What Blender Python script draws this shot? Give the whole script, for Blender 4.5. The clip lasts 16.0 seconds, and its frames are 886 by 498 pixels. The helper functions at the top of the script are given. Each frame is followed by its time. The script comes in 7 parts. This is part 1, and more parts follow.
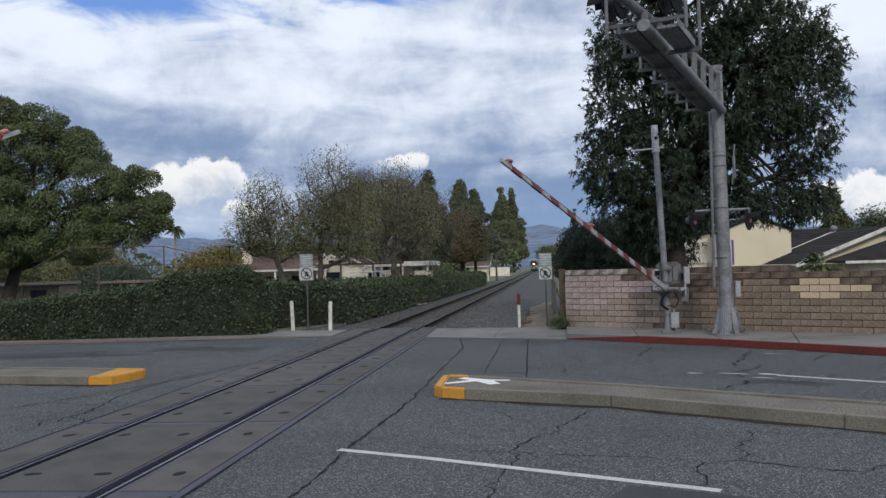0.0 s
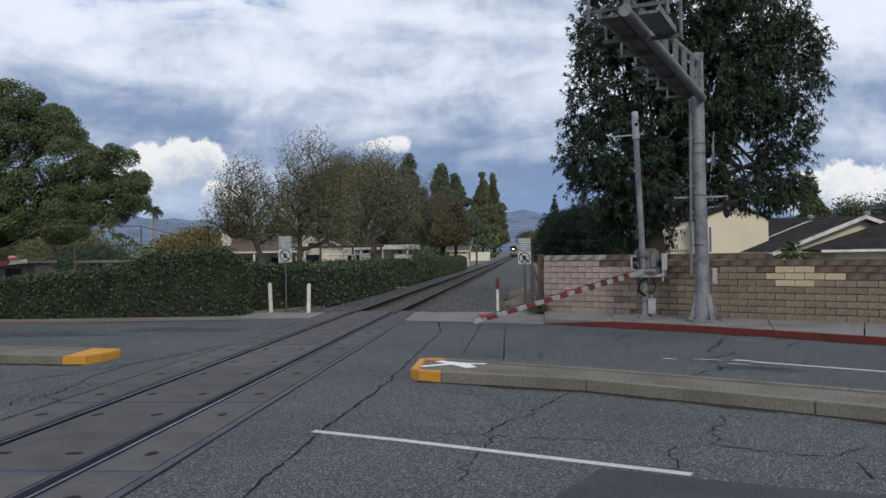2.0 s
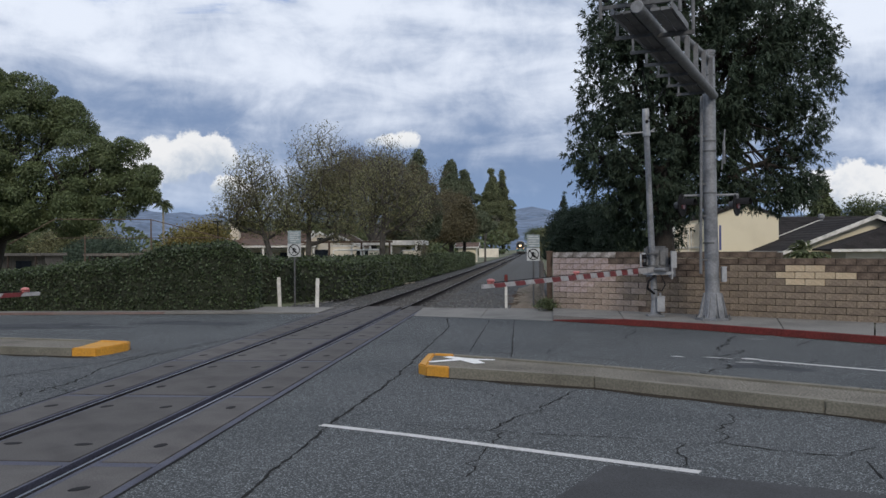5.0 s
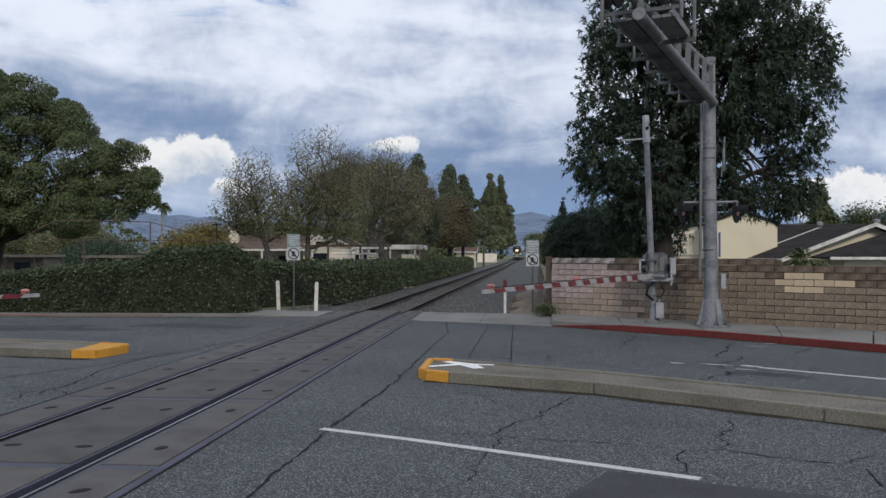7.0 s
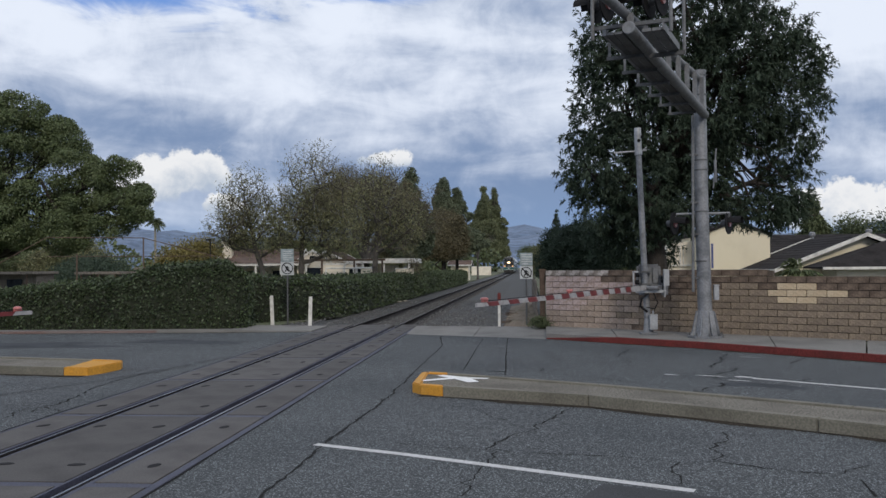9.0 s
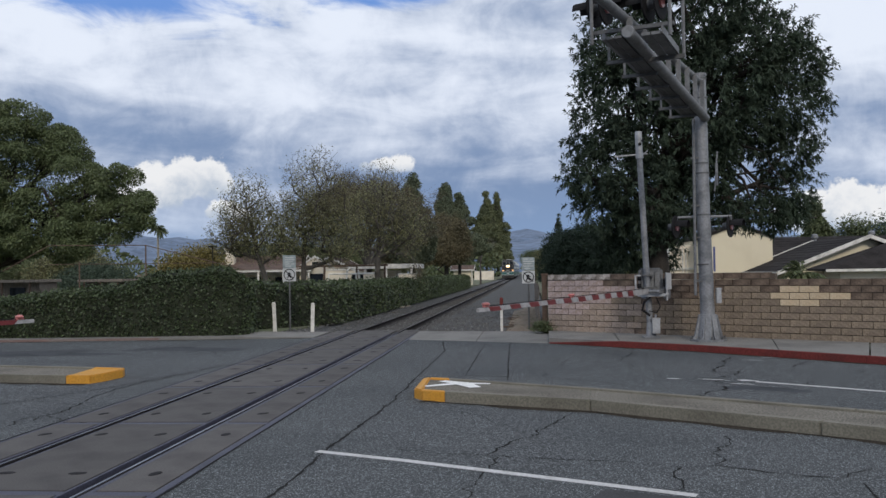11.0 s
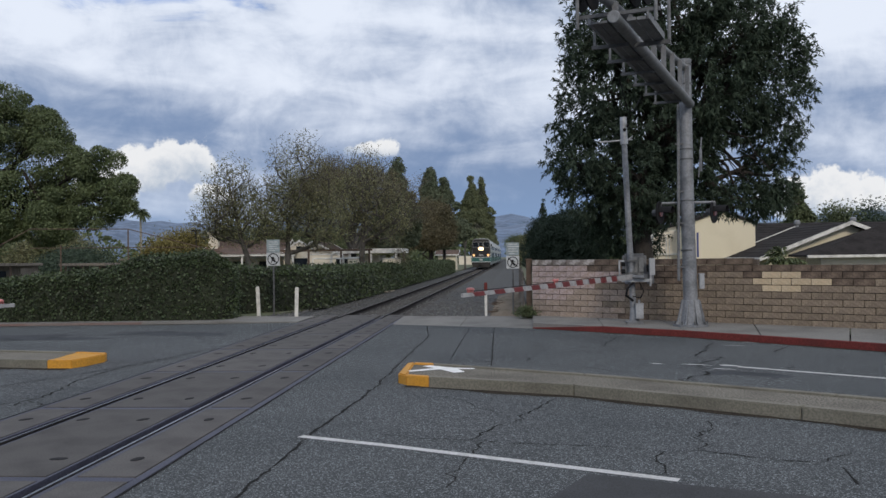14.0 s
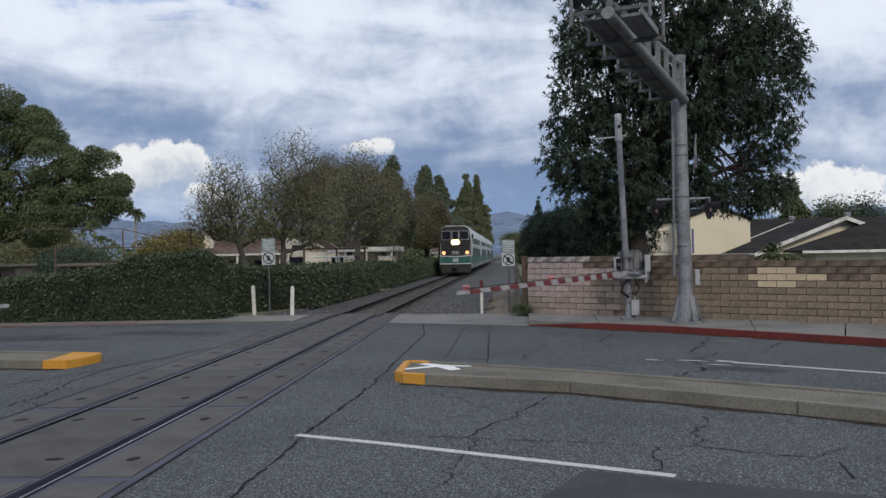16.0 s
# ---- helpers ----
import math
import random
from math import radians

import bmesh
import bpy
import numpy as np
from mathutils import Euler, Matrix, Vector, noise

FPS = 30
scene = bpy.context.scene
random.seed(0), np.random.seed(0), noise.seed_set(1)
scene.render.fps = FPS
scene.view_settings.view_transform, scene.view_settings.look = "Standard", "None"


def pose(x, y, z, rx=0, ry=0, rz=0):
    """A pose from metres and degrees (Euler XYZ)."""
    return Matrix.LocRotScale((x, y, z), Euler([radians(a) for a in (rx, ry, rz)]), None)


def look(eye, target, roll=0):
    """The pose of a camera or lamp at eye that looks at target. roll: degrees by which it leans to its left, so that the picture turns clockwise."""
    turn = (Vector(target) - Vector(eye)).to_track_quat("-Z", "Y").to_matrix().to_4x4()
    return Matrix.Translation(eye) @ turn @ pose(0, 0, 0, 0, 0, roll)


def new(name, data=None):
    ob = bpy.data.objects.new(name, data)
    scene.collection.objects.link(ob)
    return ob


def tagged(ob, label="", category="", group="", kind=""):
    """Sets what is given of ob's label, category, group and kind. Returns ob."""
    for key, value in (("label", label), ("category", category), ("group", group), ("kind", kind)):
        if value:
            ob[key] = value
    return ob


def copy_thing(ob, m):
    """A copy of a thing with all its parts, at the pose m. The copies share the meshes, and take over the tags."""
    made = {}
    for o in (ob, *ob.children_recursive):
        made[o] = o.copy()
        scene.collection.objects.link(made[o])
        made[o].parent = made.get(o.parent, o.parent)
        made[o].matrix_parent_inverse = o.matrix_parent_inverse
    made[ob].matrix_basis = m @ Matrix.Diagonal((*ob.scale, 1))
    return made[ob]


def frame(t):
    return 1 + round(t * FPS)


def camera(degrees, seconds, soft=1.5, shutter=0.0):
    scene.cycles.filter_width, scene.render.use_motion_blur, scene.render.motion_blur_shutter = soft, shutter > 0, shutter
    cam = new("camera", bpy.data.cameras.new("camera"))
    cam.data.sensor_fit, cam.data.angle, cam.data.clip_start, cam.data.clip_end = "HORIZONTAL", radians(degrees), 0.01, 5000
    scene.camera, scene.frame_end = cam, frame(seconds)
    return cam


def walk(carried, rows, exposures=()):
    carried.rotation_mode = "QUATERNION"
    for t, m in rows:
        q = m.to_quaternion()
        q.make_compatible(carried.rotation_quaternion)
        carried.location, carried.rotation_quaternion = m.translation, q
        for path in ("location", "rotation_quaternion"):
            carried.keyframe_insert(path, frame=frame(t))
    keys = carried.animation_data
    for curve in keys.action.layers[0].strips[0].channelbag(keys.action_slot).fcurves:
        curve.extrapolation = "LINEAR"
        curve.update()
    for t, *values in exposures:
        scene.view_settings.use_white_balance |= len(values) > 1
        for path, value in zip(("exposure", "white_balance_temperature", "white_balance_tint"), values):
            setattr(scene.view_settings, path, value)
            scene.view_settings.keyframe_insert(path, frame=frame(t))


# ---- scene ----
cam = camera(55.0, 16.0)

# camera: held in place, turning a little
PATH = [
    (0.0, pose(-0.020, -0.022, 1.985, 91.36, 1.68, 6.14)),
    (0.5, pose(-0.020, -0.024, 1.975, 90.72, 1.23, 5.73)),
    (1.0, pose(-0.010, -0.012, 1.961, 89.94, 0.93, 5.65)),
    (1.5, pose(0.008, 0.001, 1.959, 89.79, 0.80, 5.21)),
    (2.0, pose(0.018, 0.006, 1.967, 90.27, 0.94, 4.83)),
    (2.5, pose(0.009, 0.012, 1.969, 90.52, 0.79, 5.09)),
    (3.0, pose(0.010, 0.005, 1.967, 90.79, 0.72, 5.15)),
    (3.5, pose(0.014, 0.010, 1.964, 90.57, 0.77, 5.13)),
    (4.0, pose(0.017, 0.014, 1.962, 90.30, 0.66, 5.52)),
    (6.5, pose(-0.021, -0.005, 1.951, 89.92, 0.06, 5.13)),
    (7.0, pose(-0.028, -0.013, 1.960, 90.33, -0.02, 5.28)),
    (7.5, pose(-0.039, -0.018, 1.971, 90.90, 0.04, 5.72)),
    (8.0, pose(-0.037, -0.022, 1.967, 91.21, -0.09, 5.69)),
    (8.5, pose(-0.032, -0.022, 1.967, 91.18, 0.06, 5.13)),
    (9.0, pose(-0.013, -0.024, 1.968, 91.22, 0.48, 4.89)),
    (11.5, pose(0.021, -0.012, 1.981, 91.62, 1.01, 5.02)),
    (12.0, pose(0.026, -0.011, 1.986, 91.65, 1.16, 4.44)),
    (12.5, pose(0.026, -0.008, 1.984, 91.59, 1.04, 3.83)),
    (13.0, pose(0.022, 0.009, 1.980, 91.13, 0.91, 3.54)),
    (13.5, pose(0.017, 0.023, 1.978, 90.65, 0.80, 3.87)),
    (14.0, pose(0.017, 0.013, 1.981, 90.51, 0.75, 4.05)),
    (14.5, pose(0.012, 0.019, 1.971, 90.11, 0.73, 3.82)),
    (15.0, pose(0.012, 0.028, 1.974, 89.85, 0.72, 3.66)),
    (15.5, pose(0.009, 0.027, 1.970, 89.92, 0.82, 3.56)),
    (16.0, pose(0.021, 0.023, 1.975, 90.37, 1.11, 3.76)),
]
walk(cam, PATH, exposures=[(0.0, 0.0), (1.0, -0.05), (8.0, -0.08), (16.0, -0.1)])

# ---- world, sun ----
SUN_EL, SUN_AZ = 31.0, 165.0   # degrees; azimuth clockwise from +y
world = bpy.data.worlds.new("sky")
scene.world = world
world.use_nodes = True
wt = world.node_tree
wt.nodes.clear()


def wl(a, b):
    wt.links.new(a, b)


def wmath(op, a, b=None, c=None):
    n = wt.nodes.new("ShaderNodeMath")
    n.operation = op
    for i, v in enumerate((a, b, c)):
        if v is None:
            continue
        if isinstance(v, (int, float)):
            n.inputs[i].default_value = v
        else:
            wl(v, n.inputs[i])
    return n.outputs[0]


def wsmooth(v, lo, hi, to0=0.0, to1=1.0):
    n = wt.nodes.new("ShaderNodeMapRange")
    n.interpolation_type = "SMOOTHSTEP"
    n.inputs[1].default_value, n.inputs[2].default_value = lo, hi
    n.inputs[3].default_value, n.inputs[4].default_value = to0, to1
    wl(v, n.inputs[0])
    return n.outputs[0]


def wmix(fac, a, b):
    n = wt.nodes.new("ShaderNodeMix")
    n.data_type = "RGBA"
    for sock, v in ((n.inputs[0], fac), (n.inputs[6], a), (n.inputs[7], b)):
        if isinstance(v, (int, float)):
            sock.default_value = v
        elif isinstance(v, tuple):
            sock.default_value = (*v, 1)
        else:
            wl(v, sock)
    return n.outputs[2]


def wnoise(vec, scale, detail=5.0, rough=0.55, distort=0.0):
    n = wt.nodes.new("ShaderNodeTexNoise")
    n.inputs["Scale"].default_value, n.inputs["Detail"].default_value = scale, detail
    n.inputs["Roughness"].default_value, n.inputs["Distortion"].default_value = rough, distort
    wl(vec, n.inputs["Vector"])
    return n.outputs[0]


def build_sky():
    tc = wt.nodes.new("ShaderNodeTexCoord")
    sep = wt.nodes.new("ShaderNodeSeparateXYZ")
    wl(tc.outputs["Generated"], sep.inputs[0])
    x, y, z = sep.outputs
    zc = wmath("MAXIMUM", z, 0.0)
    sky = wt.nodes.new("ShaderNodeTexSky")
    sky.sky_type, sky.sun_disc = "NISHITA", False
    sky.sun_elevation, sky.sun_rotation = radians(SUN_EL), radians(SUN_AZ)
    sky_dim = wt.nodes.new("ShaderNodeVectorMath")
    sky_dim.operation = "MULTIPLY"
    sky_dim.inputs[1].default_value = (0.10, 0.10, 0.10)
    wl(sky.outputs[0], sky_dim.inputs[0])
    # cloud layer, seen flat from below: stretched towards the horizon
    den = wmath("ADD", zc, 0.23)
    comb = wt.nodes.new("ShaderNodeCombineXYZ")
    wl(wmath("DIVIDE", x, den), comb.inputs[0])
    wl(wmath("DIVIDE", y, den), comb.inputs[1])
    # the same layer in flat bands, as low cloud lies
    flat_band = wt.nodes.new("ShaderNodeCombineXYZ")
    wl(x, flat_band.inputs[0])
    wl(y, flat_band.inputs[1])
    wl(wmath("MULTIPLY", z, 3.0), flat_band.inputs[2])
    big = wnoise(flat_band.outputs[0], 2.9, 4, 0.5, 0.3)
    fine = wnoise(flat_band.outputs[0], 7.5, 6, 0.58, 0.5)
    billow = wnoise(tc.outputs["Generated"], 13.0, 7, 0.62, 0.4)
    mixd = wmath("ADD", wmath("ADD", wmath("MULTIPLY", big, 0.46), wmath("MULTIPLY", fine, 0.28)), wmath("MULTIPLY", billow, 0.26))
    # brightness of the layer: whiter overhead, slate towards the horizon
    lift = wmath("ADD", wsmooth(z, 0.11, 0.26, -0.075, 0.085), wsmooth(x, 0.15, 0.5, 0.0, 0.07))
    tone = wsmooth(wmath("ADD", mixd, lift), 0.37, 0.64)
    cloud = wmix(tone, (0.220, 0.312, 0.500), (0.84, 0.905, 1.03))
    # blue openings high up
    gap = wmath("MULTIPLY", wsmooth(wnoise(comb.outputs[0], 0.62, 4, 0.5, 0.2), 0.56, 0.64), wsmooth(z, 0.29, 0.36))
    col = wmix(gap, cloud, sky_dim.outputs[0])
    # haze band over the horizon
    low = wsmooth(z, 0.0, 0.12, 1.0, 0.0)
    col = wmix(wmath("MULTIPLY", low, 0.7), col, (0.255, 0.385, 0.62))
    # bright cumulus heads: (azimuth, elevation, half width, half height) in degrees
    soft = wnoise(tc.outputs["Generated"], 26.0, 5, 0.6)
    az = wmath("ARCTAN2", x, y)
    el = wmath("ARCSINE", z)
    # two openings of blue between the clouds
    for a, e, w, h in ((-26.5, 17.4, 10.0, 2.0), (-10.5, 18.6, 6.0, 1.2), (27.0, 7.0, 4.0, 0.45)):
        da = wmath("DIVIDE", wmath("SUBTRACT", az, radians(a)), radians(w))
        de = wmath("DIVIDE", wmath("SUBTRACT", el, radians(e)), radians(h))
        r = wmath("SQRT", wmath("ADD", wmath("MULTIPLY", da, da), wmath("MULTIPLY", de, de)))
        m = wsmooth(wmath("ADD", r, wmath("MULTIPLY", wmath("SUBTRACT", fine, 0.5), 2.6)), 0.45, 1.15, 0.9, 0.0)
        col = wmix(m, col, (0.105, 0.28, 0.72))
    puffs = ((-21.6, 6.2, 4.2, 1.7), (-23.6, 5.6, 2.6, 1.7), (-19.0, 4.2, 1.7, 0.9), (-8.1, 7.25, 1.9, 0.75), (21.5, 3.0, 5.5, 1.9), (-25.5, 4.6, 2.5, 1.2))
    for a, e, w, h in puffs:
        da = wmath("DIVIDE", wmath("SUBTRACT", az, radians(a)), radians(w))
        de = wmath("DIVIDE", wmath("SUBTRACT", el, radians(e)), radians(h))
        r = wmath("SQRT", wmath("ADD", wmath("MULTIPLY", da, da), wmath("MULTIPLY", de, de)))
        m = wsmooth(wmath("ADD", r, wmath("MULTIPLY", wmath("SUBTRACT", soft, 0.5), 2.4)), 0.74, 1.0, 1.0, 0.0)
        m = wmath("MULTIPLY", m, wsmooth(wmath("ADD", de, wmath("MULTIPLY", wmath("SUBTRACT", soft, 0.5), 1.2)), -1.0, -0.35))
        shade = wsmooth(wmath("ADD", de, wmath("MULTIPLY", wmath("SUBTRACT", soft, 0.5), 3.2)), -0.9, 0.6)
        col = wmix(m, col, wmix(shade, (0.46, 0.54, 0.66), (0.90, 0.91, 0.93)))
    bg = wt.nodes.new("ShaderNodeBackground")
    wl(col, bg.inputs[0])
    bg.inputs[1].default_value = 1.0
    out = wt.nodes.new("ShaderNodeOutputWorld")
    wl(bg.outputs[0], out.inputs[0])


build_sky()
sun = new("sun", bpy.data.lights.new("sun", "SUN"))
sun.data.energy, sun.data.angle, sun.data.color = 1.35, radians(10), (1.0, 0.91, 0.78)
sun_dir = Vector((math.sin(radians(SUN_AZ)) * math.cos(radians(SUN_EL)), math.cos(radians(SUN_AZ)) * math.cos(radians(SUN_EL)), math.sin(radians(SUN_EL))))
sun.matrix_world = look(tuple(sun_dir * 60), (0, 0, 0))


# ---- materials ----
def mat(name, color, rough=0.8, var=0.25, scale=6.0, fine=60.0, bump=0.15, metal=0.0, tint=None, island=0.0, obj=0.0,
        emit=None, power=0.0, spec=0.5, stretch=None, translucent=0.0, tint_at=(0.45, 0.7)):
    """A surface: base colour with stains (tint) at a large scale, grain at a fine one, and relief."""
    m = bpy.data.materials.new(name)
    m.use_nodes = True
    t = m.node_tree
    b = t.nodes["Principled BSDF"]
    b.inputs["Roughness"].default_value, b.inputs["Metallic"].default_value = rough, metal
    b.inputs["Specular IOR Level"].default_value = spec
    tc = t.nodes.new("ShaderNodeTexCoord")
    vec = tc.outputs["Object"]
    if stretch:
        mp = t.nodes.new("ShaderNodeMapping")
        mp.inputs["Scale"].default_value = stretch
        t.links.new(vec, mp.inputs[0])
        vec = mp.outputs[0]

    def noise_at(s, d):
        n = t.nodes.new("ShaderNodeTexNoise")
        n.inputs["Scale"].default_value, n.inputs["Detail"].default_value = s, d
        t.links.new(vec, n.inputs["Vector"])
        return n.outputs[0]

    def ramp(v, lo, hi, a, c):
        n = t.nodes.new("ShaderNodeMapRange")
        for i, q in enumerate((lo, hi, a, c)):
            n.inputs[i + 1].default_value = q
        t.links.new(v, n.inputs[0])
        return n.outputs[0]

    def mix(kind, fac, a, c):
        n = t.nodes.new("ShaderNodeMix")
        n.data_type, n.blend_type = "RGBA", kind
        for sock, v in ((n.inputs[0], fac), (n.inputs[6], a), (n.inputs[7], c)):
            if isinstance(v, (int, float)):
                sock.default_value = v
            elif isinstance(v, tuple):
                sock.default_value = (*v, 1)
            else:
                t.links.new(v, sock)
        return n.outputs[2]

    big, small = noise_at(scale, 5), noise_at(fine, 3)
    col = color
    tint = tint or tuple(c * 0.6 for c in color)
    col = mix("MIX", ramp(big, tint_at[0], tint_at[1], 0.0, 1.0), color, tint)
    grain = ramp(small, 0.36, 0.64, 1 - var, 1 + var)
    if island or obj:
        src = t.nodes.new("ShaderNodeNewGeometry").outputs["Random Per Island"] if island else t.nodes.new("ShaderNodeObjectInfo").outputs["Random"]
        amount = island or obj
        mm = t.nodes.new("ShaderNodeMath")
        mm.operation = "MULTIPLY"
        t.links.new(grain, mm.inputs[0])
        t.links.new(ramp(src, 0, 1, 1 - amount, 1 + amount), mm.inputs[1])
        grain = mm.outputs[0]
    sc = t.nodes.new("ShaderNodeVectorMath")
    sc.operation = "SCALE"
    t.links.new(col, sc.inputs[0])
    t.links.new(grain, sc.inputs["Scale"])
    t.links.new(sc.outputs[0], b.inputs["Base Color"])
    if bump:
        bp = t.nodes.new("ShaderNodeBump")
        bp.inputs["Strength"].default_value, bp.inputs["Distance"].default_value = bump, 0.01
        t.links.new(small, bp.inputs["Height"])
        t.links.new(bp.outputs[0], b.inputs["Normal"])
    if emit:
        b.inputs["Emission Color"].default_value, b.inputs["Emission Strength"].default_value = (*emit, 1), power
    if translucent:
        tr = t.nodes.new("ShaderNodeBsdfTranslucent")
        t.links.new(sc.outputs[0], tr.inputs[0])
        ms = t.nodes.new("ShaderNodeMixShader")
        ms.inputs[0].default_value = translucent
        t.links.new(b.outputs[0], ms.inputs[1])
        t.links.new(tr.outputs[0], ms.inputs[2])
        t.links.new(ms.outputs[0], t.nodes["Material Output"].inputs[0])
    return m


def asphalt():
    """Worn road: pale and dark chips in a grey binder, with wide stains."""
    m = mat("asphalt", (0.068, 0.074, 0.0785), 0.92, 0.0, 0.28, 75, 0.35, tint=(0.048, 0.0535, 0.058), spec=0.3)
    t = m.node_tree
    b = t.nodes["Principled BSDF"]
    src = b.inputs["Base Color"].links[0].from_socket
    tc = t.nodes.new("ShaderNodeTexCoord")

    def chips(scale, lo, hi, a, c):
        v = t.nodes.new("ShaderNodeTexVoronoi")
        v.inputs["Scale"].default_value = scale
        t.links.new(tc.outputs["Object"], v.inputs["Vector"])
        s = t.nodes.new("ShaderNodeSeparateColor")
        t.links.new(v.outputs["Color"], s.inputs[0])
        r = t.nodes.new("ShaderNodeMapRange")
        for i, q in enumerate((lo, hi, a, c)):
            r.inputs[i + 1].default_value = q
        t.links.new(s.outputs[0], r.inputs[0])
        return r.outputs[0]

    mm = t.nodes.new("ShaderNodeMath")
    mm.operation = "MULTIPLY"
    t.links.new(chips(95.0, 0.72, 1.0, 0.70, 4.2), mm.inputs[0])
    t.links.new(chips(48.0, 0.0, 1.0, 0.82, 1.18), mm.inputs[1])
    sc = t.nodes.new("ShaderNodeVectorMath")
    sc.operation = "SCALE"
    t.links.new(src, sc.inputs[0])
    t.links.new(mm.outputs[0], sc.inputs["Scale"])
    t.links.new(sc.outputs[0], b.inputs["Base Color"])
    return m


ASPHALT = asphalt()
OLD_TAR = mat("old_tar_stain", (0.054, 0.059, 0.067), 0.9, 0.5, 1.5, 60, 0.3, spec=0.2)
GUTTER = mat("gutter_dirt", (0.045, 0.038, 0.030), 0.95, 0.5, 3, 40, 0.5, spec=0.1)
NEW_ASPHALT = mat("new_asphalt", (0.036, 0.038, 0.042), 0.85, 0.35, 1.2, 70, 0.4)
CRACK = mat("crack_filler", (0.020, 0.020, 0.020), 0.9, 0.3, 3, 50, 0.2, spec=0.1)
CONCRETE = mat("pavement_concrete", (0.19, 0.185, 0.175), 0.9, 0.16, 0.9, 40, 0.25, tint=(0.13, 0.127, 0.12))
PANEL = mat("crossing_panel", (0.080, 0.075, 0.073), 0.88, 0.2, 1.6, 60, 0.2, tint=(0.048, 0.044, 0.044), obj=0.16, tint_at=(0.42, 0.68))
RUBBER = mat("rubber_bedding", (0.018, 0.018, 0.026), 0.8, 0.2, 3, 40, 0.1, spec=0.15)
SEAL = mat("navy_rubber_seal", (0.058, 0.060, 0.088), 0.6, 0.25, 2, 40, 0.2, tint=(0.040, 0.042, 0.062), spec=0.3)
STEEL = mat("rail_steel", (0.36, 0.37, 0.42), 0.30, 0.08, 2, 60, 0.05, metal=1.0)
RUST = mat("rail_rust", (0.024, 0.021, 0.022), 0.9, 0.3, 5, 60, 0.3, spec=0.15)
BALLAST = mat("ballast", (0.13, 0.13, 0.13), 0.95, 0.4, 0.8, 26, 0.8, tint=(0.09, 0.085, 0.08), island=0.35)
GRAVEL = mat("gravel_ground", (0.053, 0.055, 0.057), 0.95, 0.55, 0.5, 18, 0.8, tint=(0.056, 0.054, 0.05))
DIRT = mat("dry_dirt", (0.17, 0.135, 0.10), 0.95, 0.3, 0.7, 20, 0.7, tint=(0.09, 0.08, 0.05))
GRASS = mat("ground_cover", (0.085, 0.10, 0.05), 0.95, 0.4, 0.2, 9, 0.6, tint=(0.13, 0.115, 0.08))
KERB = mat("kerb_concrete", (0.165, 0.156, 0.126), 0.9, 0.2, 1.1, 40, 0.3, tint=(0.105, 0.098, 0.078))
PEBBLE = mat("exposed_aggregate", (0.15, 0.138, 0.115), 0.95, 0.6, 1.2, 38, 0.9, tint=(0.10, 0.09, 0.075))
RED_PAINT = mat("red_kerb_paint", (0.145, 0.032, 0.029), 0.8, 0.2, 2.0, 30, 0.2, tint=(0.10, 0.028, 0.026), spec=0.2)
YELLOW = mat("yellow_paint", (0.52, 0.25, 0.025), 0.7, 0.12, 3.0, 30, 0.2, tint=(0.45, 0.24, 0.05), tint_at=(0.55, 0.75))
FRESH_WHITE = mat("fresh_white_paint", (0.80, 0.80, 0.79), 0.7, 0.06, 5.0, 30, 0.1, tint=(0.72, 0.72, 0.71))
WHITE_PAINT = mat("white_road_paint", (0.5, 0.5, 0.5), 0.8, 0.12, 5.0, 30, 0.2, tint=(0.42, 0.42, 0.41), tint_at=(0.52, 0.66))
MORTAR = mat("mortar", (0.085, 0.066, 0.052), 0.95, 0.2, 2, 40, 0.3)
BLOCK = mat("tan_block", (0.242, 0.193, 0.140), 0.9, 0.2, 2.6, 25, 0.5, tint=(0.175, 0.136, 0.106), obj=0.12)
BLOCK_PINK = mat("pink_painted_block", (0.44, 0.345, 0.32), 0.85, 0.14, 4.5, 25, 0.4, tint=(0.33, 0.25, 0.205), obj=0.08, tint_at=(0.54, 0.66))
BLOCK_FADED = mat("faded_pink_block", (0.33, 0.265, 0.22), 0.9, 0.18, 3.5, 25, 0.4, tint=(0.27, 0.21, 0.165), obj=0.12)
BLOCK_CAP = mat("peeling_grey_block", (0.22, 0.19, 0.165), 0.9, 0.2, 4.0, 25, 0.5, tint=(0.42, 0.38, 0.35), obj=0.12, tint_at=(0.52, 0.60))
BLOCK_CREAM = mat("cream_painted_block", (0.55, 0.45, 0.315), 0.85, 0.12, 3.0, 25, 0.4, tint=(0.50, 0.39, 0.26), obj=0.07)
BLOCK_DARK = mat("brown_painted_block", (0.098, 0.071, 0.054), 0.9, 0.2, 2.2, 25, 0.4, tint=(0.165, 0.122, 0.092), obj=0.10, tint_at=(0.50, 0.64))
GALV = mat("galvanised_steel", (0.225, 0.234, 0.25), 0.6, 0.14, 2.2, 18, 0.05, metal=0.3, tint=(0.145, 0.152, 0.165), tint_at=(0.48, 0.62))
# darker copy of GALV: the gantry's backlit shade is put into its colour
GALV_OLD_SHADED = mat("dull_shaded_galvanised", (0.165, 0.17, 0.178), 0.65, 0.14, 3.0, 18, 0.05, metal=0.2, tint=(0.115, 0.12, 0.127))
GALV_DARK = mat("weathered_steel", (0.11, 0.113, 0.118), 0.6, 0.15, 3.0, 20, 0.05, metal=0.3)
ALU = mat("bright_aluminium", (0.40, 0.41, 0.425), 0.4, 0.08, 3.0, 20, 0.03, metal=0.5)
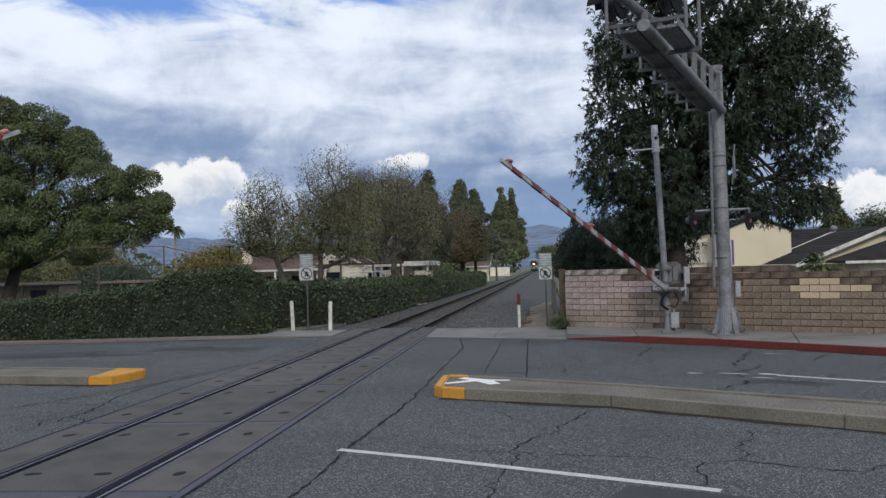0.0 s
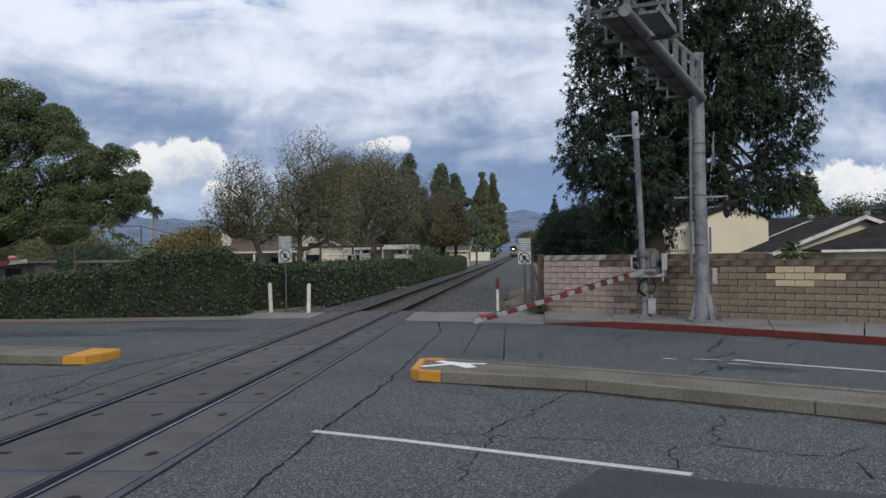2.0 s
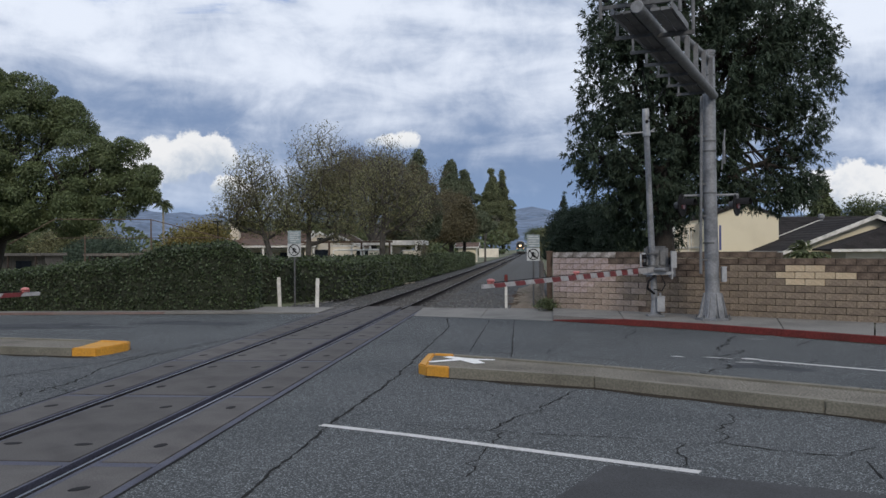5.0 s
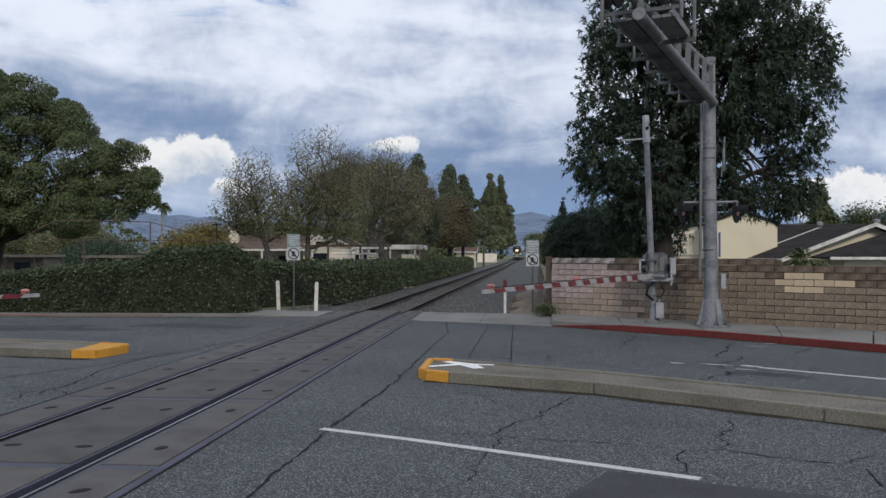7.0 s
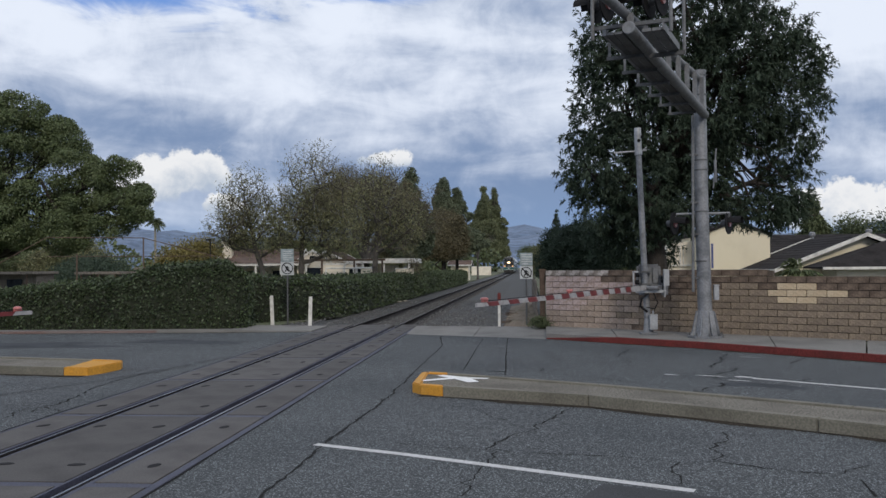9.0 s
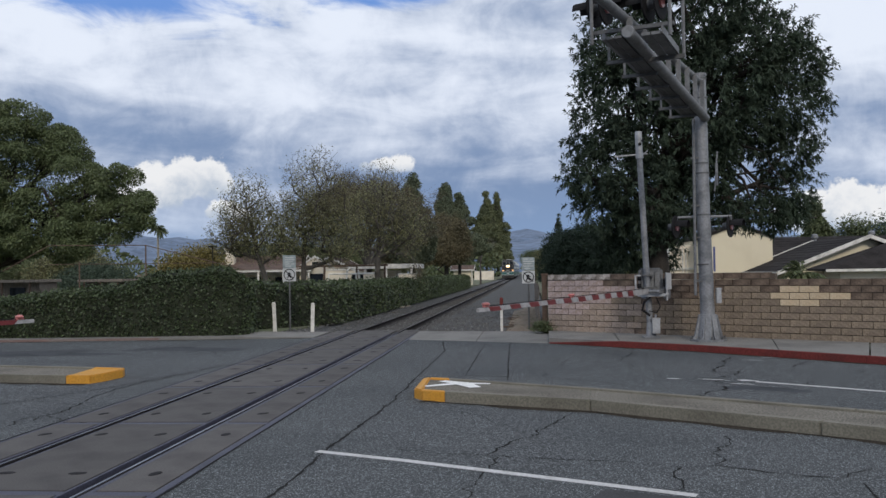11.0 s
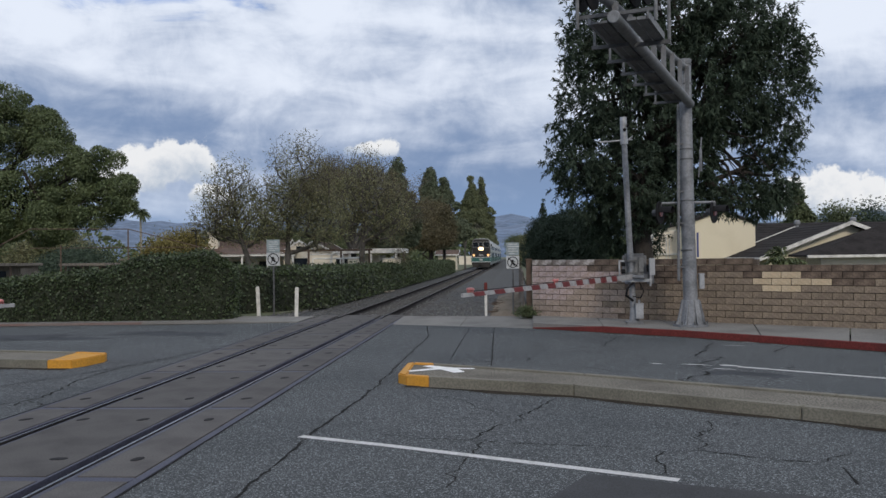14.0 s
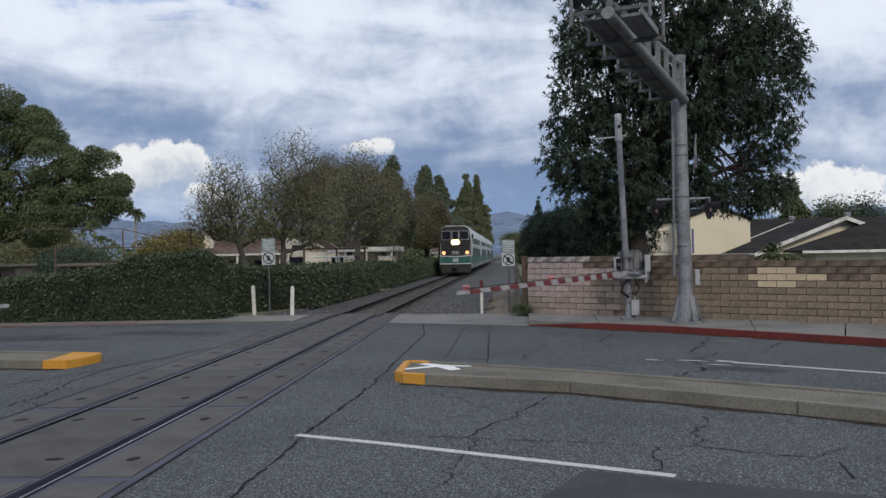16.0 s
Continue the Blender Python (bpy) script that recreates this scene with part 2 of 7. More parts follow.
BLACK = mat("matt_black", (0.016, 0.016, 0.018), 0.8, 0.2, 3, 20, 0.05, spec=0.15)
ARM_WHITE = mat("white_reflective", (0.36, 0.355, 0.36), 0.45, 0.08, 6, 30, 0.05)
ARM_RED = mat("red_reflective", (0.16, 0.026, 0.028), 0.45, 0.1, 6, 30, 0.05)
RED_LAMP = mat("red_lens", (0.46, 0.15, 0.14), 0.35, 0.05, 6, 30, 0.0)
POST_WHITE = mat("white_post_paint", (0.62, 0.61, 0.58), 0.7, 0.1, 5, 30, 0.1, tint=(0.45, 0.44, 0.41))
SIGN_WHITE = mat("white_sign_sheet", (0.46, 0.48, 0.49), 0.5, 0.1, 5, 30, 0.0, tint=(0.36, 0.37, 0.37))
SIGN_GREY = mat("grey_sign_sheet", (0.25, 0.30, 0.31), 0.5, 0.06, 5, 30, 0.0)
BARK = mat("bark", (0.040, 0.034, 0.030), 0.95, 0.35, 3, 22, 0.8, stretch=(3, 3, 0.7))
BARK_PALE = mat("pale_bark", (0.26, 0.24, 0.20), 0.95, 0.3, 3, 22, 0.6)
TWIG = mat("twig_bark", (0.078, 0.072, 0.066), 0.95, 0.2, 3, 20, 0.0)
LEAF_DARK = mat("dark_glossy_leaf", (0.058, 0.083, 0.057), 0.65, 0.2, 0.5, 8, 0.0, island=0.25, translucent=0.32, tint=(0.042, 0.064, 0.040), spec=0.3)
LEAF_CAMPHOR = mat("camphor_leaf", (0.110, 0.141, 0.060), 0.6, 0.2, 1.1, 8, 0.0, island=0.3, translucent=0.2, tint=(0.078, 0.108, 0.044))
LEAF_IVY = mat("ivy_leaf", (0.055, 0.078, 0.035), 0.55, 0.2, 0.5, 8, 0.0, island=0.5, translucent=0.15, tint=(0.040, 0.060, 0.028))
LEAF_OLIVE = mat("olive_leaf", (0.180, 0.185, 0.092), 0.6, 0.2, 0.4, 8, 0.0, island=0.45, translucent=0.3, tint=(0.125, 0.110, 0.062))
LEAF_BROWN = mat("autumn_leaf", (0.138, 0.118, 0.066), 0.7, 0.2, 0.4, 8, 0.0, island=0.45, translucent=0.3, tint=(0.10, 0.095, 0.055))
LEAF_MID = mat("mid_green_leaf", (0.112, 0.138, 0.064), 0.65, 0.2, 0.4, 8, 0.0, island=0.4, translucent=0.25, tint=(0.075, 0.095, 0.046))
LEAF_CONIFER = mat("conifer_needle", (0.125, 0.150, 0.092), 0.7, 0.2, 0.4, 8, 0.0, island=0.4, translucent=0.15, tint=(0.080, 0.105, 0.066))
# paler copy of LEAF_MID: sunlight on the far poplars is put into the colour
LEAF_POPLAR = mat("sunlit_poplar_leaf", (0.165, 0.185, 0.095), 0.65, 0.2, 0.2, 8, 0.0, island=0.45, translucent=0.25, tint=(0.11, 0.13, 0.07))
FADED_RED = mat("faded_red_kerb", (0.17, 0.115, 0.105), 0.9, 0.2, 0.7, 30, 0.2, tint=(0.18, 0.17, 0.16))
# near-black ballast colour for the shadow along the rails
RAIL_SHADE = mat("rail_shade_ballast", (0.030, 0.028, 0.027), 0.9, 0.5, 2, 24, 0.8, spec=0.15)
LEAF_YELLOW = mat("yellow_green_leaf", (0.19, 0.16, 0.05), 0.7, 0.2, 0.4, 8, 0.0, island=0.4, translucent=0.25)
HEDGE_SHADE = mat("hedge_shade_core", (0.022, 0.028, 0.015), 0.95, 0.3, 1, 10, 0.3)
STUCCO_CREAM = mat("cream_stucco", (0.74, 0.67, 0.51), 0.9, 0.06, 0.8, 40, 0.2, tint=(0.67, 0.60, 0.45))
STUCCO_PALE = mat("pale_stucco", (0.74, 0.68, 0.57), 0.9, 0.06, 0.8, 40, 0.2, tint=(0.57, 0.51, 0.42))
WHITE_TRIM = mat("white_trim", (0.72, 0.71, 0.68), 0.6, 0.06, 3, 30, 0.05)
SHINGLE = mat("brown_shingle", (0.033, 0.030, 0.030), 1.0, 0.25, 2, 30, 0.4, island=0.2, spec=0.1)
TILE = mat("terracotta_tile", (0.105, 0.068, 0.052), 0.95, 0.25, 2, 30, 0.4, island=0.2)
GLASS_DARK = mat("dark_window_glass", (0.018, 0.022, 0.028), 0.12, 0.05, 3, 20, 0.0, spec=0.25)
# the haze of distance is mixed into this blue-grey
HAZY_HILL = mat("haze_tinted_hillside", (0.125, 0.170, 0.250), 1.0, 0.22, 0.012, 0.05, 0.0, tint=(0.085, 0.125, 0.195))
WOOD_GREY = mat("weathered_wood", (0.22, 0.19, 0.16), 0.9, 0.2, 4, 30, 0.3, stretch=(4, 4, 0.6), obj=0.15)
WOOD_BROWN = mat("brown_wood", (0.11, 0.075, 0.055), 0.9, 0.2, 4, 30, 0.3)


# ---- building blocks ----
class Shape:
    """Collects polygons, then becomes one mesh."""

    def __init__(self):
        self.v, self.f = [], []

    def add(self, verts, faces):
        n = len(self.v)
        self.v.extend(tuple(p) for p in verts)
        self.f.extend(tuple(i + n for i in q) for q in faces)
        return self

    def box(self, c, s, rz=0.0, m=None):
        x, y, z = s[0] / 2, s[1] / 2, s[2] / 2
        pts = [Vector(p) for p in ((-x, -y, -z), (x, -y, -z), (x, y, -z), (-x, y, -z), (-x, -y, z), (x, -y, z), (x, y, z), (-x, y, z))]
        mm = pose(*c, 0, 0, rz) if m is None else m @ Matrix.Translation(c)
        return self.add([mm @ p for p in pts], [(0, 3, 2, 1), (4, 5, 6, 7), (0, 1, 5, 4), (1, 2, 6, 5), (2, 3, 7, 6), (3, 0, 4, 7)])

    def tube(self, a, b, r0, r1=None, n=10, caps=True):
        a, b = Vector(a), Vector(b)
        r1 = r0 if r1 is None else r1
        w = (b - a).normalized()
        u = w.cross(Vector((0, 0, 1)) if abs(w.z) < 0.9 else Vector((1, 0, 0))).normalized()
        k = w.cross(u)
        vs = []
        for p, r in ((a, r0), (b, r1)):
            vs += [p + (u * math.cos(2 * math.pi * i / n) + k * math.sin(2 * math.pi * i / n)) * r for i in range(n)]
        fs = [(i, (i + 1) % n, n + (i + 1) % n, n + i) for i in range(n)]
        if caps:
            fs += [tuple(range(n - 1, -1, -1)), tuple(range(n, 2 * n))]
        return self.add(vs, fs)

    def path(self, pts, radii, n=6):
        for i in range(len(pts) - 1):
            self.tube(pts[i], pts[i + 1], radii[i], radii[i + 1], n, caps=(i in (0, len(pts) - 2)))
        return self

    def lathe(self, c, profile, n=14):
        """profile: (radius, height) pairs round the upright line through c."""
        vs, fs = [], []
        for r, h in profile:
            vs += [(c[0] + r * math.cos(2 * math.pi * i / n), c[1] + r * math.sin(2 * math.pi * i / n), c[2] + h) for i in range(n)]
        for j in range(len(profile) - 1):
            fs += [(j * n + i, j * n + (i + 1) % n, (j + 1) * n + (i + 1) % n, (j + 1) * n + i) for i in range(n)]
        fs += [tuple(range(n - 1, -1, -1)), tuple((len(profile) - 1) * n + i for i in range(n))]
        return self.add(vs, fs)

    def prism(self, poly, z0, z1):
        """An upright prism over a counter-clockwise outline; z0 and z1 may be numbers or lists."""
        n = len(poly)
        a = z0 if isinstance(z0, (list, tuple)) else [z0] * n
        b = z1 if isinstance(z1, (list, tuple)) else [z1] * n
        vs = [(p[0], p[1], a[i]) for i, p in enumerate(poly)] + [(p[0], p[1], b[i]) for i, p in enumerate(poly)]
        return self.add(vs, [tuple(range(n - 1, -1, -1)), tuple(range(n, 2 * n))] + [(i, (i + 1) % n, n + (i + 1) % n, n + i) for i in range(n)])

    def extrude(self, outline, m, depth):
        """A flat outline in the x-z plane of m, given depth along its y."""
        n = len(outline)
        vs = [m @ Vector((p[0], 0, p[1])) for p in outline] + [m @ Vector((p[0], depth, p[1])) for p in outline]
        return self.add(vs, [tuple(range(n)), tuple(range(2 * n - 1, n - 1, -1))] + [((i + 1) % n, i, n + i, n + (i + 1) % n) for i in range(n)])

    def ribbon(self, pts, width, z):
        """A flat strip along a line."""
        vs, fs = [], []
        for i, p in enumerate(pts):
            a, b = Vector(pts[max(i - 1, 0)][:2]), Vector(pts[min(i + 1, len(pts) - 1)][:2])
            d = (b - a).normalized()
            w = width[i] if isinstance(width, (list, tuple)) else width
            vs += [(p[0] - d.y * w / 2, p[1] + d.x * w / 2, z), (p[0] + d.y * w / 2, p[1] - d.x * w / 2, z)]
        fs = [(2 * i, 2 * i + 1, 2 * i + 3, 2 * i + 2) for i in range(len(pts) - 1)]
        return self.add(vs, fs)

    def mesh(self, name, material, bevel=0.0, smooth=False):
        me = bpy.data.meshes.new(name)
        me.from_pydata(self.v, [], self.f)
        if bevel:
            bm = bmesh.new()
            bm.from_mesh(me)
            bmesh.ops.recalc_face_normals(bm, faces=bm.faces)
            bmesh.ops.bevel(bm, geom=bm.edges[:], offset=bevel, segments=2, affect="EDGES", clamp_overlap=True)
            bm.to_mesh(me)
            bm.free()
        me.materials.append(material)
        if smooth:
            me.polygons.foreach_set("use_smooth", [True] * len(me.polygons))
            me.set_sharp_from_angle(angle=radians(40))
        me.update()
        return me


def part(name, shape, material, parent, label="", bevel=0.0, smooth=False, kind=""):
    ob = new(name, shape.mesh(name, material, bevel, smooth) if isinstance(shape, Shape) else shape)
    ob.parent = parent
    return tagged(ob, label, kind=kind)


def thing(name, place, label, category, group="", kind="", rz=0.0):
    ob = new(name)
    ob.empty_display_size = 0.2
    ob.matrix_basis = pose(*place, 0, 0, rz)
    return tagged(ob, label, category, group, kind)


def solid(name, shape, material, label, category="", kind="structure", bevel=0.0, smooth=False):
    return tagged(new(name, shape.mesh(name, material, bevel, smooth)), label, category, kind=kind)


def leaf_mesh(name, base, way, length, width, material, rng, sag=0.15, facing=None):
    """Many small folded leaves: base points, directions, lengths."""
    n = len(base)
    way = way / (np.linalg.norm(way, axis=1, keepdims=True) + 1e-9)
    side = np.cross(way, rng.normal(size=(n, 3)) if facing is None else facing + rng.normal(size=(n, 3)) * 0.45)
    side /= np.linalg.norm(side, axis=1, keepdims=True) + 1e-9
    up = np.cross(side, way)
    ln = (length * rng.uniform(0.65, 1.25, n))[:, None]
    wd = (width * rng.uniform(0.7, 1.2, n))[:, None]
    mid = base + way * ln * 0.45
    v = np.empty((n, 4, 3))
    v[:, 0] = base
    v[:, 1] = mid + side * wd / 2 + up * wd * 0.18
    v[:, 2] = base + way * ln - np.array([0, 0, 1.0]) * ln * sag
    v[:, 3] = mid - side * wd / 2 + up * wd * 0.18
    me = bpy.data.meshes.new(name)
    me.vertices.add(4 * n)
    me.vertices.foreach_set("co", v.reshape(-1))
    me.loops.add(4 * n)
    me.loops.foreach_set("vertex_index", np.arange(4 * n, dtype=np.int32))
    me.polygons.add(n)
    me.polygons.foreach_set("loop_start", np.arange(0, 4 * n, 4, dtype=np.int32))
    me.update(calc_edges=True)
    me.materials.append(material)
    return me


def clumps(rng, blobs, per_volume, leaves, spread, shell=0.55):
    """Leaf points in clumps inside a set of ellipsoids, thicker towards their skins. Returns points, outward ways, clump centres."""
    pts, ways, centres, faces = [], [], [], []
    for cx, cy, cz, rx, ry, rz in blobs:
        n = max(3, int(per_volume * (rx * ry * rz) ** (2 / 3)))
        d = rng.normal(size=(n, 3))
        d /= np.linalg.norm(d, axis=1, keepdims=True)
        r = shell + (1 - shell) * rng.random(n) ** 0.7
        r *= 1 + 0.12 * rng.normal(size=n)
        c = np.array([cx, cy, cz]) + d * r[:, None] * np.array([rx, ry, rz])
        centres.append(c)
        for i in range(n):
            k = int(leaves * rng.uniform(0.6, 1.4))
            q = rng.normal(size=(k, 3)) * spread * np.array([1, 1, 0.75])
            pts.append(c[i] + q)
            ways.append(d[i] * 0.3 + q / spread * 0.5 + rng.normal(size=(k, 3)) * 0.7)
            faces.append(np.repeat((d[i] + np.array([0, 0, 0.35]))[None], k, 0) + q / spread * 0.25)
    return np.concatenate(pts), np.concatenate(ways), np.concatenate(faces)


def buried(p, masses, own, limit):
    """Whether a point lies deep inside another mass of the crown."""
    for i, m in enumerate(masses):
        if i != own and sum(((p[k] - m[k]) / m[k + 3]) ** 2 for k in range(3)) < limit * limit:
            return True
    return False


def leaf_heads(rng, masses, head, density, leaves):
    """Rounded heads of outward-facing leaves on the skin of each mass, with a looser filling inside."""
    pts, ways, faces = [], [], []
    for j, m in enumerate(masses):
        c, r = np.array(m[:3]), np.array(m[3:])
        n = max(5, int(density * 4.2 * (r[0] * r[1] + r[1] * r[2] + r[0] * r[2])))
        d = rng.normal(size=(n, 3))
        d /= np.linalg.norm(d, axis=1, keepdims=True)
        for i in range(n):
            hr = head * rng.uniform(0.5, 1.5)
            o = c + d[i] * np.maximum(r - hr * 0.7, 0.2) * rng.uniform(0.84, 1.14)
            if buried(o, masses, j, 0.62):
                continue
            k = int(leaves * (hr / head) ** 2)
            e = rng.normal(size=(k, 3)) + d[i] * 0.7 + np.array([0, 0, 0.3])
            e /= np.linalg.norm(e, axis=1, keepdims=True)
            pts.append(o + e * hr * rng.uniform(0.62, 1.08, (k, 1)) * np.array([1, 1, 0.78]))
            ways.append(rng.normal(size=(k, 3)) * 0.7 + e * 0.35)
            faces.append(e + np.array([0, 0, 0.3]))
        k = int(leaves * 0.5 * n ** 0.5)
        e = rng.normal(size=(k, 3))
        e /= np.linalg.norm(e, axis=1, keepdims=True)
        pts.append(c + e * r * rng.uniform(0.45, 0.8, (k, 1)))
        ways.append(rng.normal(size=(k, 3)))
        faces.append(e)
    return np.concatenate(pts), np.concatenate(ways), np.concatenate(faces)


def leaf_sprigs(rng, masses, density, per, reach):
    """Drooping sprigs of narrow leaves, set in tufts over each mass."""
    pts, ways, faces = [], [], []
    for j, m in enumerate(masses):
        c, r = np.array(m[:3]), np.array(m[3:])
        n = max(6, int(density * 4.2 * (r[0] * r[1] + r[1] * r[2] + r[0] * r[2])))
        for i in range(n):
            d = rng.normal(size=3)
            d /= np.linalg.norm(d)
            o = c + d * r * (0.45 + 0.55 * rng.random() ** 0.5) * rng.uniform(0.92, 1.06)
            if buried(o, masses, j, 0.6) and rng.random() < 0.75:
                continue
            for _ in range(int(rng.integers(2, 5))):
                q = o + rng.normal(size=3) * 0.13
                ax = d * 0.8 + rng.normal(size=3) * 0.6 + np.array([0, 0, -0.05])
                ax /= np.linalg.norm(ax)
                t = rng.uniform(0.1, 1.0, (per, 1))
                side = rng.normal(size=(per, 3))
                pts.append(q + ax * t * reach - np.array([0, 0, 0.22 * reach]) * t * t)
                ways.append(ax * 0.7 + side * 0.6 - np.array([0, 0, 0.15]))
                faces.append(np.repeat((d * 0.5 + np.array([0, 0, 0.9]))[None], per, 0))
    return np.concatenate(pts), np.concatenate(ways), np.concatenate(faces)


def bent(a, b, rng, sway=0.12, n=5, lift=0.0):
    """A limb's line from a to b, with bends."""
    a, b = Vector(a), Vector(b)
    ln = (b - a).length
    out = []
    for i in range(n + 1):
        t = i / n
        w = math.sin(math.pi * t)
        j = Vector(rng.normal(size=3)) * sway * ln * w * 0.4
        out.append(a.lerp(b, t) + j + Vector((0, 0, lift * ln * w)))
    return out


def leafy_tree(name, label, base, trunk, blobs, leaf, rng_seed, per_volume=60, leaves=60, spread=0.35, length=0.2, width=0.07, sag=0.2,
               trunk_r=0.3, bark=None, droop=0.0, shell=0.55, category="tree", limbs=14, heads=0.0, sprigs=0.0, boughs=(), shrink=1.0):
    """trunk: points of the stem, from the ground up. blobs: the crown's masses. All in the world's metres."""
    rng = np.random.default_rng(rng_seed)
    t = thing(name, base, label, category)
    blobs = [(*b[:3], *(q * shrink for q in b[3:])) for b in blobs]
    o = np.array(base)
    s = Shape()
    tr = [Vector(p) - Vector(base) for p in trunk]
    radii = [trunk_r * (1.25 if i == 0 else 1 - 0.55 * i / (len(tr) - 1)) for i in range(len(tr))]
    s.path(tr, radii, 10)
    lb = [np.array(b) - np.array([*o, 0, 0, 0]) for b in blobs]
    if heads:
        p, w, c = leaf_heads(rng, lb, heads, per_volume, leaves)
    elif sprigs:
        p, w, c = leaf_sprigs(rng, lb, per_volume, leaves, sprigs)
    else:
        p, w, c = clumps(rng, lb, per_volume, leaves, spread, shell)
    top = tr[-1]
    for b in lb:
        j = int(rng.integers(max(1, len(tr) // 2), len(tr)))
        line = bent(tr[j], b[:3], rng, 0.22, 5, 0.05)
        s.path(line, [radii[j] * 0.55 * (1 - 0.13 * i) for i in range(6)], 6)
        for k in range(limbs):
            d = rng.normal(size=3)
            d /= np.linalg.norm(d)
            e = b[:3] + d * b[3:] * 0.95
            q = line[int(rng.integers(2, 6))]
            s.path(bent(q, e, rng, 0.2, 4), [radii[j] * 0.22, radii[j] * 0.16, radii[j] * 0.11, radii[j] * 0.07, 0.008], 4)
    for r0, *line in boughs:
        line = [Vector(q) - Vector(base) for q in line]
        s.path(line, [r0 * (1 - 0.8 * i / (len(line) - 1)) for i in range(len(line))], 8)
    part("trunk", s, bark or BARK, t, smooth=True)
    w[:, 2] -= droop
    part("crown", leaf_mesh("crown", p, w, length, width, leaf, rng, sag, c), leaf, t)
    return t


def twig_tree(name, label, base, height, seed, stem, spread=1.0, leaf=None, n_leaf=9000, twig_len=0.5, lean=(0, 0), leaf_len=0.105, r0=0.22, order=7, open_=0.60, bare_top=0.25):
    """A tree of fine branching, thinly leaved."""
    rng = np.random.default_rng(seed)
    t = thing(name, base, label, "tree")
    s = Shape()
    ends = []

    def grow(p, d, ln, r, depth):
        k = 3 if depth > 2 else 2
        q = p
        for i in range(k):
            d = (d + Vector(rng.normal(size=3)) * 0.13 + Vector((0, 0, 0.05))).normalized()
            e = q + d * ln / k
            s.tube(q, e, r * (1 - 0.25 * i / k), r * (1 - 0.25 * (i + 1) / k), 7 if r > 0.08 else (4 if r > 0.03 else 3), caps=False)
            q = e
            if depth <= 3:
                ends.append((q.copy(), d.copy()))
        if depth == 0:
            return
        for i in range(2 + int(rng.random() < (0.78 if depth > 1 else 0.5))):
            a = rng.uniform(0, 2 * math.pi)
            u = d.orthogonal().normalized()
            side = u * math.cos(a) + d.cross(u) * math.sin(a)
            ang = open_ * rng.uniform(0.55, 1.15)
            nd = (d * math.cos(ang) + side * math.sin(ang) * spread).normalized()
            grow(q, nd, ln * rng.uniform(0.68, 0.86), r * rng.uniform(0.52, 0.66), depth - 1)

    start = Vector((0, 0, 0))
    d0 = Vector((lean[0], lean[1], 1)).normalized()
    s.tube(start, start + d0 * stem * 0.5, r0 * 1.25, r0, 9)
    k = height / 3.35
    grow(start + d0 * stem * 0.5, d0, stem * 0.5, r0, 0) if stem < 0.1 else None
    q = start + d0 * stem
    s.tube(start + d0 * stem * 0.5, q, r0, r0 * 0.85, 9)
    for i in range(4):
        a = i * math.pi / 2 + rng.uniform(-0.4, 0.4)
        ang = rng.uniform(0.3, 0.62)
        grow(q, (d0 * math.cos(ang) + Vector((math.cos(a), math.sin(a), 0)) * math.sin(ang) * spread).normalized(), (height - stem) * 0.27, r0 * 0.6, order - 1)
    part("trunk", s, TWIG, t)
    if leaf:
        zs = np.array([e[0].z for e in ends])
        keep = rng.random(len(ends)) < np.clip(1.15 - bare_top * 4 * (zs / zs.max() - 0.55).clip(0), 0.12, 1)
        idx = np.nonzero(keep)[0]
        pick = rng.choice(idx, n_leaf)
        p = np.array([ends[i][0] for i in pick]) + rng.normal(size=(n_leaf, 3)) * 0.16
        w = np.array([ends[i][1] for i in pick]) + rng.normal(size=(n_leaf, 3)) * 0.8
        part("crown", leaf_mesh("crown", p, w, leaf_len, leaf_len * 0.45, leaf, rng), leaf, t)
    return t


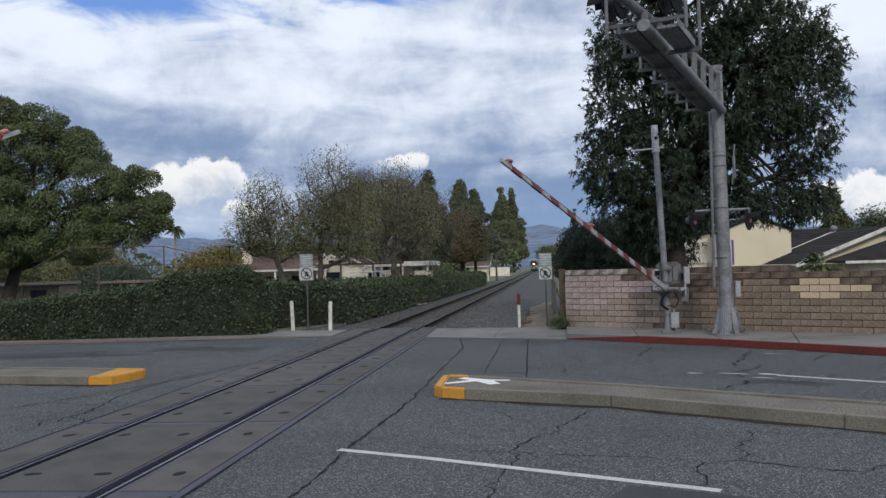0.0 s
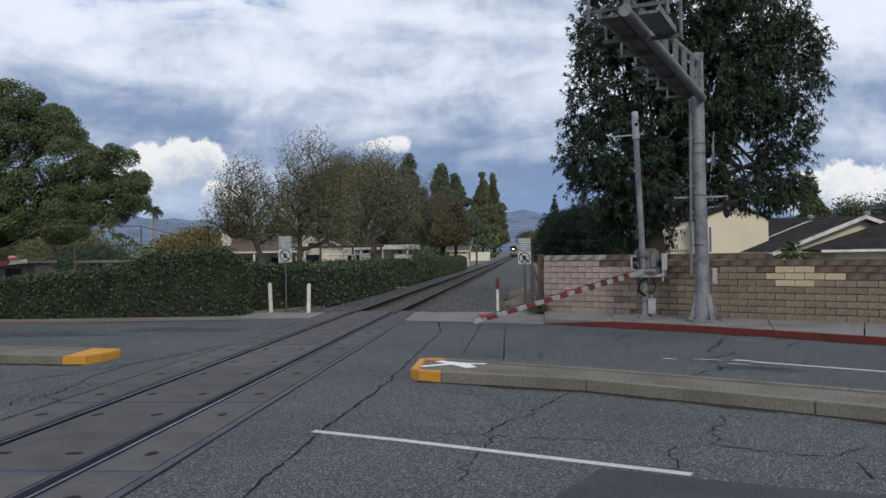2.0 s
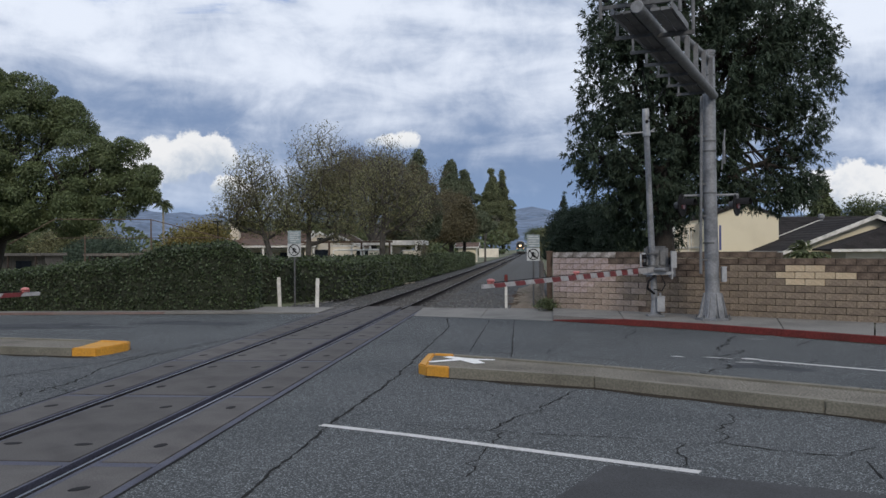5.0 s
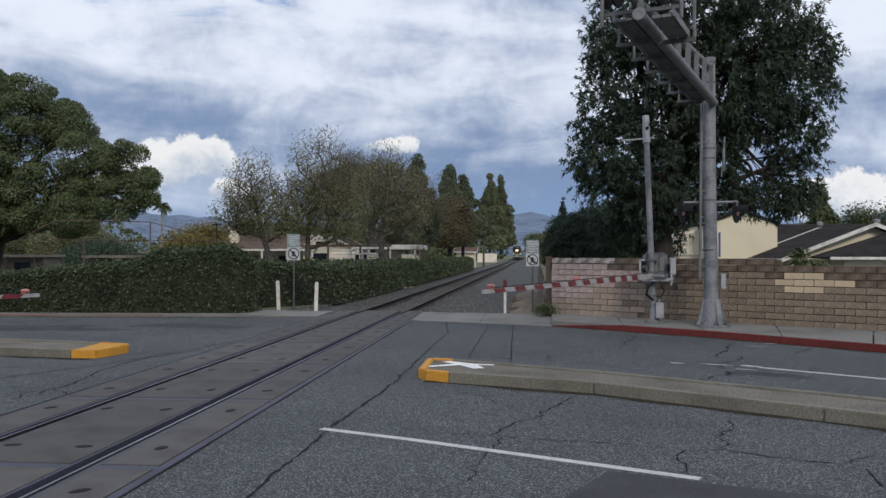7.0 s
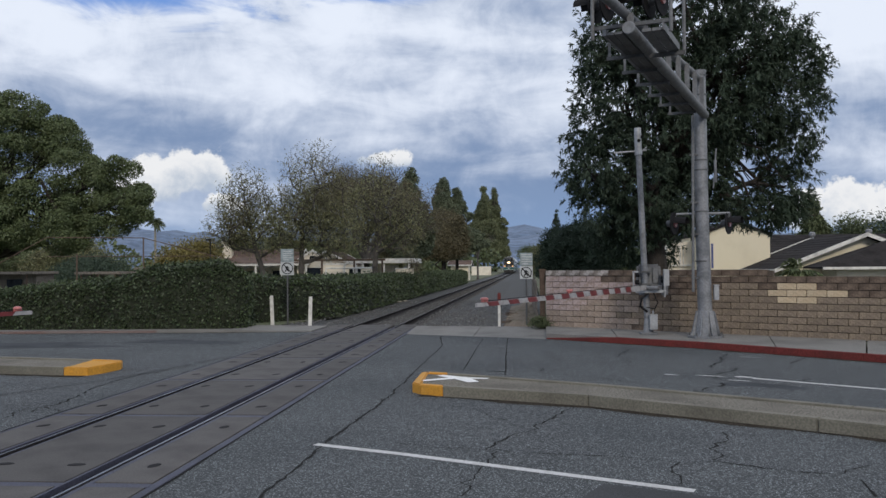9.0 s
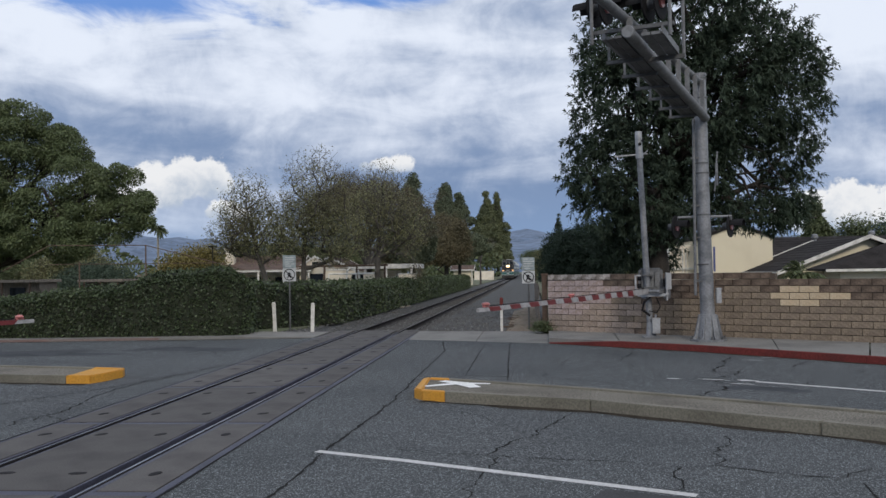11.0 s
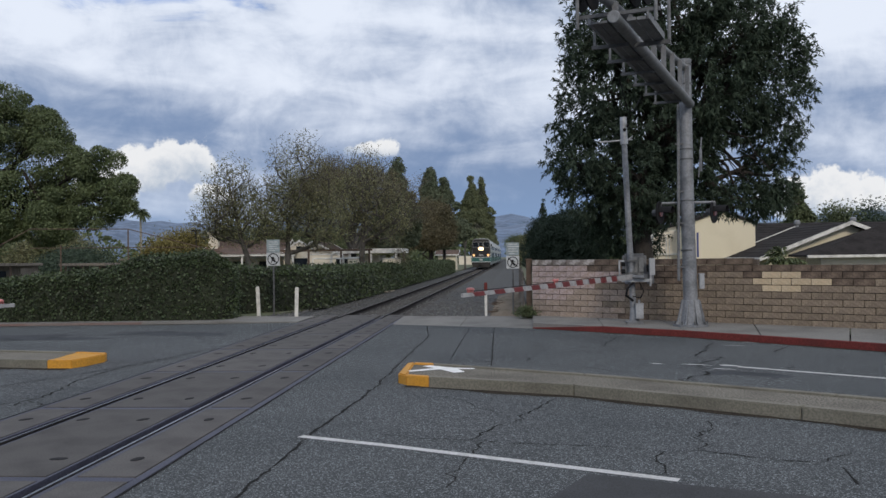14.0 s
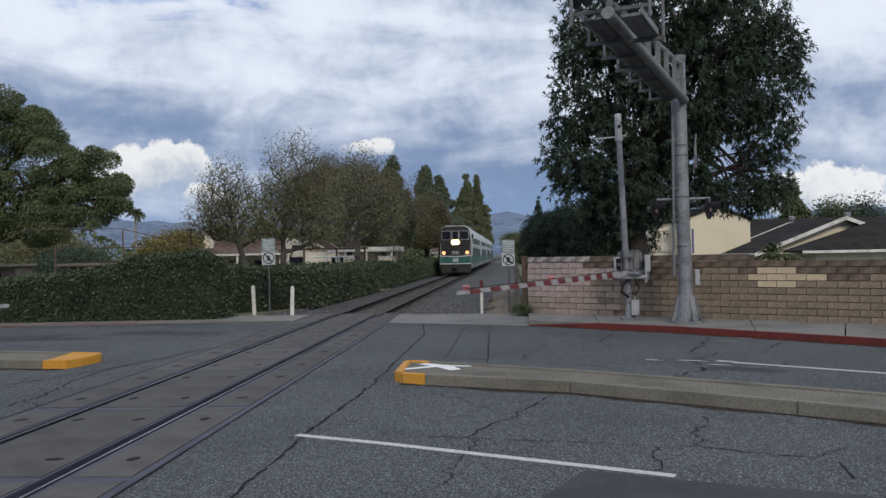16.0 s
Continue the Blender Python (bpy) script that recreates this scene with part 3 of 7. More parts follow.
def airy_tree(name, label, base, masses, seed, leaf, targets=1300, per=11, leaf_len=0.12, stem=1.4, thin=0.0062, bark=None):
    """A half-bare tree: twigs seek points spread through the crown's masses, each joining the nearest wood already grown."""
    rng = np.random.default_rng(seed)
    t = thing(name, base, label, "tree")
    o = np.array(base)
    m = np.array(masses) - np.array([*o, 0, 0, 0])
    aim = (m[:, :3] * m[:, 3:].prod(axis=1)[:, None]).sum(axis=0) / m[:, 3:].prod(axis=1).sum()
    pos, up = [np.array([0.0, 0, -0.05])], [-1]
    for i in range(1, 6):
        pos.append(np.array([aim[0] * 0.28 * (i / 5) ** 1.6, aim[1] * 0.28 * i / 5, stem * i / 5]) + rng.normal(size=3) * 0.03)
        up.append(i - 1)
    vol = m[:, 3:].prod(axis=1)
    pick = rng.choice(len(m), targets, p=vol / vol.sum())
    d = rng.normal(size=(targets, 3))
    d /= np.linalg.norm(d, axis=1, keepdims=True)
    goal = m[pick, :3] + d * m[pick, 3:] * (rng.random((targets, 1)) ** 0.42) * rng.uniform(0.9, 1.08, (targets, 1))
    root = np.array([aim[0] * 0.28, aim[1] * 0.28, stem])
    order = np.argsort(np.linalg.norm(goal - root, axis=1) + rng.normal(size=targets) * 0.9)
    order = np.concatenate([rng.choice(targets, 14, replace=False), order])
    tips = []
    for g in goal[order]:
        p = np.array(pos[5:])
        v = g - p
        cost = np.linalg.norm(v, axis=1) + 0.9 * np.maximum(0, 0.35 * np.linalg.norm(v[:, :2], axis=1) + 0.05 - v[:, 2])
        j = int(np.argmin(cost)) + 5
        a = pos[j]
        n = max(1, int(np.linalg.norm(g - a) / 0.35))
        for i in range(1, n + 1):
            k = i / n
            q = a + (g - a) * k + np.array([0, 0, -0.10]) * math.sin(math.pi * k) * n * 0.22 + rng.normal(size=3) * 0.018
            pos.append(q)
            up.append(j)
            j = len(pos) - 1
        tips.append(j)
    load = np.ones(len(pos))
    for i in range(len(pos) - 1, 0, -1):
        load[up[i]] += load[i]
    rad = thin * load ** 0.43
    s = Shape()
    for i in range(1, len(pos)):
        r1 = rad[i]
        r0 = min(rad[up[i]], r1 * 1.35)
        s.tube(pos[up[i]], pos[i], r0, r1, 8 if r1 > 0.05 else (4 if r1 > 0.015 else 3), caps=False)
    part("trunk", s, bark or TWIG, t, smooth=True)
    tp = np.array([pos[j] for j in tips])
    keep = rng.random(len(tp)) < np.clip(1.2 - 0.95 * (tp[:, 2] / tp[:, 2].max()) ** 2, 0.22, 1)
    tp = tp[keep]
    q = np.repeat(tp, per, axis=0) + rng.normal(size=(len(tp) * per, 3)) * 0.13
    part("crown", leaf_mesh("crown", q, rng.normal(size=q.shape) - np.array([0, 0, 0.3]), leaf_len, leaf_len * 0.5, leaf, rng, facing=np.repeat(np.array([[0, -0.4, 0.7]]), len(q), 0)), leaf, t)
    return t


# ---- the large structure ----
def lerp2(a, b, t):
    return (a[0] + (b[0] - a[0]) * t, a[1] + (b[1] - a[1]) * t)


def along(line, s):
    """The point s metres along a line of points."""
    for a, b in zip(line, line[1:]):
        d = math.dist(a, b)
        if s <= d or b == line[-1]:
            return lerp2(a, b, s / d)
        s -= d


PANEL_L, PANEL_R = -6.27, -3.25
RAIL_L, RAIL_R = -5.52, -4.02
TRACK_BEND = 0.0125            # the line swings a little to the right past the crossing
CROSS_END = 27.5
KERB_LEFT = [(-70, 22.5), (-17, 25.2), (-6.35, 25.9)]
KERB_RIGHT = [(0.79, 23.2), (4.22, 20.55), (6.95, 17.85), (12, 12.4), (30, -9)]
WALL_LINE = [(0.89, 26.25), (8.18, 21.15), (14.5, 16.73)]


def track_x(x, y):
    return x + max(0.0, y - CROSS_END) * TRACK_BEND


# ground to the horizon
solid("ground", Shape().add([(-2500, -800, -0.35), (2500, -800, -0.35), (2500, 4500, -0.35), (-2500, 4500, -0.35)], [(0, 1, 2, 3)]), GRASS, "flat dry ground reaching to the horizon", "ground")
rng = np.random.default_rng(5)
# yards on both sides of the line
solid("ground_left_yard", Shape().prism([(-70, 25.6), (-8.4, 27.0), (-8.4, 30), (-7.4, 36), (-4.0, 300), (-140, 300), (-140, 60)], -0.3, -0.03), GRASS, "dry grass and earth behind the hedge", "ground")
solid("ground_right_yard", Shape().prism([(1.0, 26.3), (30, 5.5), (90, 40), (90, 300), (6.0, 300)], -0.3, -0.03), GRASS, "yard ground behind the block wall", "ground")
# road in two sheets, either side of the crossing panels
road = solid("road", Shape().prism([(PANEL_R, -30), (60, -30), (60, -32), (30, -9), (12, 12.4), (6.95, 17.85), (4.22, 20.55), (0.79, 23.2), (PANEL_R, 24.95)][:1]
             + [(46, -30), (30, -9), (12, 12.4), (6.95, 17.85), (4.22, 20.55), (0.79, 23.2), (PANEL_R, 24.95)], -0.3, 0.0), ASPHALT, "cracked grey asphalt road surface", "road")
solid("road_far_side", Shape().prism([(-70, -30), (PANEL_L, -30), (PANEL_L, 25.9), (-17, 25.2), (-70, 22.5)], -0.3, 0.0), ASPHALT, "worn grey asphalt road surface beyond the track", "road")
# gravel right of way with ballast shoulder
bed = Shape()
for a, b in ((CROSS_END - 0.6, 60), (60, 140), (140, 560)):
    prof = [(-3.9, -0.06), (-2.3, -0.16), (-1.5, -0.17), (1.5, -0.17), (2.3, -0.16), (3.4, -0.05), (5.9, -0.03)]
    vs = [(track_x(-4.77 + p[0], y), y, p[1]) for y in (a, b) for p in prof]
    bed.add(vs, [(i, i + 1, i + 8, i + 7) for i in range(6)])
solid("track_bed", bed, GRAVEL, "grey gravel track bed and service strip", "gravel")
# concrete apron between road and right of way
apron = thing("pavement_apron", (0, 0, 0), "pale concrete driveway apron beside the track", "pavement", kind="structure")
front, back = [(PANEL_R, 24.95), (0.79, 23.2)], [(PANEL_R, CROSS_END), (0.98, 26.9)]
for i in range(2):
    p = [lerp2(*front, i / 2 + 0.002), lerp2(*front, (i + 1) / 2 - 0.002), lerp2(*back, (i + 1) / 2 - 0.002), lerp2(*back, i / 2 + 0.002)]
    part("slab", Shape().prism(p, -0.1, [0.004, 0.004, 0.07, 0.07]), CONCRETE, apron)
# raised pavement in front of the wall, slab by slab, with its red kerb
pave = thing("pavement_wall_side", (0, 0, 0), "grey concrete pavement along the block wall", "pavement", kind="structure")
kerb_in = [(0.79, 23.36), (4.31, 20.68), (7.06, 17.96), (12.1, 12.52), (30.1, -8.9)]
wall_foot = [(0.9, 26.9), (4.6, 24.3), (8.5, 21.6), (14.6, 17.2), (34, 3.2)]
for k in range(4):
    n = (2, 2, 3, 6)[k]
    for i in range(n):
        a, b = i / n + 0.003, (i + 1) / n - 0.003
        p = [lerp2(kerb_in[k], kerb_in[k + 1], a), lerp2(kerb_in[k], kerb_in[k + 1], b), lerp2(wall_foot[k], wall_foot[k + 1], b), lerp2(wall_foot[k], wall_foot[k + 1], a)]
        part("slab", Shape().prism(p, -0.1, 0.142), CONCRETE, pave)
kerb = thing("kerb_red", (0, 0, 0), "red painted concrete kerb along the road edge", "kerb", kind="structure")
for k in range(4):
    n = (2, 2, 3, 6)[k]
    for i in range(n):
        a, b = i / n + 0.0006, (i + 1) / n - 0.0006
        p = [lerp2(KERB_RIGHT[k], KERB_RIGHT[k + 1], a), lerp2(KERB_RIGHT[k], KERB_RIGHT[k + 1], b), lerp2(kerb_in[k], kerb_in[k + 1], b), lerp2(kerb_in[k], kerb_in[k + 1], a)]
        z1 = [0.02, 0.15, 0.15, 0.02] if (k == 0 and i == 0) else 0.15
        part("kerb_stone", Shape().prism(p, -0.1, z1), RED_PAINT, kerb)
# pavement under the hedge
pave_l = thing("pavement_hedge_side", (0, 0, 0), "pale concrete pavement in front of the hedge", "pavement", kind="structure")
for i in range(12):
    x0, x1 = -6.35 - i * 2.4, -6.35 - (i + 1) * 2.4 + 0.012
    y0, y1 = 25.9 + (x0 + 6.35) * 0.066, 25.9 + (x1 + 6.35) * 0.066
    yb0, yb1 = (28.2, 28.2) if i == 0 else ((27.9, 26.9) if i == 1 else (y0 + 1.1, y1 + 1.1))
    part("slab", Shape().prism([(x1, y1 + 0.16), (x0, y0 + 0.16), (x0, yb0), (x1, yb1)], -0.1, 0.06 if i else [0.06, 0.03, 0.03, 0.06]), CONCRETE, pave_l)
kerb_l = thing("kerb_hedge_side", (0, 0, 0), "worn concrete kerb with faded red paint", "kerb", kind="structure")
for i in range(12):
    x0, x1 = -6.35 - i * 2.4, -6.35 - (i + 1) * 2.4 + 0.012
    y0, y1 = 25.9 + (x0 + 6.35) * 0.066, 25.9 + (x1 + 6.35) * 0.066
    part("kerb_stone", Shape().prism([(x1, y1), (x0, y0), (x0, y0 + 0.15), (x1, y1 + 0.15)], -0.1, 0.07 if i else [0.07, 0.02, 0.02, 0.07]), CONCRETE if i < 2 else FADED_RED, kerb_l)


# medians
def median(label, nose, frontline, backline, fill_nose=False):
    t = thing("median", (0, 0, 0), label, "road median", kind="structure")
    h, w = 0.155, 0.16
    n = len(frontline)

    def inset(line, other):
        out = []
        for p, q in zip(line, other):
            d = Vector(q) - Vector(p)
            out.append(tuple(Vector(p) + d.normalized() * w))
        return out
    fi, bi = inset(frontline, backline), inset(backline, frontline)
    core = Shape()
    for i in range(n - 1):
        core.prism([fi[i], fi[i + 1], bi[i + 1], bi[i]] if frontline[1][0] > frontline[0][0] else [fi[i + 1], fi[i], bi[i], bi[i + 1]], -0.05, h - 0.025)
    part("median_fill", core, PEBBLE, t, "pebbly exposed aggregate filling")
    for line, ins in ((frontline, fi), (bi, backline)):
        for i in range(n - 1):
            if i == 0:
                cuts = [(0.0, 1.0, YELLOW)]
            else:
                m = max(1, round(math.dist(line[i], line[i + 1]) / 2.4))
                cuts = [(j / m + 0.0012, (j + 1) / m - 0.0012, KERB) for j in range(m)]
            for a, b, material in cuts:
                poly = [lerp2(line[i], line[i + 1], a), lerp2(line[i], line[i + 1], b), lerp2(ins[i], ins[i + 1], b), lerp2(ins[i], ins[i + 1], a)]
                if frontline[1][0] < frontline[0][0]:
                    poly.reverse()
                part("kerb_stone", Shape().prism(poly, -0.05, h), material, t, "yellow painted kerb nose" if material is YELLOW else "", bevel=0.012)
    if fill_nose:
        part("nose_fill", Shape().prism([fi[1], fi[0], bi[0], bi[1]] if frontline[1][0] < frontline[0][0] else [fi[0], fi[1], bi[1], bi[0]], -0.04, h - 0.012), YELLOW, t, "yellow painted top")
    e = nose
    poly = [frontline[0], fi[0], bi[0], backline[0], e[1], e[0]]
    if frontline[1][0] < frontline[0][0]:
        poly.reverse()
    poly = list(reversed(poly)) if frontline[1][0] > frontline[0][0] else list(reversed(poly))
    part("kerb_end", Shape().prism(poly, -0.05, h + 0.003), YELLOW, t, "yellow painted kerb end", bevel=0.02)
    return t


median_a = median("concrete road median with a yellow painted nose and white splash of paint", ((-1.66, 13.35), (-1.66, 14.6)),
                  [(-1.5, 13.1), (-1.14, 12.93), (0.98, 12.08), (3.5, 10.35), (6.6, 8.0), (14, 1.6)],
                  [(-1.54, 14.75), (-1.2, 14.62), (1.25, 13.3), (4.3, 11.3), (7.5, 8.9), (15, 2.4)])
median_b = median("concrete road median with a yellow painted nose", ((-7.86, 15.6), (-7.8, 16.2)),
                  [(-7.98, 15.25), (-8.45, 15.26), (-10.6, 15.62), (-16, 16.7), (-30, 19.5)],
                  [(-7.9, 16.5), (-8.6, 16.7), (-10.4, 17.1), (-15.8, 18.2), (-29.6, 21)], True)
# white cross-shaped splash on the median
splash = Shape()
sc = Vector((-0.95, 14.05))
for ex, ey, w in ((-0.36, 0.34, 0.24), (0.47, -0.06, 0.16), (0.25, -0.52, 0.28), (-0.58, -0.38, 0.2)):
    d = Vector((ex, ey))
    pts = [tuple(sc + d * k) for k in (-0.12, 0.2, 0.6, 1)]
    splash.ribbon(pts, [w * 0.9, w * 1.0, w * 0.85, w * 0.7], 0.1365 + 0.0006 * len(splash.f))
part("paint_mark", splash, FRESH_WHITE, median_a, "white paint splash")

# road markings and repairs
marks = thing("road_marking", (0, 0, 0), "worn white painted lane line on asphalt", "road marking", kind="structure")
part("paint_line", Shape().ribbon([(-2.26, 9.36), (-1.2, 8.9), (0.2, 8.22), (1.52, 7.58)], 0.115, 0.005), WHITE_PAINT, marks)
marks2 = thing("road_marking", (0, 0, 0), "faded white painted lane line in the far lanes", "road marking", kind="structure")
part("paint_line", Shape().ribbon([(4.05, 15.12), (5.4, 14.08), (7.4, 12.5), (12, 8.4)], 0.12, 0.005), WHITE_PAINT, marks2)
solid("road_patch", Shape().prism([(0.2, 6.65), (-0.6, 4.9), (3.2, 3.4), (6.2, 5.4), (2.83, 6.98), (1.48, 7.47), (0.76, 7.8)], -0.02, 0.004), NEW_ASPHALT, "newer dark asphalt repair patch in the road", "road patch")

worn = Shape()
for cx, cy, ln, w in ((3.95, 15.3, 0.32, 0.16), (3.4, 15.45, 0.5, 0.07), (2.75, 15.6, 0.25, 0.08), (3.75, 14.85, 0.35, 0.06), (5.4, 19.2, 0.3, 0.05), (4.9, 18.6, 0.4, 0.04)):
    worn.ribbon([(cx - ln / 2, cy + 0.3 * ln / 2), (cx - ln / 5, cy + 0.02), (cx + ln / 5, cy - 0.05), (cx + ln / 2, cy - 0.35 * ln)], [w * 0.3, w, w * 0.8, w * 0.2], 0.0052)
part("worn_paint", worn, WHITE_PAINT, marks2, "scuffed remains of white paint")

# cracks and seams: wandering dark lines
rng = np.random.default_rng(11)


def wander(pts, step=0.18, sway=0.035):
    out = []
    for a, b in zip(pts, pts[1:]):
        n = max(2, int(math.dist(a, b) / step))
        off = 0.0
        for i in range(n):
            p = lerp2(a, b, i / n)
            off = off * 0.75 + rng.normal() * sway
            d = (Vector(b) - Vector(a)).normalized()
            out.append((p[0] - d.y * off, p[1] + d.x * off))
    out.append(pts[-1])
    return out


# dark tar smears and patches in the far lanes
tar = Shape()
for cx, cy, w, h in ((-15.5, 21.3, 4.6, 1.3), (-9.2, 22.4, 1.7, 0.6), (-20.5, 20.2, 3.2, 0.9),  (-11.5, 13.0, 1.8, 0.4)):
    n = 60
    ring = []
    for i in range(n):
        a = 2 * math.pi * i / n
        k = 1 + 0.8 * noise.noise(Vector((math.cos(a) * 1.6 + cx, math.sin(a) * 1.6, cy))) + 0.5 * noise.noise(Vector((math.cos(a) * 6, math.sin(a) * 6, cx)))
        ring.append((cx + math.cos(a) * w * k, cy + math.sin(a) * h * k, 0.0025))
    tar.add(ring, [tuple(range(n))])
tar.ribbon(wander([(3.35, 14.27), (3.82, 14.35), (4.21, 14.16), (4.44, 13.79)], 0.12, 0.03), 0.42, 0.003)
solid("road_stains", tar, OLD_TAR, "dark tar smears on the worn asphalt", "stain", kind="stuff")
dirt = Shape()
for line, off in (([(-1.5, 13.02), (-1.14, 12.85), (0.98, 12.0), (3.5, 10.27), (6.6, 7.92), (12, 3.27)], 0.03), ([(-8.0, 15.2), (-8.5, 15.2), (-10.6, 15.57), (-16, 16.65), (-24, 18.2)], 0.03), ([(0.9, 23.1), (4.2, 20.52), (6.93, 17.8), (11, 13.4)], 0.02),
                  ([(-6.4, 25.85), (-17, 25.15), (-30, 24.3)], 0.03)):
    fine_line = wander(line, 0.09, 0.006)
    ws = []
    q = 0.0
    for i, p in enumerate(fine_line):
        q = 0.025 + 0.16 * max(0.0, noise.noise(Vector((p[0] * 1.3, p[1] * 1.3, off * 50))) + 0.12) + 0.012 * rng.random()
        ws.append(q * 2.5)
    dirt.ribbon(fine_line, ws, 0.0035)
solid("gutter_dirt", dirt, GUTTER, "dark dirt and leaf litter along the kerb foot", "dirt", kind="stuff")
cracks = Shape()
SEAMS = [
    (0.032, 0.005, (-0.26, 23.60), (-0.23, 15.38)),
    (0.032, 0.005, (-0.94, 23.22), (-1.02, 16.14)),
    (0.05, 0.008, (-2.17, 24.08), (-1.87, 21.44), (-1.94, 16.16), (-1.95, 12.68)),
    (0.055, 0.014, (-1.95, 12.68), (-2.08, 10.8), (-2.16, 9.4)),
    (0.045, 0.014, (-2.16, 9.4), (-2.19, 8.18), (-2.22, 7.17)),
    (0.045, 0.008, (-2.22, 7.17), (-2.20, 5.40), (-2.22, 4.20)),
    (0.03, 0.004, (-0.94, 16.20), (-0.60, 16.05), (-0.24, 15.95)),
    (0.09, 0.02, (-0.62, 16.06), (-0.24, 15.95)),
    (0.045, 0.012, (-8.30, 12.40), (-7.87, 13.43), (-7.34, 14.64), (-6.86, 16.44), (-6.42, 18.60)),
]
CRACKS_FAR_LANE = [
    (0.04, 0.03, (2.12, 18.63), (2.3, 19.35), (2.82, 20.67)),
    (0.04, 0.03, (2.27, 17.96), (2.23, 16.96)),
    (0.055, 0.05, (4.64, 19.23), (4.16, 18.09), (3.69, 16.97), (3.67, 16.51), (3.91, 16.43), (4.13, 16.61)),
    (0.05, 0.05, (4.13, 16.61), (3.74, 15.91), (3.47, 14.97)),
    (0.07, 0.05, (3.36, 14.54), (2.94, 13.87), (2.67, 13.38)),
    (0.03, 0.05, (0.81, 17.74), (1.04, 18.86)),
    (0.04, 0.03, (0.48, 16.56), (0.49, 15.86)),
    (0.03, 0.04, (0.46, 15.77), (1.24, 15.3), (1.86, 14.72), (2.31, 14.31)),
    (0.035, 0.03, (1.23, 14.15), (2.06, 13.6), (2.63, 13.38)),
    (0.05, 0.02, (5.36, 17.28), (5.61, 17.79), (5.97, 18.32)),
    (0.03, 0.05, (4.98, 15.15), (4.88, 14.44)),
    (0.03, 0.04, (6.31, 16.82), (6.3, 16.38)),
    (0.02, 0.05, (0.45, 19.86), (1.21, 17.74), (1.96, 17.24)),
]
CRACKS_NEAR_LANE = [
    (0.03, 0.03, (0.73, 11.95), (0.5, 11.35), (0.3, 10.85), (-0.08, 10), (-0.3, 9.42), (-0.38, 9.16)),
    (0.02, 0.02, (-1.37, 9.46), (-0.97, 9.27), (-0.38, 9.16), (0.25, 9.02), (1.05, 8.87), (1.53, 8.69)),
    (0.026, 0.02, (1.53, 8.69), (1.98, 8.74), (2.26, 8.56), (2.58, 8.39), (2.93, 8.25)),
    (0.024, 0.03, (-0.23, 9.08), (-0.33, 8.55), (-0.45, 8.04), (-0.51, 7.76), (-0.5, 7.29)),
    (0.03, 0.04, (2.33, 10.27), (2.35, 9.94), (2.14, 9.47), (2.14, 9.19), (1.95, 8.79)),
    (0.022, 0.03, (1.56, 8.69), (1.46, 8.36), (1.48, 8.14), (1.35, 7.72)),
    (0.024, 0.03, (3.06, 8.26), (3.25, 8.49), (3.4, 8.62)),
    (0.03, 0.02, (3.1, 8.05), (3.03, 7.75), (2.99, 7.47)),
    (0.016, 0.03, (-1.11, 12.23), (-0.51, 11.53), (-0.13, 10.91)),
    (0.016, 0.04, (2.41, 10.17), (2.73, 10.06), (3.36, 10.08)),
]
CRACKS_PAST_TRACK = [
    (0.04, 0.03, (-6.7, 11.31), (-7.01, 13.48), (-7.08, 14.74), (-6.79, 16.17)),
    (0.03, 0.03, (-7.7, 16.16), (-6.79, 16.17), (-6.6, 16.84)),
    (0.03, 0.05, (-7.94, 21.63), (-7.35, 20.41), (-7.06, 20.13)),
    (0.025, 0.04, (-9.34, 14.69), (-9.08, 15.34), (-8.35, 15.03)),
    (0.025, 0.05, (-6.78, 10.66), (-6.84, 11.69), (-5.86, 11.12)),
]
for w, sway, *pts in SEAMS + CRACKS_FAR_LANE + CRACKS_NEAR_LANE + CRACKS_PAST_TRACK:
    line = wander(pts, 0.11, sway)
    cracks.ribbon(line, [w * 0.75 * rng.uniform(0.25, 1.5) for _ in line], 0.0045)
# open joints between the road and the crossing panels
for x in (PANEL_R + 0.012, PANEL_L - 0.035):
    cracks.ribbon(wander([(x, 2.0), (x, 24.9)], 0.25, 0.003), 0.03, 0.0045)
solid("road_cracks", cracks, CRACK, "dark cracks and tar seams in the asphalt", "cracks", kind="stuff")

# ---- track ----
track = thing("rail_crossing", (0, 0, 0), "concrete panel level crossing with two steel rails", "level crossing", kind="structure")
part("track_base", Shape().box(((PANEL_L + PANEL_R) / 2, -1.25, -0.2), (PANEL_R - PANEL_L + 0.02, 57.5, 0.3)), RUBBER, track, "dark rubber bedding under the panels")
PITCH = 3.6


def panel_mesh(width, holes):
    s = Shape()
    s.box((0, 0, -0.05), (width, PITCH - 0.15, 0.1))
    return s.mesh("panel", PANEL, bevel=0.012)


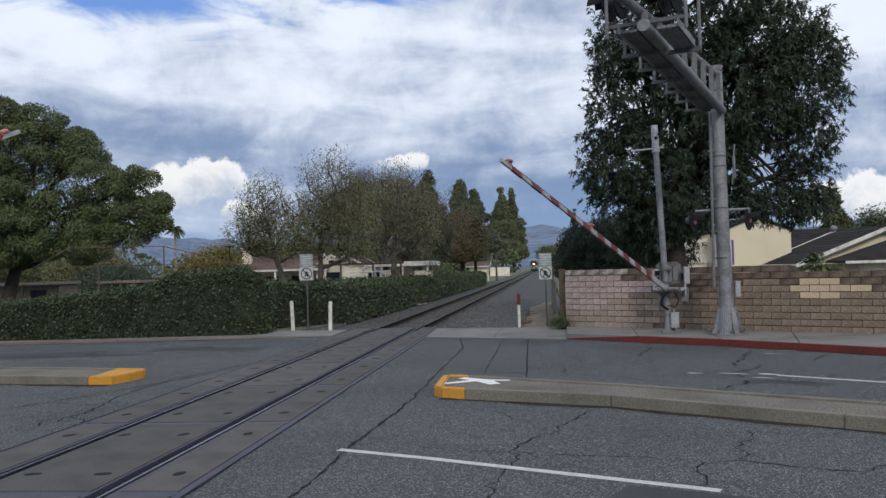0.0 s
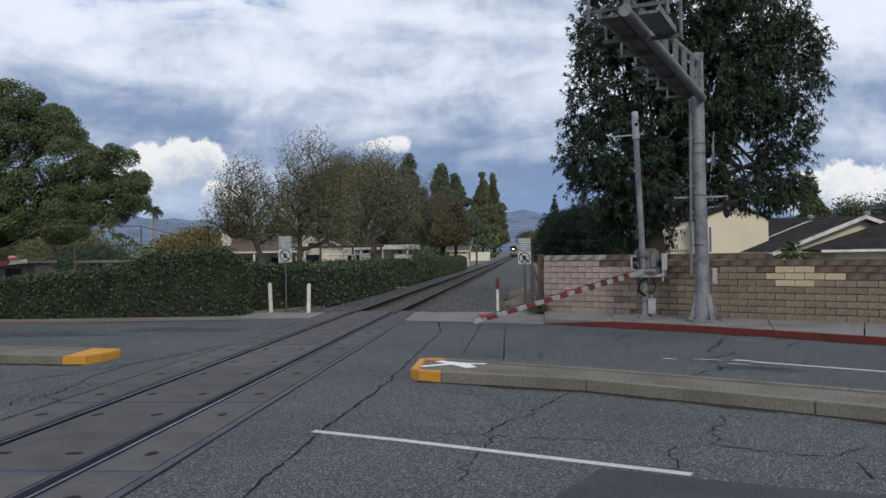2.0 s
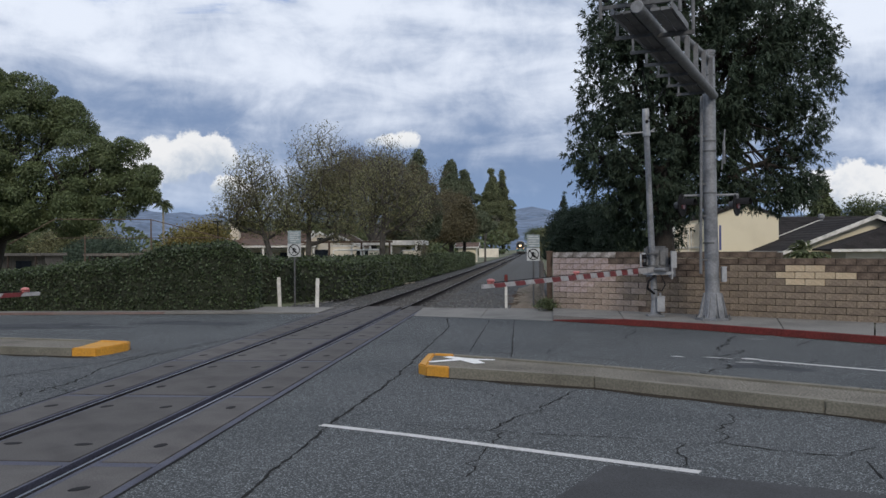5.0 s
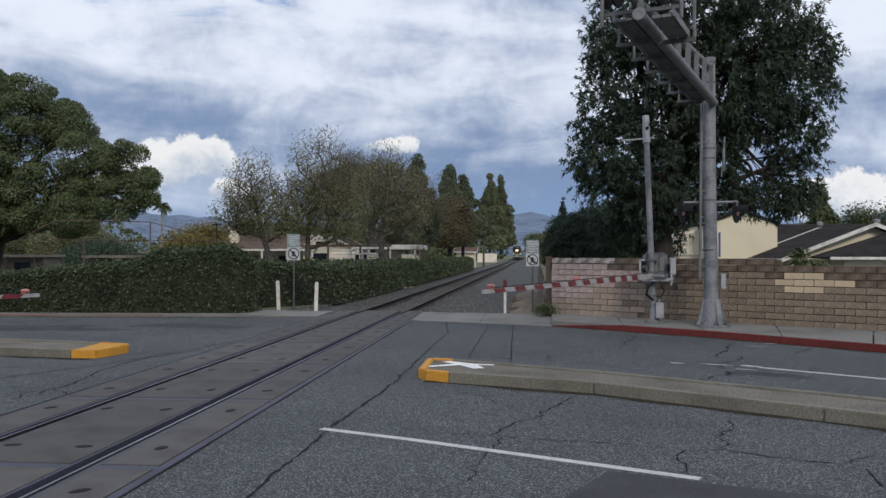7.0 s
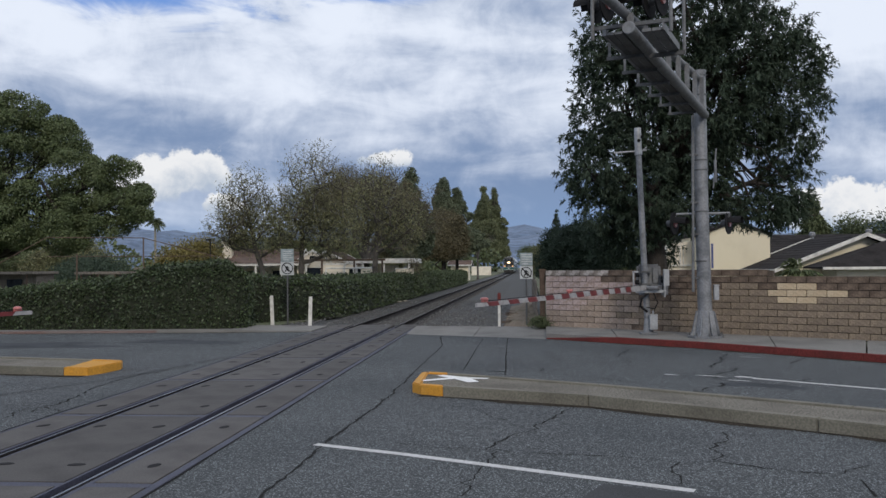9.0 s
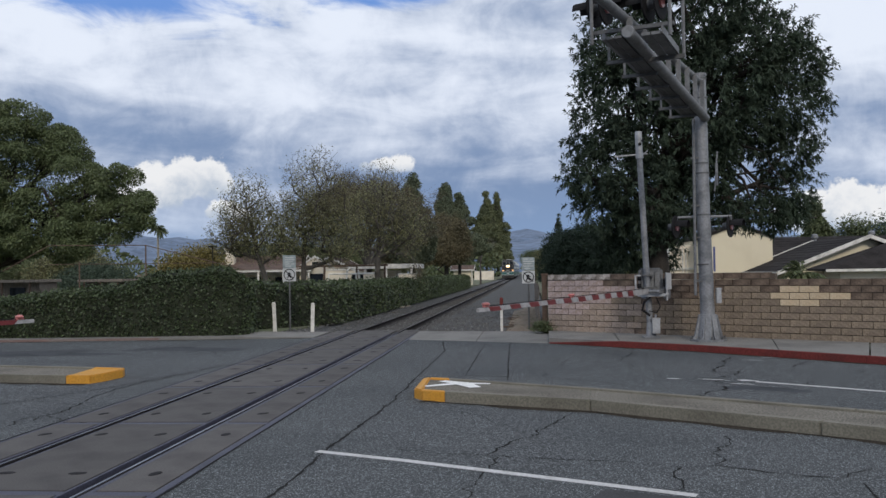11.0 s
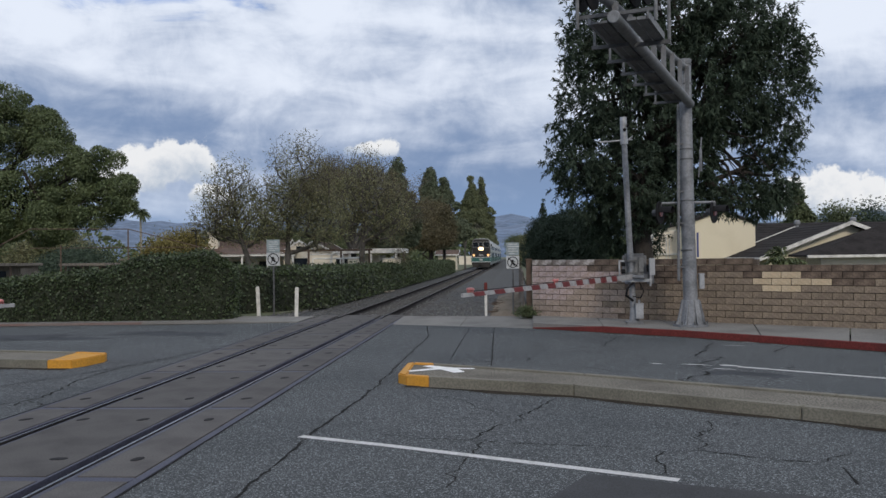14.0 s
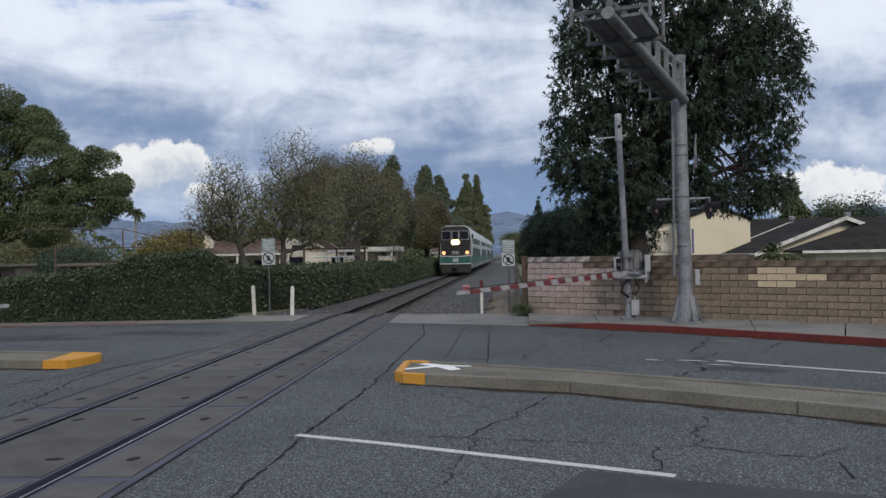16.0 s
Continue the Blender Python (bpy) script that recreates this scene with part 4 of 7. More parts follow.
cols = ((PANEL_L + 0.03, RAIL_L - 0.13), (RAIL_L + 0.13, RAIL_R - 0.18), (RAIL_R + 0.10, PANEL_R - 0.10))
col_mesh = [panel_mesh(b - a, 2) for a, b in cols]
hole = Shape().lathe((0, 0, 0), ((0.074, 0.0), (0.070, 0.0035)), 9).mesh("lifting_hole", BLACK)
for k in range(-6, 6):
    yc = 9.3 + k * PITCH
    if yc + PITCH / 2 > CROSS_END + 1.6:
        continue
    for (a, b), me in zip(cols, col_mesh):
        ob = part("panel", me, PANEL, track)
        ob.matrix_basis = pose((a + b) / 2, yc, 0.008)
    for hx in (-5.98, -5.22, -4.46, -3.64):
        for dy in (-1.05, 1.0):
            ob = part("lifting_hole", hole, BLACK, track)
            ob.matrix_basis = pose(hx + rng.uniform(-0.02, 0.02), yc + dy, 0.0085, 0, 0, rng.uniform(0, 90))
            ob.scale = (1.3, 0.75, 1)
# flush rubber seals: along the panels' edges, beside the rails and in the joints
for name, x0, x1, z in (("edge_seal", PANEL_R - 0.095, PANEL_R - 0.005, 0.004), ("edge_seal", PANEL_L - 0.02, PANEL_L + 0.03, 0.003), ("rail_seal", RAIL_L - 0.13, RAIL_L - 0.085, 0.002),
                        ("rail_seal", RAIL_L + 0.10, RAIL_L + 0.13, 0.004), ("rail_seal", RAIL_R - 0.18, RAIL_R - 0.145, 0.004), ("rail_seal", RAIL_R + 0.045, RAIL_R + 0.10, 0.002)):
    part(name, Shape().box(((x0 + x1) / 2, -1.2, z - 0.05), (x1 - x0 - 0.004, 57.2, 0.1)), SEAL, track, "navy rubber seal strip")
for k in range(-6, 6):
    yj = 9.3 + (k - 0.5) * PITCH
    if yj > CROSS_END:
        continue
    for a, b in cols:
        part("joint_seal", Shape().box(((a + b) / 2, yj, -0.047), (b - a, 0.135, 0.1)), SEAL, track)
prof = [(-0.036, 0.0), (-0.036, -0.03), (-0.009, -0.045), (-0.009, -0.12), (-0.07, -0.14), (-0.07, -0.16), (0.07, -0.16), (0.07, -0.14), (0.009, -0.12), (0.009, -0.045), (0.036, -0.03), (0.036, 0.0)]
for rx in (RAIL_L, RAIL_R):
    s = Shape()
    ys = [-30, CROSS_END, 70, 150, 560]
    vs = [(track_x(rx + p[0], y), y, p[1] + 0.004) for y in ys for p in prof]
    n = len(prof)
    s.add(vs, [(j * n + i, j * n + (i + 1) % n, (j + 1) * n + (i + 1) % n, (j + 1) * n + i) for j in range(len(ys) - 1) for i in range(n)])
    part("rail", s, RUST, track, "rust-brown steel rail", smooth=False)
    part("rail_head", Shape().ribbon([(track_x(rx, y), y) for y in (-30, CROSS_END, 70, 150, 560)], 0.026, 0.0075), STEEL, track, "shiny worn rail head")
SLEEPER = mat("old_sleeper", (0.075, 0.068, 0.062), 0.95, 0.3, 4, 30, 0.3)
# each rail's shadow and dark side, laid as a dark ribbon on the ballast
for rx in (RAIL_L, RAIL_R):
    part("oily_strip", Shape().ribbon([(track_x(rx, y), y) for y in (CROSS_END, 70, 150, 400)], 0.62, -0.152), RAIL_SHADE, track, "dark strip painted for the shadow along the rail")
ties = Shape()
for i in range(230):
    y = CROSS_END + 0.5 + i * 0.55
    ties.box((track_x(-4.77, y), y, -0.205), (2.6, 0.23, 0.09))
part("sleepers", ties, SLEEPER, track, "weathered timber sleepers in ballast", kind="stuff")
# loose ballast
stones = Shape()
for i in range(5200):
    y = CROSS_END + 0.2 + 26 * rng.random() ** 1.6
    x = track_x(-4.77, y) + rng.uniform(-3.7, 4.6)
    if abs(abs(x - track_x(-4.77, y)) - 0.75) < 0.09:
        continue
    r = rng.uniform(0.018, 0.045)
    q = np.array([(1, 0, 0), (-1, 0, 0), (0, 1, 0), (0, -1, 0), (0, 0, 0.8), (0, 0, -0.6)]) * r * rng.uniform(0.7, 1.3, (6, 3))
    off = abs(x - track_x(-4.77, y))
    z = -0.15 if off < 1.6 else (-0.14 if off < 2.6 else -0.04)
    stones.add([(x + p[0], y + p[1], z + p[2]) for p in q], [(0, 2, 4), (2, 1, 4), (1, 3, 4), (3, 0, 4), (2, 0, 5), (1, 2, 5), (3, 1, 5), (0, 3, 5)])
solid("ballast_stones", stones, BALLAST, "loose grey ballast stones round the rails", "ballast", kind="stuff")

# ---- block wall ----
wall_dir = (Vector(WALL_LINE[1]) - Vector(WALL_LINE[0])).normalized()
wall_rz = math.degrees(math.atan2(wall_dir.y, wall_dir.x))
WALL_LEN, COURSE, BLK = 17.0, 0.172, 0.48
wall_m = pose(WALL_LINE[0][0], WALL_LINE[0][1], 0.12, 0, 0, wall_rz)
wall = tagged(new("wall_1"), "tan block wall with patchy pink, cream and brown paint", "wall", kind="structure")
wall.matrix_basis = wall_m
STEP = 6.86      # where the cap course ends
part("wall_core", Shape().box((WALL_LEN / 2, 0.1, 0.76), (WALL_LEN - 0.02, 0.15, 1.55)).box((STEP / 2, 0.1, 1.62), (STEP - 0.02, 0.15, 0.14)), MORTAR, wall, "recessed mortar joints")
rngw = np.random.default_rng(3)
full = []
for k in range(4):
    s = Shape()
    j = rngw.uniform(-0.006, 0.006, 8)
    x, y, z = BLK / 2 - 0.007, 0.1, COURSE / 2 - 0.007
    s.box((0, 0, 0), (2 * x, 2 * y, 2 * z))
    s.v = [(p[0] + j[i] * 0.6, p[1], p[2] + j[(i * 3) % 8] * 0.7) for i, p in enumerate(s.v)]
    full.append(s)
cache = {}


def block_mesh(k, material, half):
    key = (k, material.name, half)
    if key not in cache:
        s = Shape()
        s.v = [(p[0] * (0.5 if half else 1.0), p[1], p[2]) for p in full[k].v]
        s.f = list(full[k].f)
        cache[key] = s.mesh("block", material, bevel=0.008)
    return cache[key]


def block_paint(s, c):
    """Which paint a block carries: s metres along the wall, course c."""
    wob = 0.35 * math.sin(c * 2.1)
    if 6.95 < s < 8.15 and c == 7 or 6.95 < s < 8.45 and c == 6 or 6.95 < s < 7.75 and c == 5:
        return BLOCK_CREAM
    if c == 9:
        return BLOCK_CAP if s < 2.2 else BLOCK_DARK
    if s < 2.7 + wob - (0.7 if c > 7 else 0) and c >= 5:
        return BLOCK_PINK
    if s < 2.9 + wob and c < 5:
        return BLOCK_PINK if s < 1.3 + wob and c > 2 else BLOCK_FADED
    if c == 8 or c == 7 and not 5.4 < s < 6.4 or c == 6 and 3.4 < s < 5.0 or c == 6 and 8.5 < s < 9.6:
        return BLOCK_DARK
    if 3.0 < s < 4.0 and c in (0, 5):
        return BLOCK_DARK
    return BLOCK


for c in range(10):
    end = STEP if c == 9 else 13.0
    s = 0.0
    off = (c % 2) * BLK / 2
    i = 0
    while s < end - 0.05:
        half = (i == 0 and c % 2 == 1)
        ln = BLK / 2 if half else BLK
        if s + ln > end + 0.01:
            if s + BLK / 2 > end + 0.01:
                break
            half, ln = True, BLK / 2
        ob = part("block", block_mesh(int(rngw.integers(0, 4)), block_paint(s + ln / 2, c), half), None, wall)
        ob.matrix_basis = pose(s + ln / 2, 0.1 + rngw.uniform(-0.006, 0.004), COURSE * (c + 0.5) + (0.004 if c == 9 else 0), 0, 0, rngw.uniform(-0.4, 0.4))
        s += ln
        i += 1
rest = Shape()
for c in range(9):
    s = 13.0 + (c % 2) * BLK / 2
    while s < WALL_LEN - 0.3:
        rest.box((s + BLK / 2, 0.1, COURSE * (c + 0.5)), (BLK - 0.014, 0.2, COURSE - 0.014))
        s += BLK
part("block_rest", rest, BLOCK, wall, kind="stuff")
# end pillar and plank fence behind it
pillar = solid("wall_pillar", Shape().box((0.80, 26.5, 0.9), (0.17, 0.17, 1.86)).box((0.80, 26.5, 1.85), (0.22, 0.22, 0.06)), WOOD_BROWN, "dark brown timber pillar at the wall's end", "pillar", bevel=0.012)
fence = thing("plank_fence", (0.62, 26.9, 0), "grey weathered plank fence along the gravel strip", "fence")
plank = Shape().box((0, 0, 0.75), (0.025, 0.135, 1.5)).mesh("plank", WOOD_GREY, bevel=0.004)
for i in range(90):
    ob = part("plank", plank, None, fence)
    ob.matrix_basis = pose(0.012 * i * 0.15 * 0.8 + rngw.uniform(-0.008, 0.008), i * 0.15, rngw.uniform(-0.05, 0.02), 0, 0, 0)
for z in (0.3, 1.25):
    part("fence_rail", Shape().tube((0.05, 0, z), (0.2, 13.4, z), 0.035, 0.035, 4), WOOD_GREY, fence)


# ---- hedges ----
def hedge(name, label, line, depth, heights, leaf_n, seed, leaf_len=0.085):
    """A clipped ivy hedge: front line left to right, depth behind it, heights at its points."""
    rng = np.random.default_rng(seed)
    t = thing(name, (0, 0, 0), label, "hedge")
    core, base, way = Shape(), [], []
    total = sum(math.dist(a, b) for a, b in zip(line, line[1:]))
    n = int(total / 0.35)
    rows = 7
    cols = []
    for i in range(n + 1):
        s = total * i / n
        p = along(line, s)
        q = along(line, min(total, s + 0.2))
        if s + 0.2 >= total:
            q0 = along(line, s - 0.2)
            d = (Vector(p) - Vector(q0)).normalized()
        else:
            d = (Vector(q) - Vector(p)).normalized()
        nrm = Vector((d.y, -d.x))
        acc, h = 0.0, heights[-1]
        for a, b, ha, hb in zip(line, line[1:], heights, heights[1:]):
            ln = math.dist(a, b)
            if s <= acc + ln + 1e-6:
                h = ha + (hb - ha) * (s - acc) / ln
                break
            acc += ln
        h += 0.10 * noise.noise(Vector((s * 0.55, seed, 0))) + 0.05 * noise.noise(Vector((s * 2.1, seed, 4)))
        ring = []
        prof = [(0.0, 0.0), (0.02, 0.3), (0.04, 0.62), (0.0, 0.86), (-0.18, 0.98), (-depth / 2, 1.02), (-depth + 0.1, 0.98), (-depth, 0.0)]
        for o, k in prof:
            b = 0.09 * noise.noise(Vector((s * 1.3, k * 3 + o, seed))) + 0.05 * noise.noise(Vector((s * 3.4, k * 8, seed + 9)))
            ring.append((p[0] + nrm.x * (o + b - 0.06), p[1] + nrm.y * (o + b - 0.06), h * k - 0.03))
        cols.append((ring, nrm))
    m = len(cols[0][0])
    core.add([v for r, _ in cols for v in r], [(i * m + j, (i + 1) * m + j, (i + 1) * m + j + 1, i * m + j + 1) for i in range(n) for j in range(m - 1)]
             + [tuple(range(m)), tuple(n * m + j for j in range(m - 1, -1, -1))])
    # closed core behind the leaves, its dark colour standing for the shade between them
    part("core", core, HEDGE_SHADE, t, "solid core coloured dark for the shade inside the hedge")
    ii, jj = rng.integers(0, n, leaf_n), rng.choice([0, 1, 2, 3, 3, 4, 5, 5], leaf_n)
    u, v = rng.random(leaf_n), rng.random(leaf_n)
    grid = np.array([r for r, _ in cols])
    a, b, c, d = grid[ii, jj], grid[ii + 1, jj], grid[ii, jj + 1], grid[ii + 1, jj + 1]
    u, v = u[:, None], v[:, None]
    p = a * (1 - u) * (1 - v) + b * u * (1 - v) + c * (1 - u) * v + d * u * v
    nr = np.array([(q.x, q.y, 0.0) for _, q in cols])[ii]
    top = (jj >= 4)[:, None]
    out = np.where(top, nr * 0.2 + np.array([0, 0, 1.0]), nr + np.array([0, 0, 0.25]))
    p = p + out * rng.exponential(0.035, (leaf_n, 1)) - out * 0.01
    w = out * 0.55 + rng.normal(size=(leaf_n, 3)) * 0.65 - np.array([0, 0, 0.35])
    part("leaves", leaf_mesh("leaves", p, w, leaf_len, leaf_len * 0.85, LEAF_IVY, rng, 0.1), LEAF_IVY, t)
    return t


hedge("ivy_hedge", "dense dark green ivy hedge along the pavement", [(-30, 25.5), (-17.4, 26.15), (-12.7, 26.3), (-11.9, 26.35), (-9.6, 26.5), (-8.85, 26.65), (-8.7, 27.2), (-9.4, 29.6)], 1.3,
      [1.2, 1.28, 1.72, 2.05, 2.2, 2.1, 1.95, 1.6], 42000, 1)
hedge("ivy_hedge", "long clipped green hedge beside the railway track", [(-9.6, 30.6), (-8.6, 31.6), (-7.35, 34.0), (-7.0, 45), (-6.75, 60), (-6.4, 80), (-6.0, 106)], 1.2, [1.75, 1.65, 1.6, 1.55, 1.5, 1.5, 1.5], 36000, 2, 0.11)

# ---- trees ----
leafy_tree("camphor_tree", "large broad camphor tree with rounded green crown", (-25.0, 38, 0), [(-25.0, 38, -0.1), (-24.9, 38, 1.2), (-24.5, 38, 2.6), (-24.2, 38, 4.2)],
           [(-25.5, 38, 8.4, 2.8, 2.8, 2.1), (-23.4, 37.5, 7.9, 2.1, 2.4, 1.8), (-20.7, 38, 6.3, 2.1, 2.4, 1.7), (-17.9, 37.5, 6.55, 0.85, 1.0, 0.75), (-18.7, 37.5, 6.2, 1.0, 1.2, 0.9), (-17.45, 37.5, 5.35, 0.85, 1.0, 0.75), (-17.3, 37.5, 4.55, 0.75, 0.9, 0.6), (-18.4, 38, 4.8, 1.55, 2.0, 1.15), (-21.5, 36.8, 4.6, 2.5, 2.2, 1.5),
            (-24.4, 36.2, 5.2, 2.6, 2.2, 1.9), (-27.5, 37, 6.6, 2.8, 2.8, 2.6), (-28.5, 38, 9.0, 2.6, 2.8, 2.0), (-27.5, 36.5, 3.8, 2.2, 2.0, 1.5), (-23.2, 37.0, 6.4, 2.2, 2.2, 1.7), (-21.3, 38, 8.5, 0.75, 0.9, 0.75), (-22.7, 37.6, 9.5, 1.3, 1.2, 1.1), (-20.6, 37.9, 8.0, 1.0, 1.1, 0.9), (-20.6, 36.8, 3.55, 1.8, 1.5, 1.0), (-18.6, 37.2, 3.95, 1.3, 1.4, 0.9), (-22.0, 36.5, 4.2, 2.0, 1.5, 1.3), (-26.4, 36.4, 2.6, 2.0, 1.4, 0.9), (-24.9, 37.6, 9.9, 1.2, 1.4, 0.9), (-22.8, 37.5, 5.8, 2.6, 2.4, 2.2), (-25, 37, 6.8, 2.6, 2.4, 2.4), (-20, 37.6, 5.4, 1.8, 1.8, 1.4), (-27.2, 36.6, 2.9, 2.2, 1.6, 1.1), (-25.2, 36.2, 3.9, 1.8, 1.6, 1.2), (-22.4, 36.8, 3.75, 1.7, 1.6, 0.95), (-24.3, 36.2, 3.4, 1.7, 1.5, 0.9), (-19.7, 37.4, 4.0, 1.3, 1.4, 0.8)],
           LEAF_CAMPHOR, 21, per_volume=0.62, leaves=620, heads=0.5, length=0.10, width=0.07, trunk_r=0.42, limbs=4, shrink=0.90)
leafy_tree("evergreen_tree", "huge dense dark evergreen tree with narrow drooping leaves", (4.9, 29, 0), [(4.9, 29, -0.1), (4.75, 29, 1.4), (4.6, 29, 3.0), (5.2, 29, 5.0), (5.8, 29, 7.5)],
           [(3.5, 28.4, 9.8, 1.5, 2.0, 1.9), (5.6, 28.4, 10.6, 2.6, 2.6, 2.4), (7.5, 28.6, 9.0, 1.8, 2.2, 1.8), (8.75, 28.8, 7.5, 1.7, 2.2, 1.6), (8.85, 29, 5.9, 1.1, 1.6, 0.95), (6.3, 28.2, 7.4, 2.6, 2.2, 2.2),
            (3.7, 28.2, 7.6, 1.9, 2.0, 1.9), (3.2, 28.4, 5.3, 1.6, 2.0, 1.4), (7.7, 28.6, 3.95, 1.3, 1.3, 0.4), (8.7, 28.7, 3.8, 1.0, 1.1, 0.5), (2.55, 28.6, 5.0, 1.1, 1.4, 1.2), (4.3, 28.0, 4.5, 1.9, 1.9, 1.3), (6.1, 28.6, 5.0, 1.15, 1.6, 1.0), (5.0, 28.2, 6.2, 2.4, 2.0, 1.8), (3.0, 28.6, 3.7, 1.1, 1.4, 0.7), (3.5, 29.6, 2.95, 1.3, 1.2, 0.9), (4.5, 30.4, 2.7, 1.3, 1.0, 0.9), (8.0, 28.6, 3.7, 1.3, 1.4, 0.5), (3.5, 28.3, 12.3, 1.6, 1.8, 1.4), (6.7, 28.5, 12.2, 1.8, 2, 1.6),
            (7.3, 28.6, 6.7, 1.8, 1.8, 1.15), (7.4, 28.6, 8.4, 2.0, 1.9, 1.7), (4.7, 28.4, 8.7, 2.0, 1.9, 1.8), (8.9, 28.6, 8.7, 1.3, 1.6, 1.1), (8.55, 28.6, 9.4, 1.15, 1.5, 0.8), (2.65, 28.6, 6.6, 1.0, 1.4, 1.2), (4.0, 28.5, 3.4, 1.4, 1.3, 0.8), (5.7, 28.5, 3.9, 1.5, 1.4, 0.9), (2.9, 28.5, 8.8, 1.0, 1.3, 1.2), (8.8, 28.7, 4.5, 0.9, 1.2, 0.8), (7.0, 28.6, 10.6, 1.6, 1.8, 1.5), (6.2, 28.5, 6.3, 1.6, 1.6, 1.3)],
           LEAF_DARK, 22, per_volume=7.5, leaves=12, sprigs=0.27, length=0.165, width=0.05, sag=0.25, trunk_r=0.42, limbs=5, shrink=0.86,
           boughs=((0.16, (4.7, 29, 2.6), (5.9, 28.9, 3.55), (6.9, 28.8, 4.35), (7.9, 28.7, 4.75), (8.7, 28.7, 5.6)), (0.13, (5.0, 29, 3.1), (6.4, 28.8, 3.45), (8.0, 28.7, 3.5), (9.7, 28.6, 3.55)), (0.12, (5.2, 29, 4.6), (4.2, 28.8, 6.0), (3.6, 28.6, 7.6))))
leafy_tree("round_shrub", "dense rounded dark green shrub behind the wall", (2.45, 36, 0), [(2.45, 36, -0.1), (2.45, 36, 1.2), (2.45, 36, 2.2)],
           [(2.0, 36, 2.75, 0.95, 1.2, 0.95), (2.85, 36, 2.85, 1.2, 1.2, 1.0), (3.5, 36, 2.3, 0.95, 1.1, 0.9), (1.65, 36, 2.1, 0.8, 1.0, 0.9), (2.6, 35.6, 2.0, 1.25, 1.0, 1.1)], LEAF_DARK, 23, per_volume=190, leaves=90, spread=0.10, length=0.075, width=0.045, trunk_r=0.12, limbs=4, category="shrub", shell=0.86, shrink=0.93)
leafy_tree("cypress_tree", "slim pointed dark cypress tip behind the shrub", (2.85, 60, 0), [(2.85, 60, -0.1), (2.85, 60, 3), (2.85, 60, 5.6)],
           [(2.85, 60, 2.3 + 0.42 * i, 0.56 * (1 - i / 9.4), 0.56 * (1 - i / 9.4), 0.36) for i in range(9)], LEAF_DARK, 24, per_volume=420, leaves=40, spread=0.04, length=0.09, width=0.04, trunk_r=0.1, limbs=2)
airy_tree("thin_leaved_tree", "wide half-bare tree with fine twigs and olive leaves", (-11.1, 42, 0), [(-10.0, 42, 5.8, 2.0, 2.0, 2.65), (-10.9, 42, 4.5, 1.35, 1.5, 1.9), (-9.2, 42, 4.2, 1.5, 1.5, 1.9)], 31, LEAF_OLIVE, 2300, per=9, leaf_len=0.105, thin=0.0052)
airy_tree("thin_leaved_tree", "half-bare tree leaning outwards with sparse olive leaves", (-11.75, 40.5, 0), [(-13.1, 40.5, 5.0, 1.6, 1.6, 2.0), (-13.9, 40.5, 3.9, 1.2, 1.3, 1.2), (-12.3, 40.5, 4.0, 1.5, 1.3, 1.5), (-11.4, 40.5, 3.6, 0.9, 1.0, 1.0)], 32, LEAF_OLIVE, 1800, per=9, leaf_len=0.105, stem=1.0, thin=0.0052)
airy_tree("thin_leaved_tree", "half-bare tree with grey twigs and dull olive leaves", (-8.6, 50, 0), [(-8.0, 50, 5.9, 2.0, 2.0, 2.8), (-6.7, 50, 4.5, 1.4, 1.5, 1.8), (-9.3, 50, 4.8, 1.4, 1.4, 2.0)], 33, LEAF_OLIVE, 2300, per=5, leaf_len=0.125, thin=0.0058)
twig_tree("thin_leaved_tree", "autumn-brown tree with fine bare top twigs", (-10.6, 60, 0), 9.3, 34, 2.4, 1.0, LEAF_BROWN, 32000, r0=0.22, bare_top=0.35)
twig_tree("thin_leaved_tree", "brown-leaved street tree beside the hedge", (-12.0, 68, 0), 9.6, 37, 2.0, 1.0, LEAF_BROWN, 22000, r0=0.24, bare_top=0.2, leaf_len=0.16)
leafy_tree("autumn_tree", "rounded autumn tree with russet brown leaves", (-8.6, 100, 0), [(-8.6, 100, -0.1), (-8.6, 100, 1.6), (-8.6, 100, 3.4)],
           [(-9.7, 100, 6.2, 1.9, 1.6, 2.0), (-8.0, 100, 6.6, 1.7, 1.6, 1.9), (-7.0, 100, 5.0, 1.3, 1.4, 1.5), (-8.6, 99, 4.6, 2.0, 1.4, 1.4), (-11, 99, 4.6, 1.6, 1.4, 1.6)], LEAF_BROWN, 35, per_volume=60, leaves=60, spread=0.35, length=0.24, width=0.12, trunk_r=0.2, limbs=8)
leafy_tree("autumn_tree", "autumn tree with mixed brown and olive leaves", (-8.9, 76, 0), [(-8.9, 76, -0.1), (-8.9, 76, 1.6), (-8.9, 76, 3.0)],
           [(-9.8, 76, 5.2, 1.9, 1.6, 1.8), (-8.5, 76, 4.9, 1.4, 1.6, 1.6), (-11.2, 76, 4.3, 1.6, 1.4, 1.4)], LEAF_BROWN, 36, per_volume=45, leaves=50, spread=0.35, length=0.22, width=0.11, trunk_r=0.18, limbs=8)


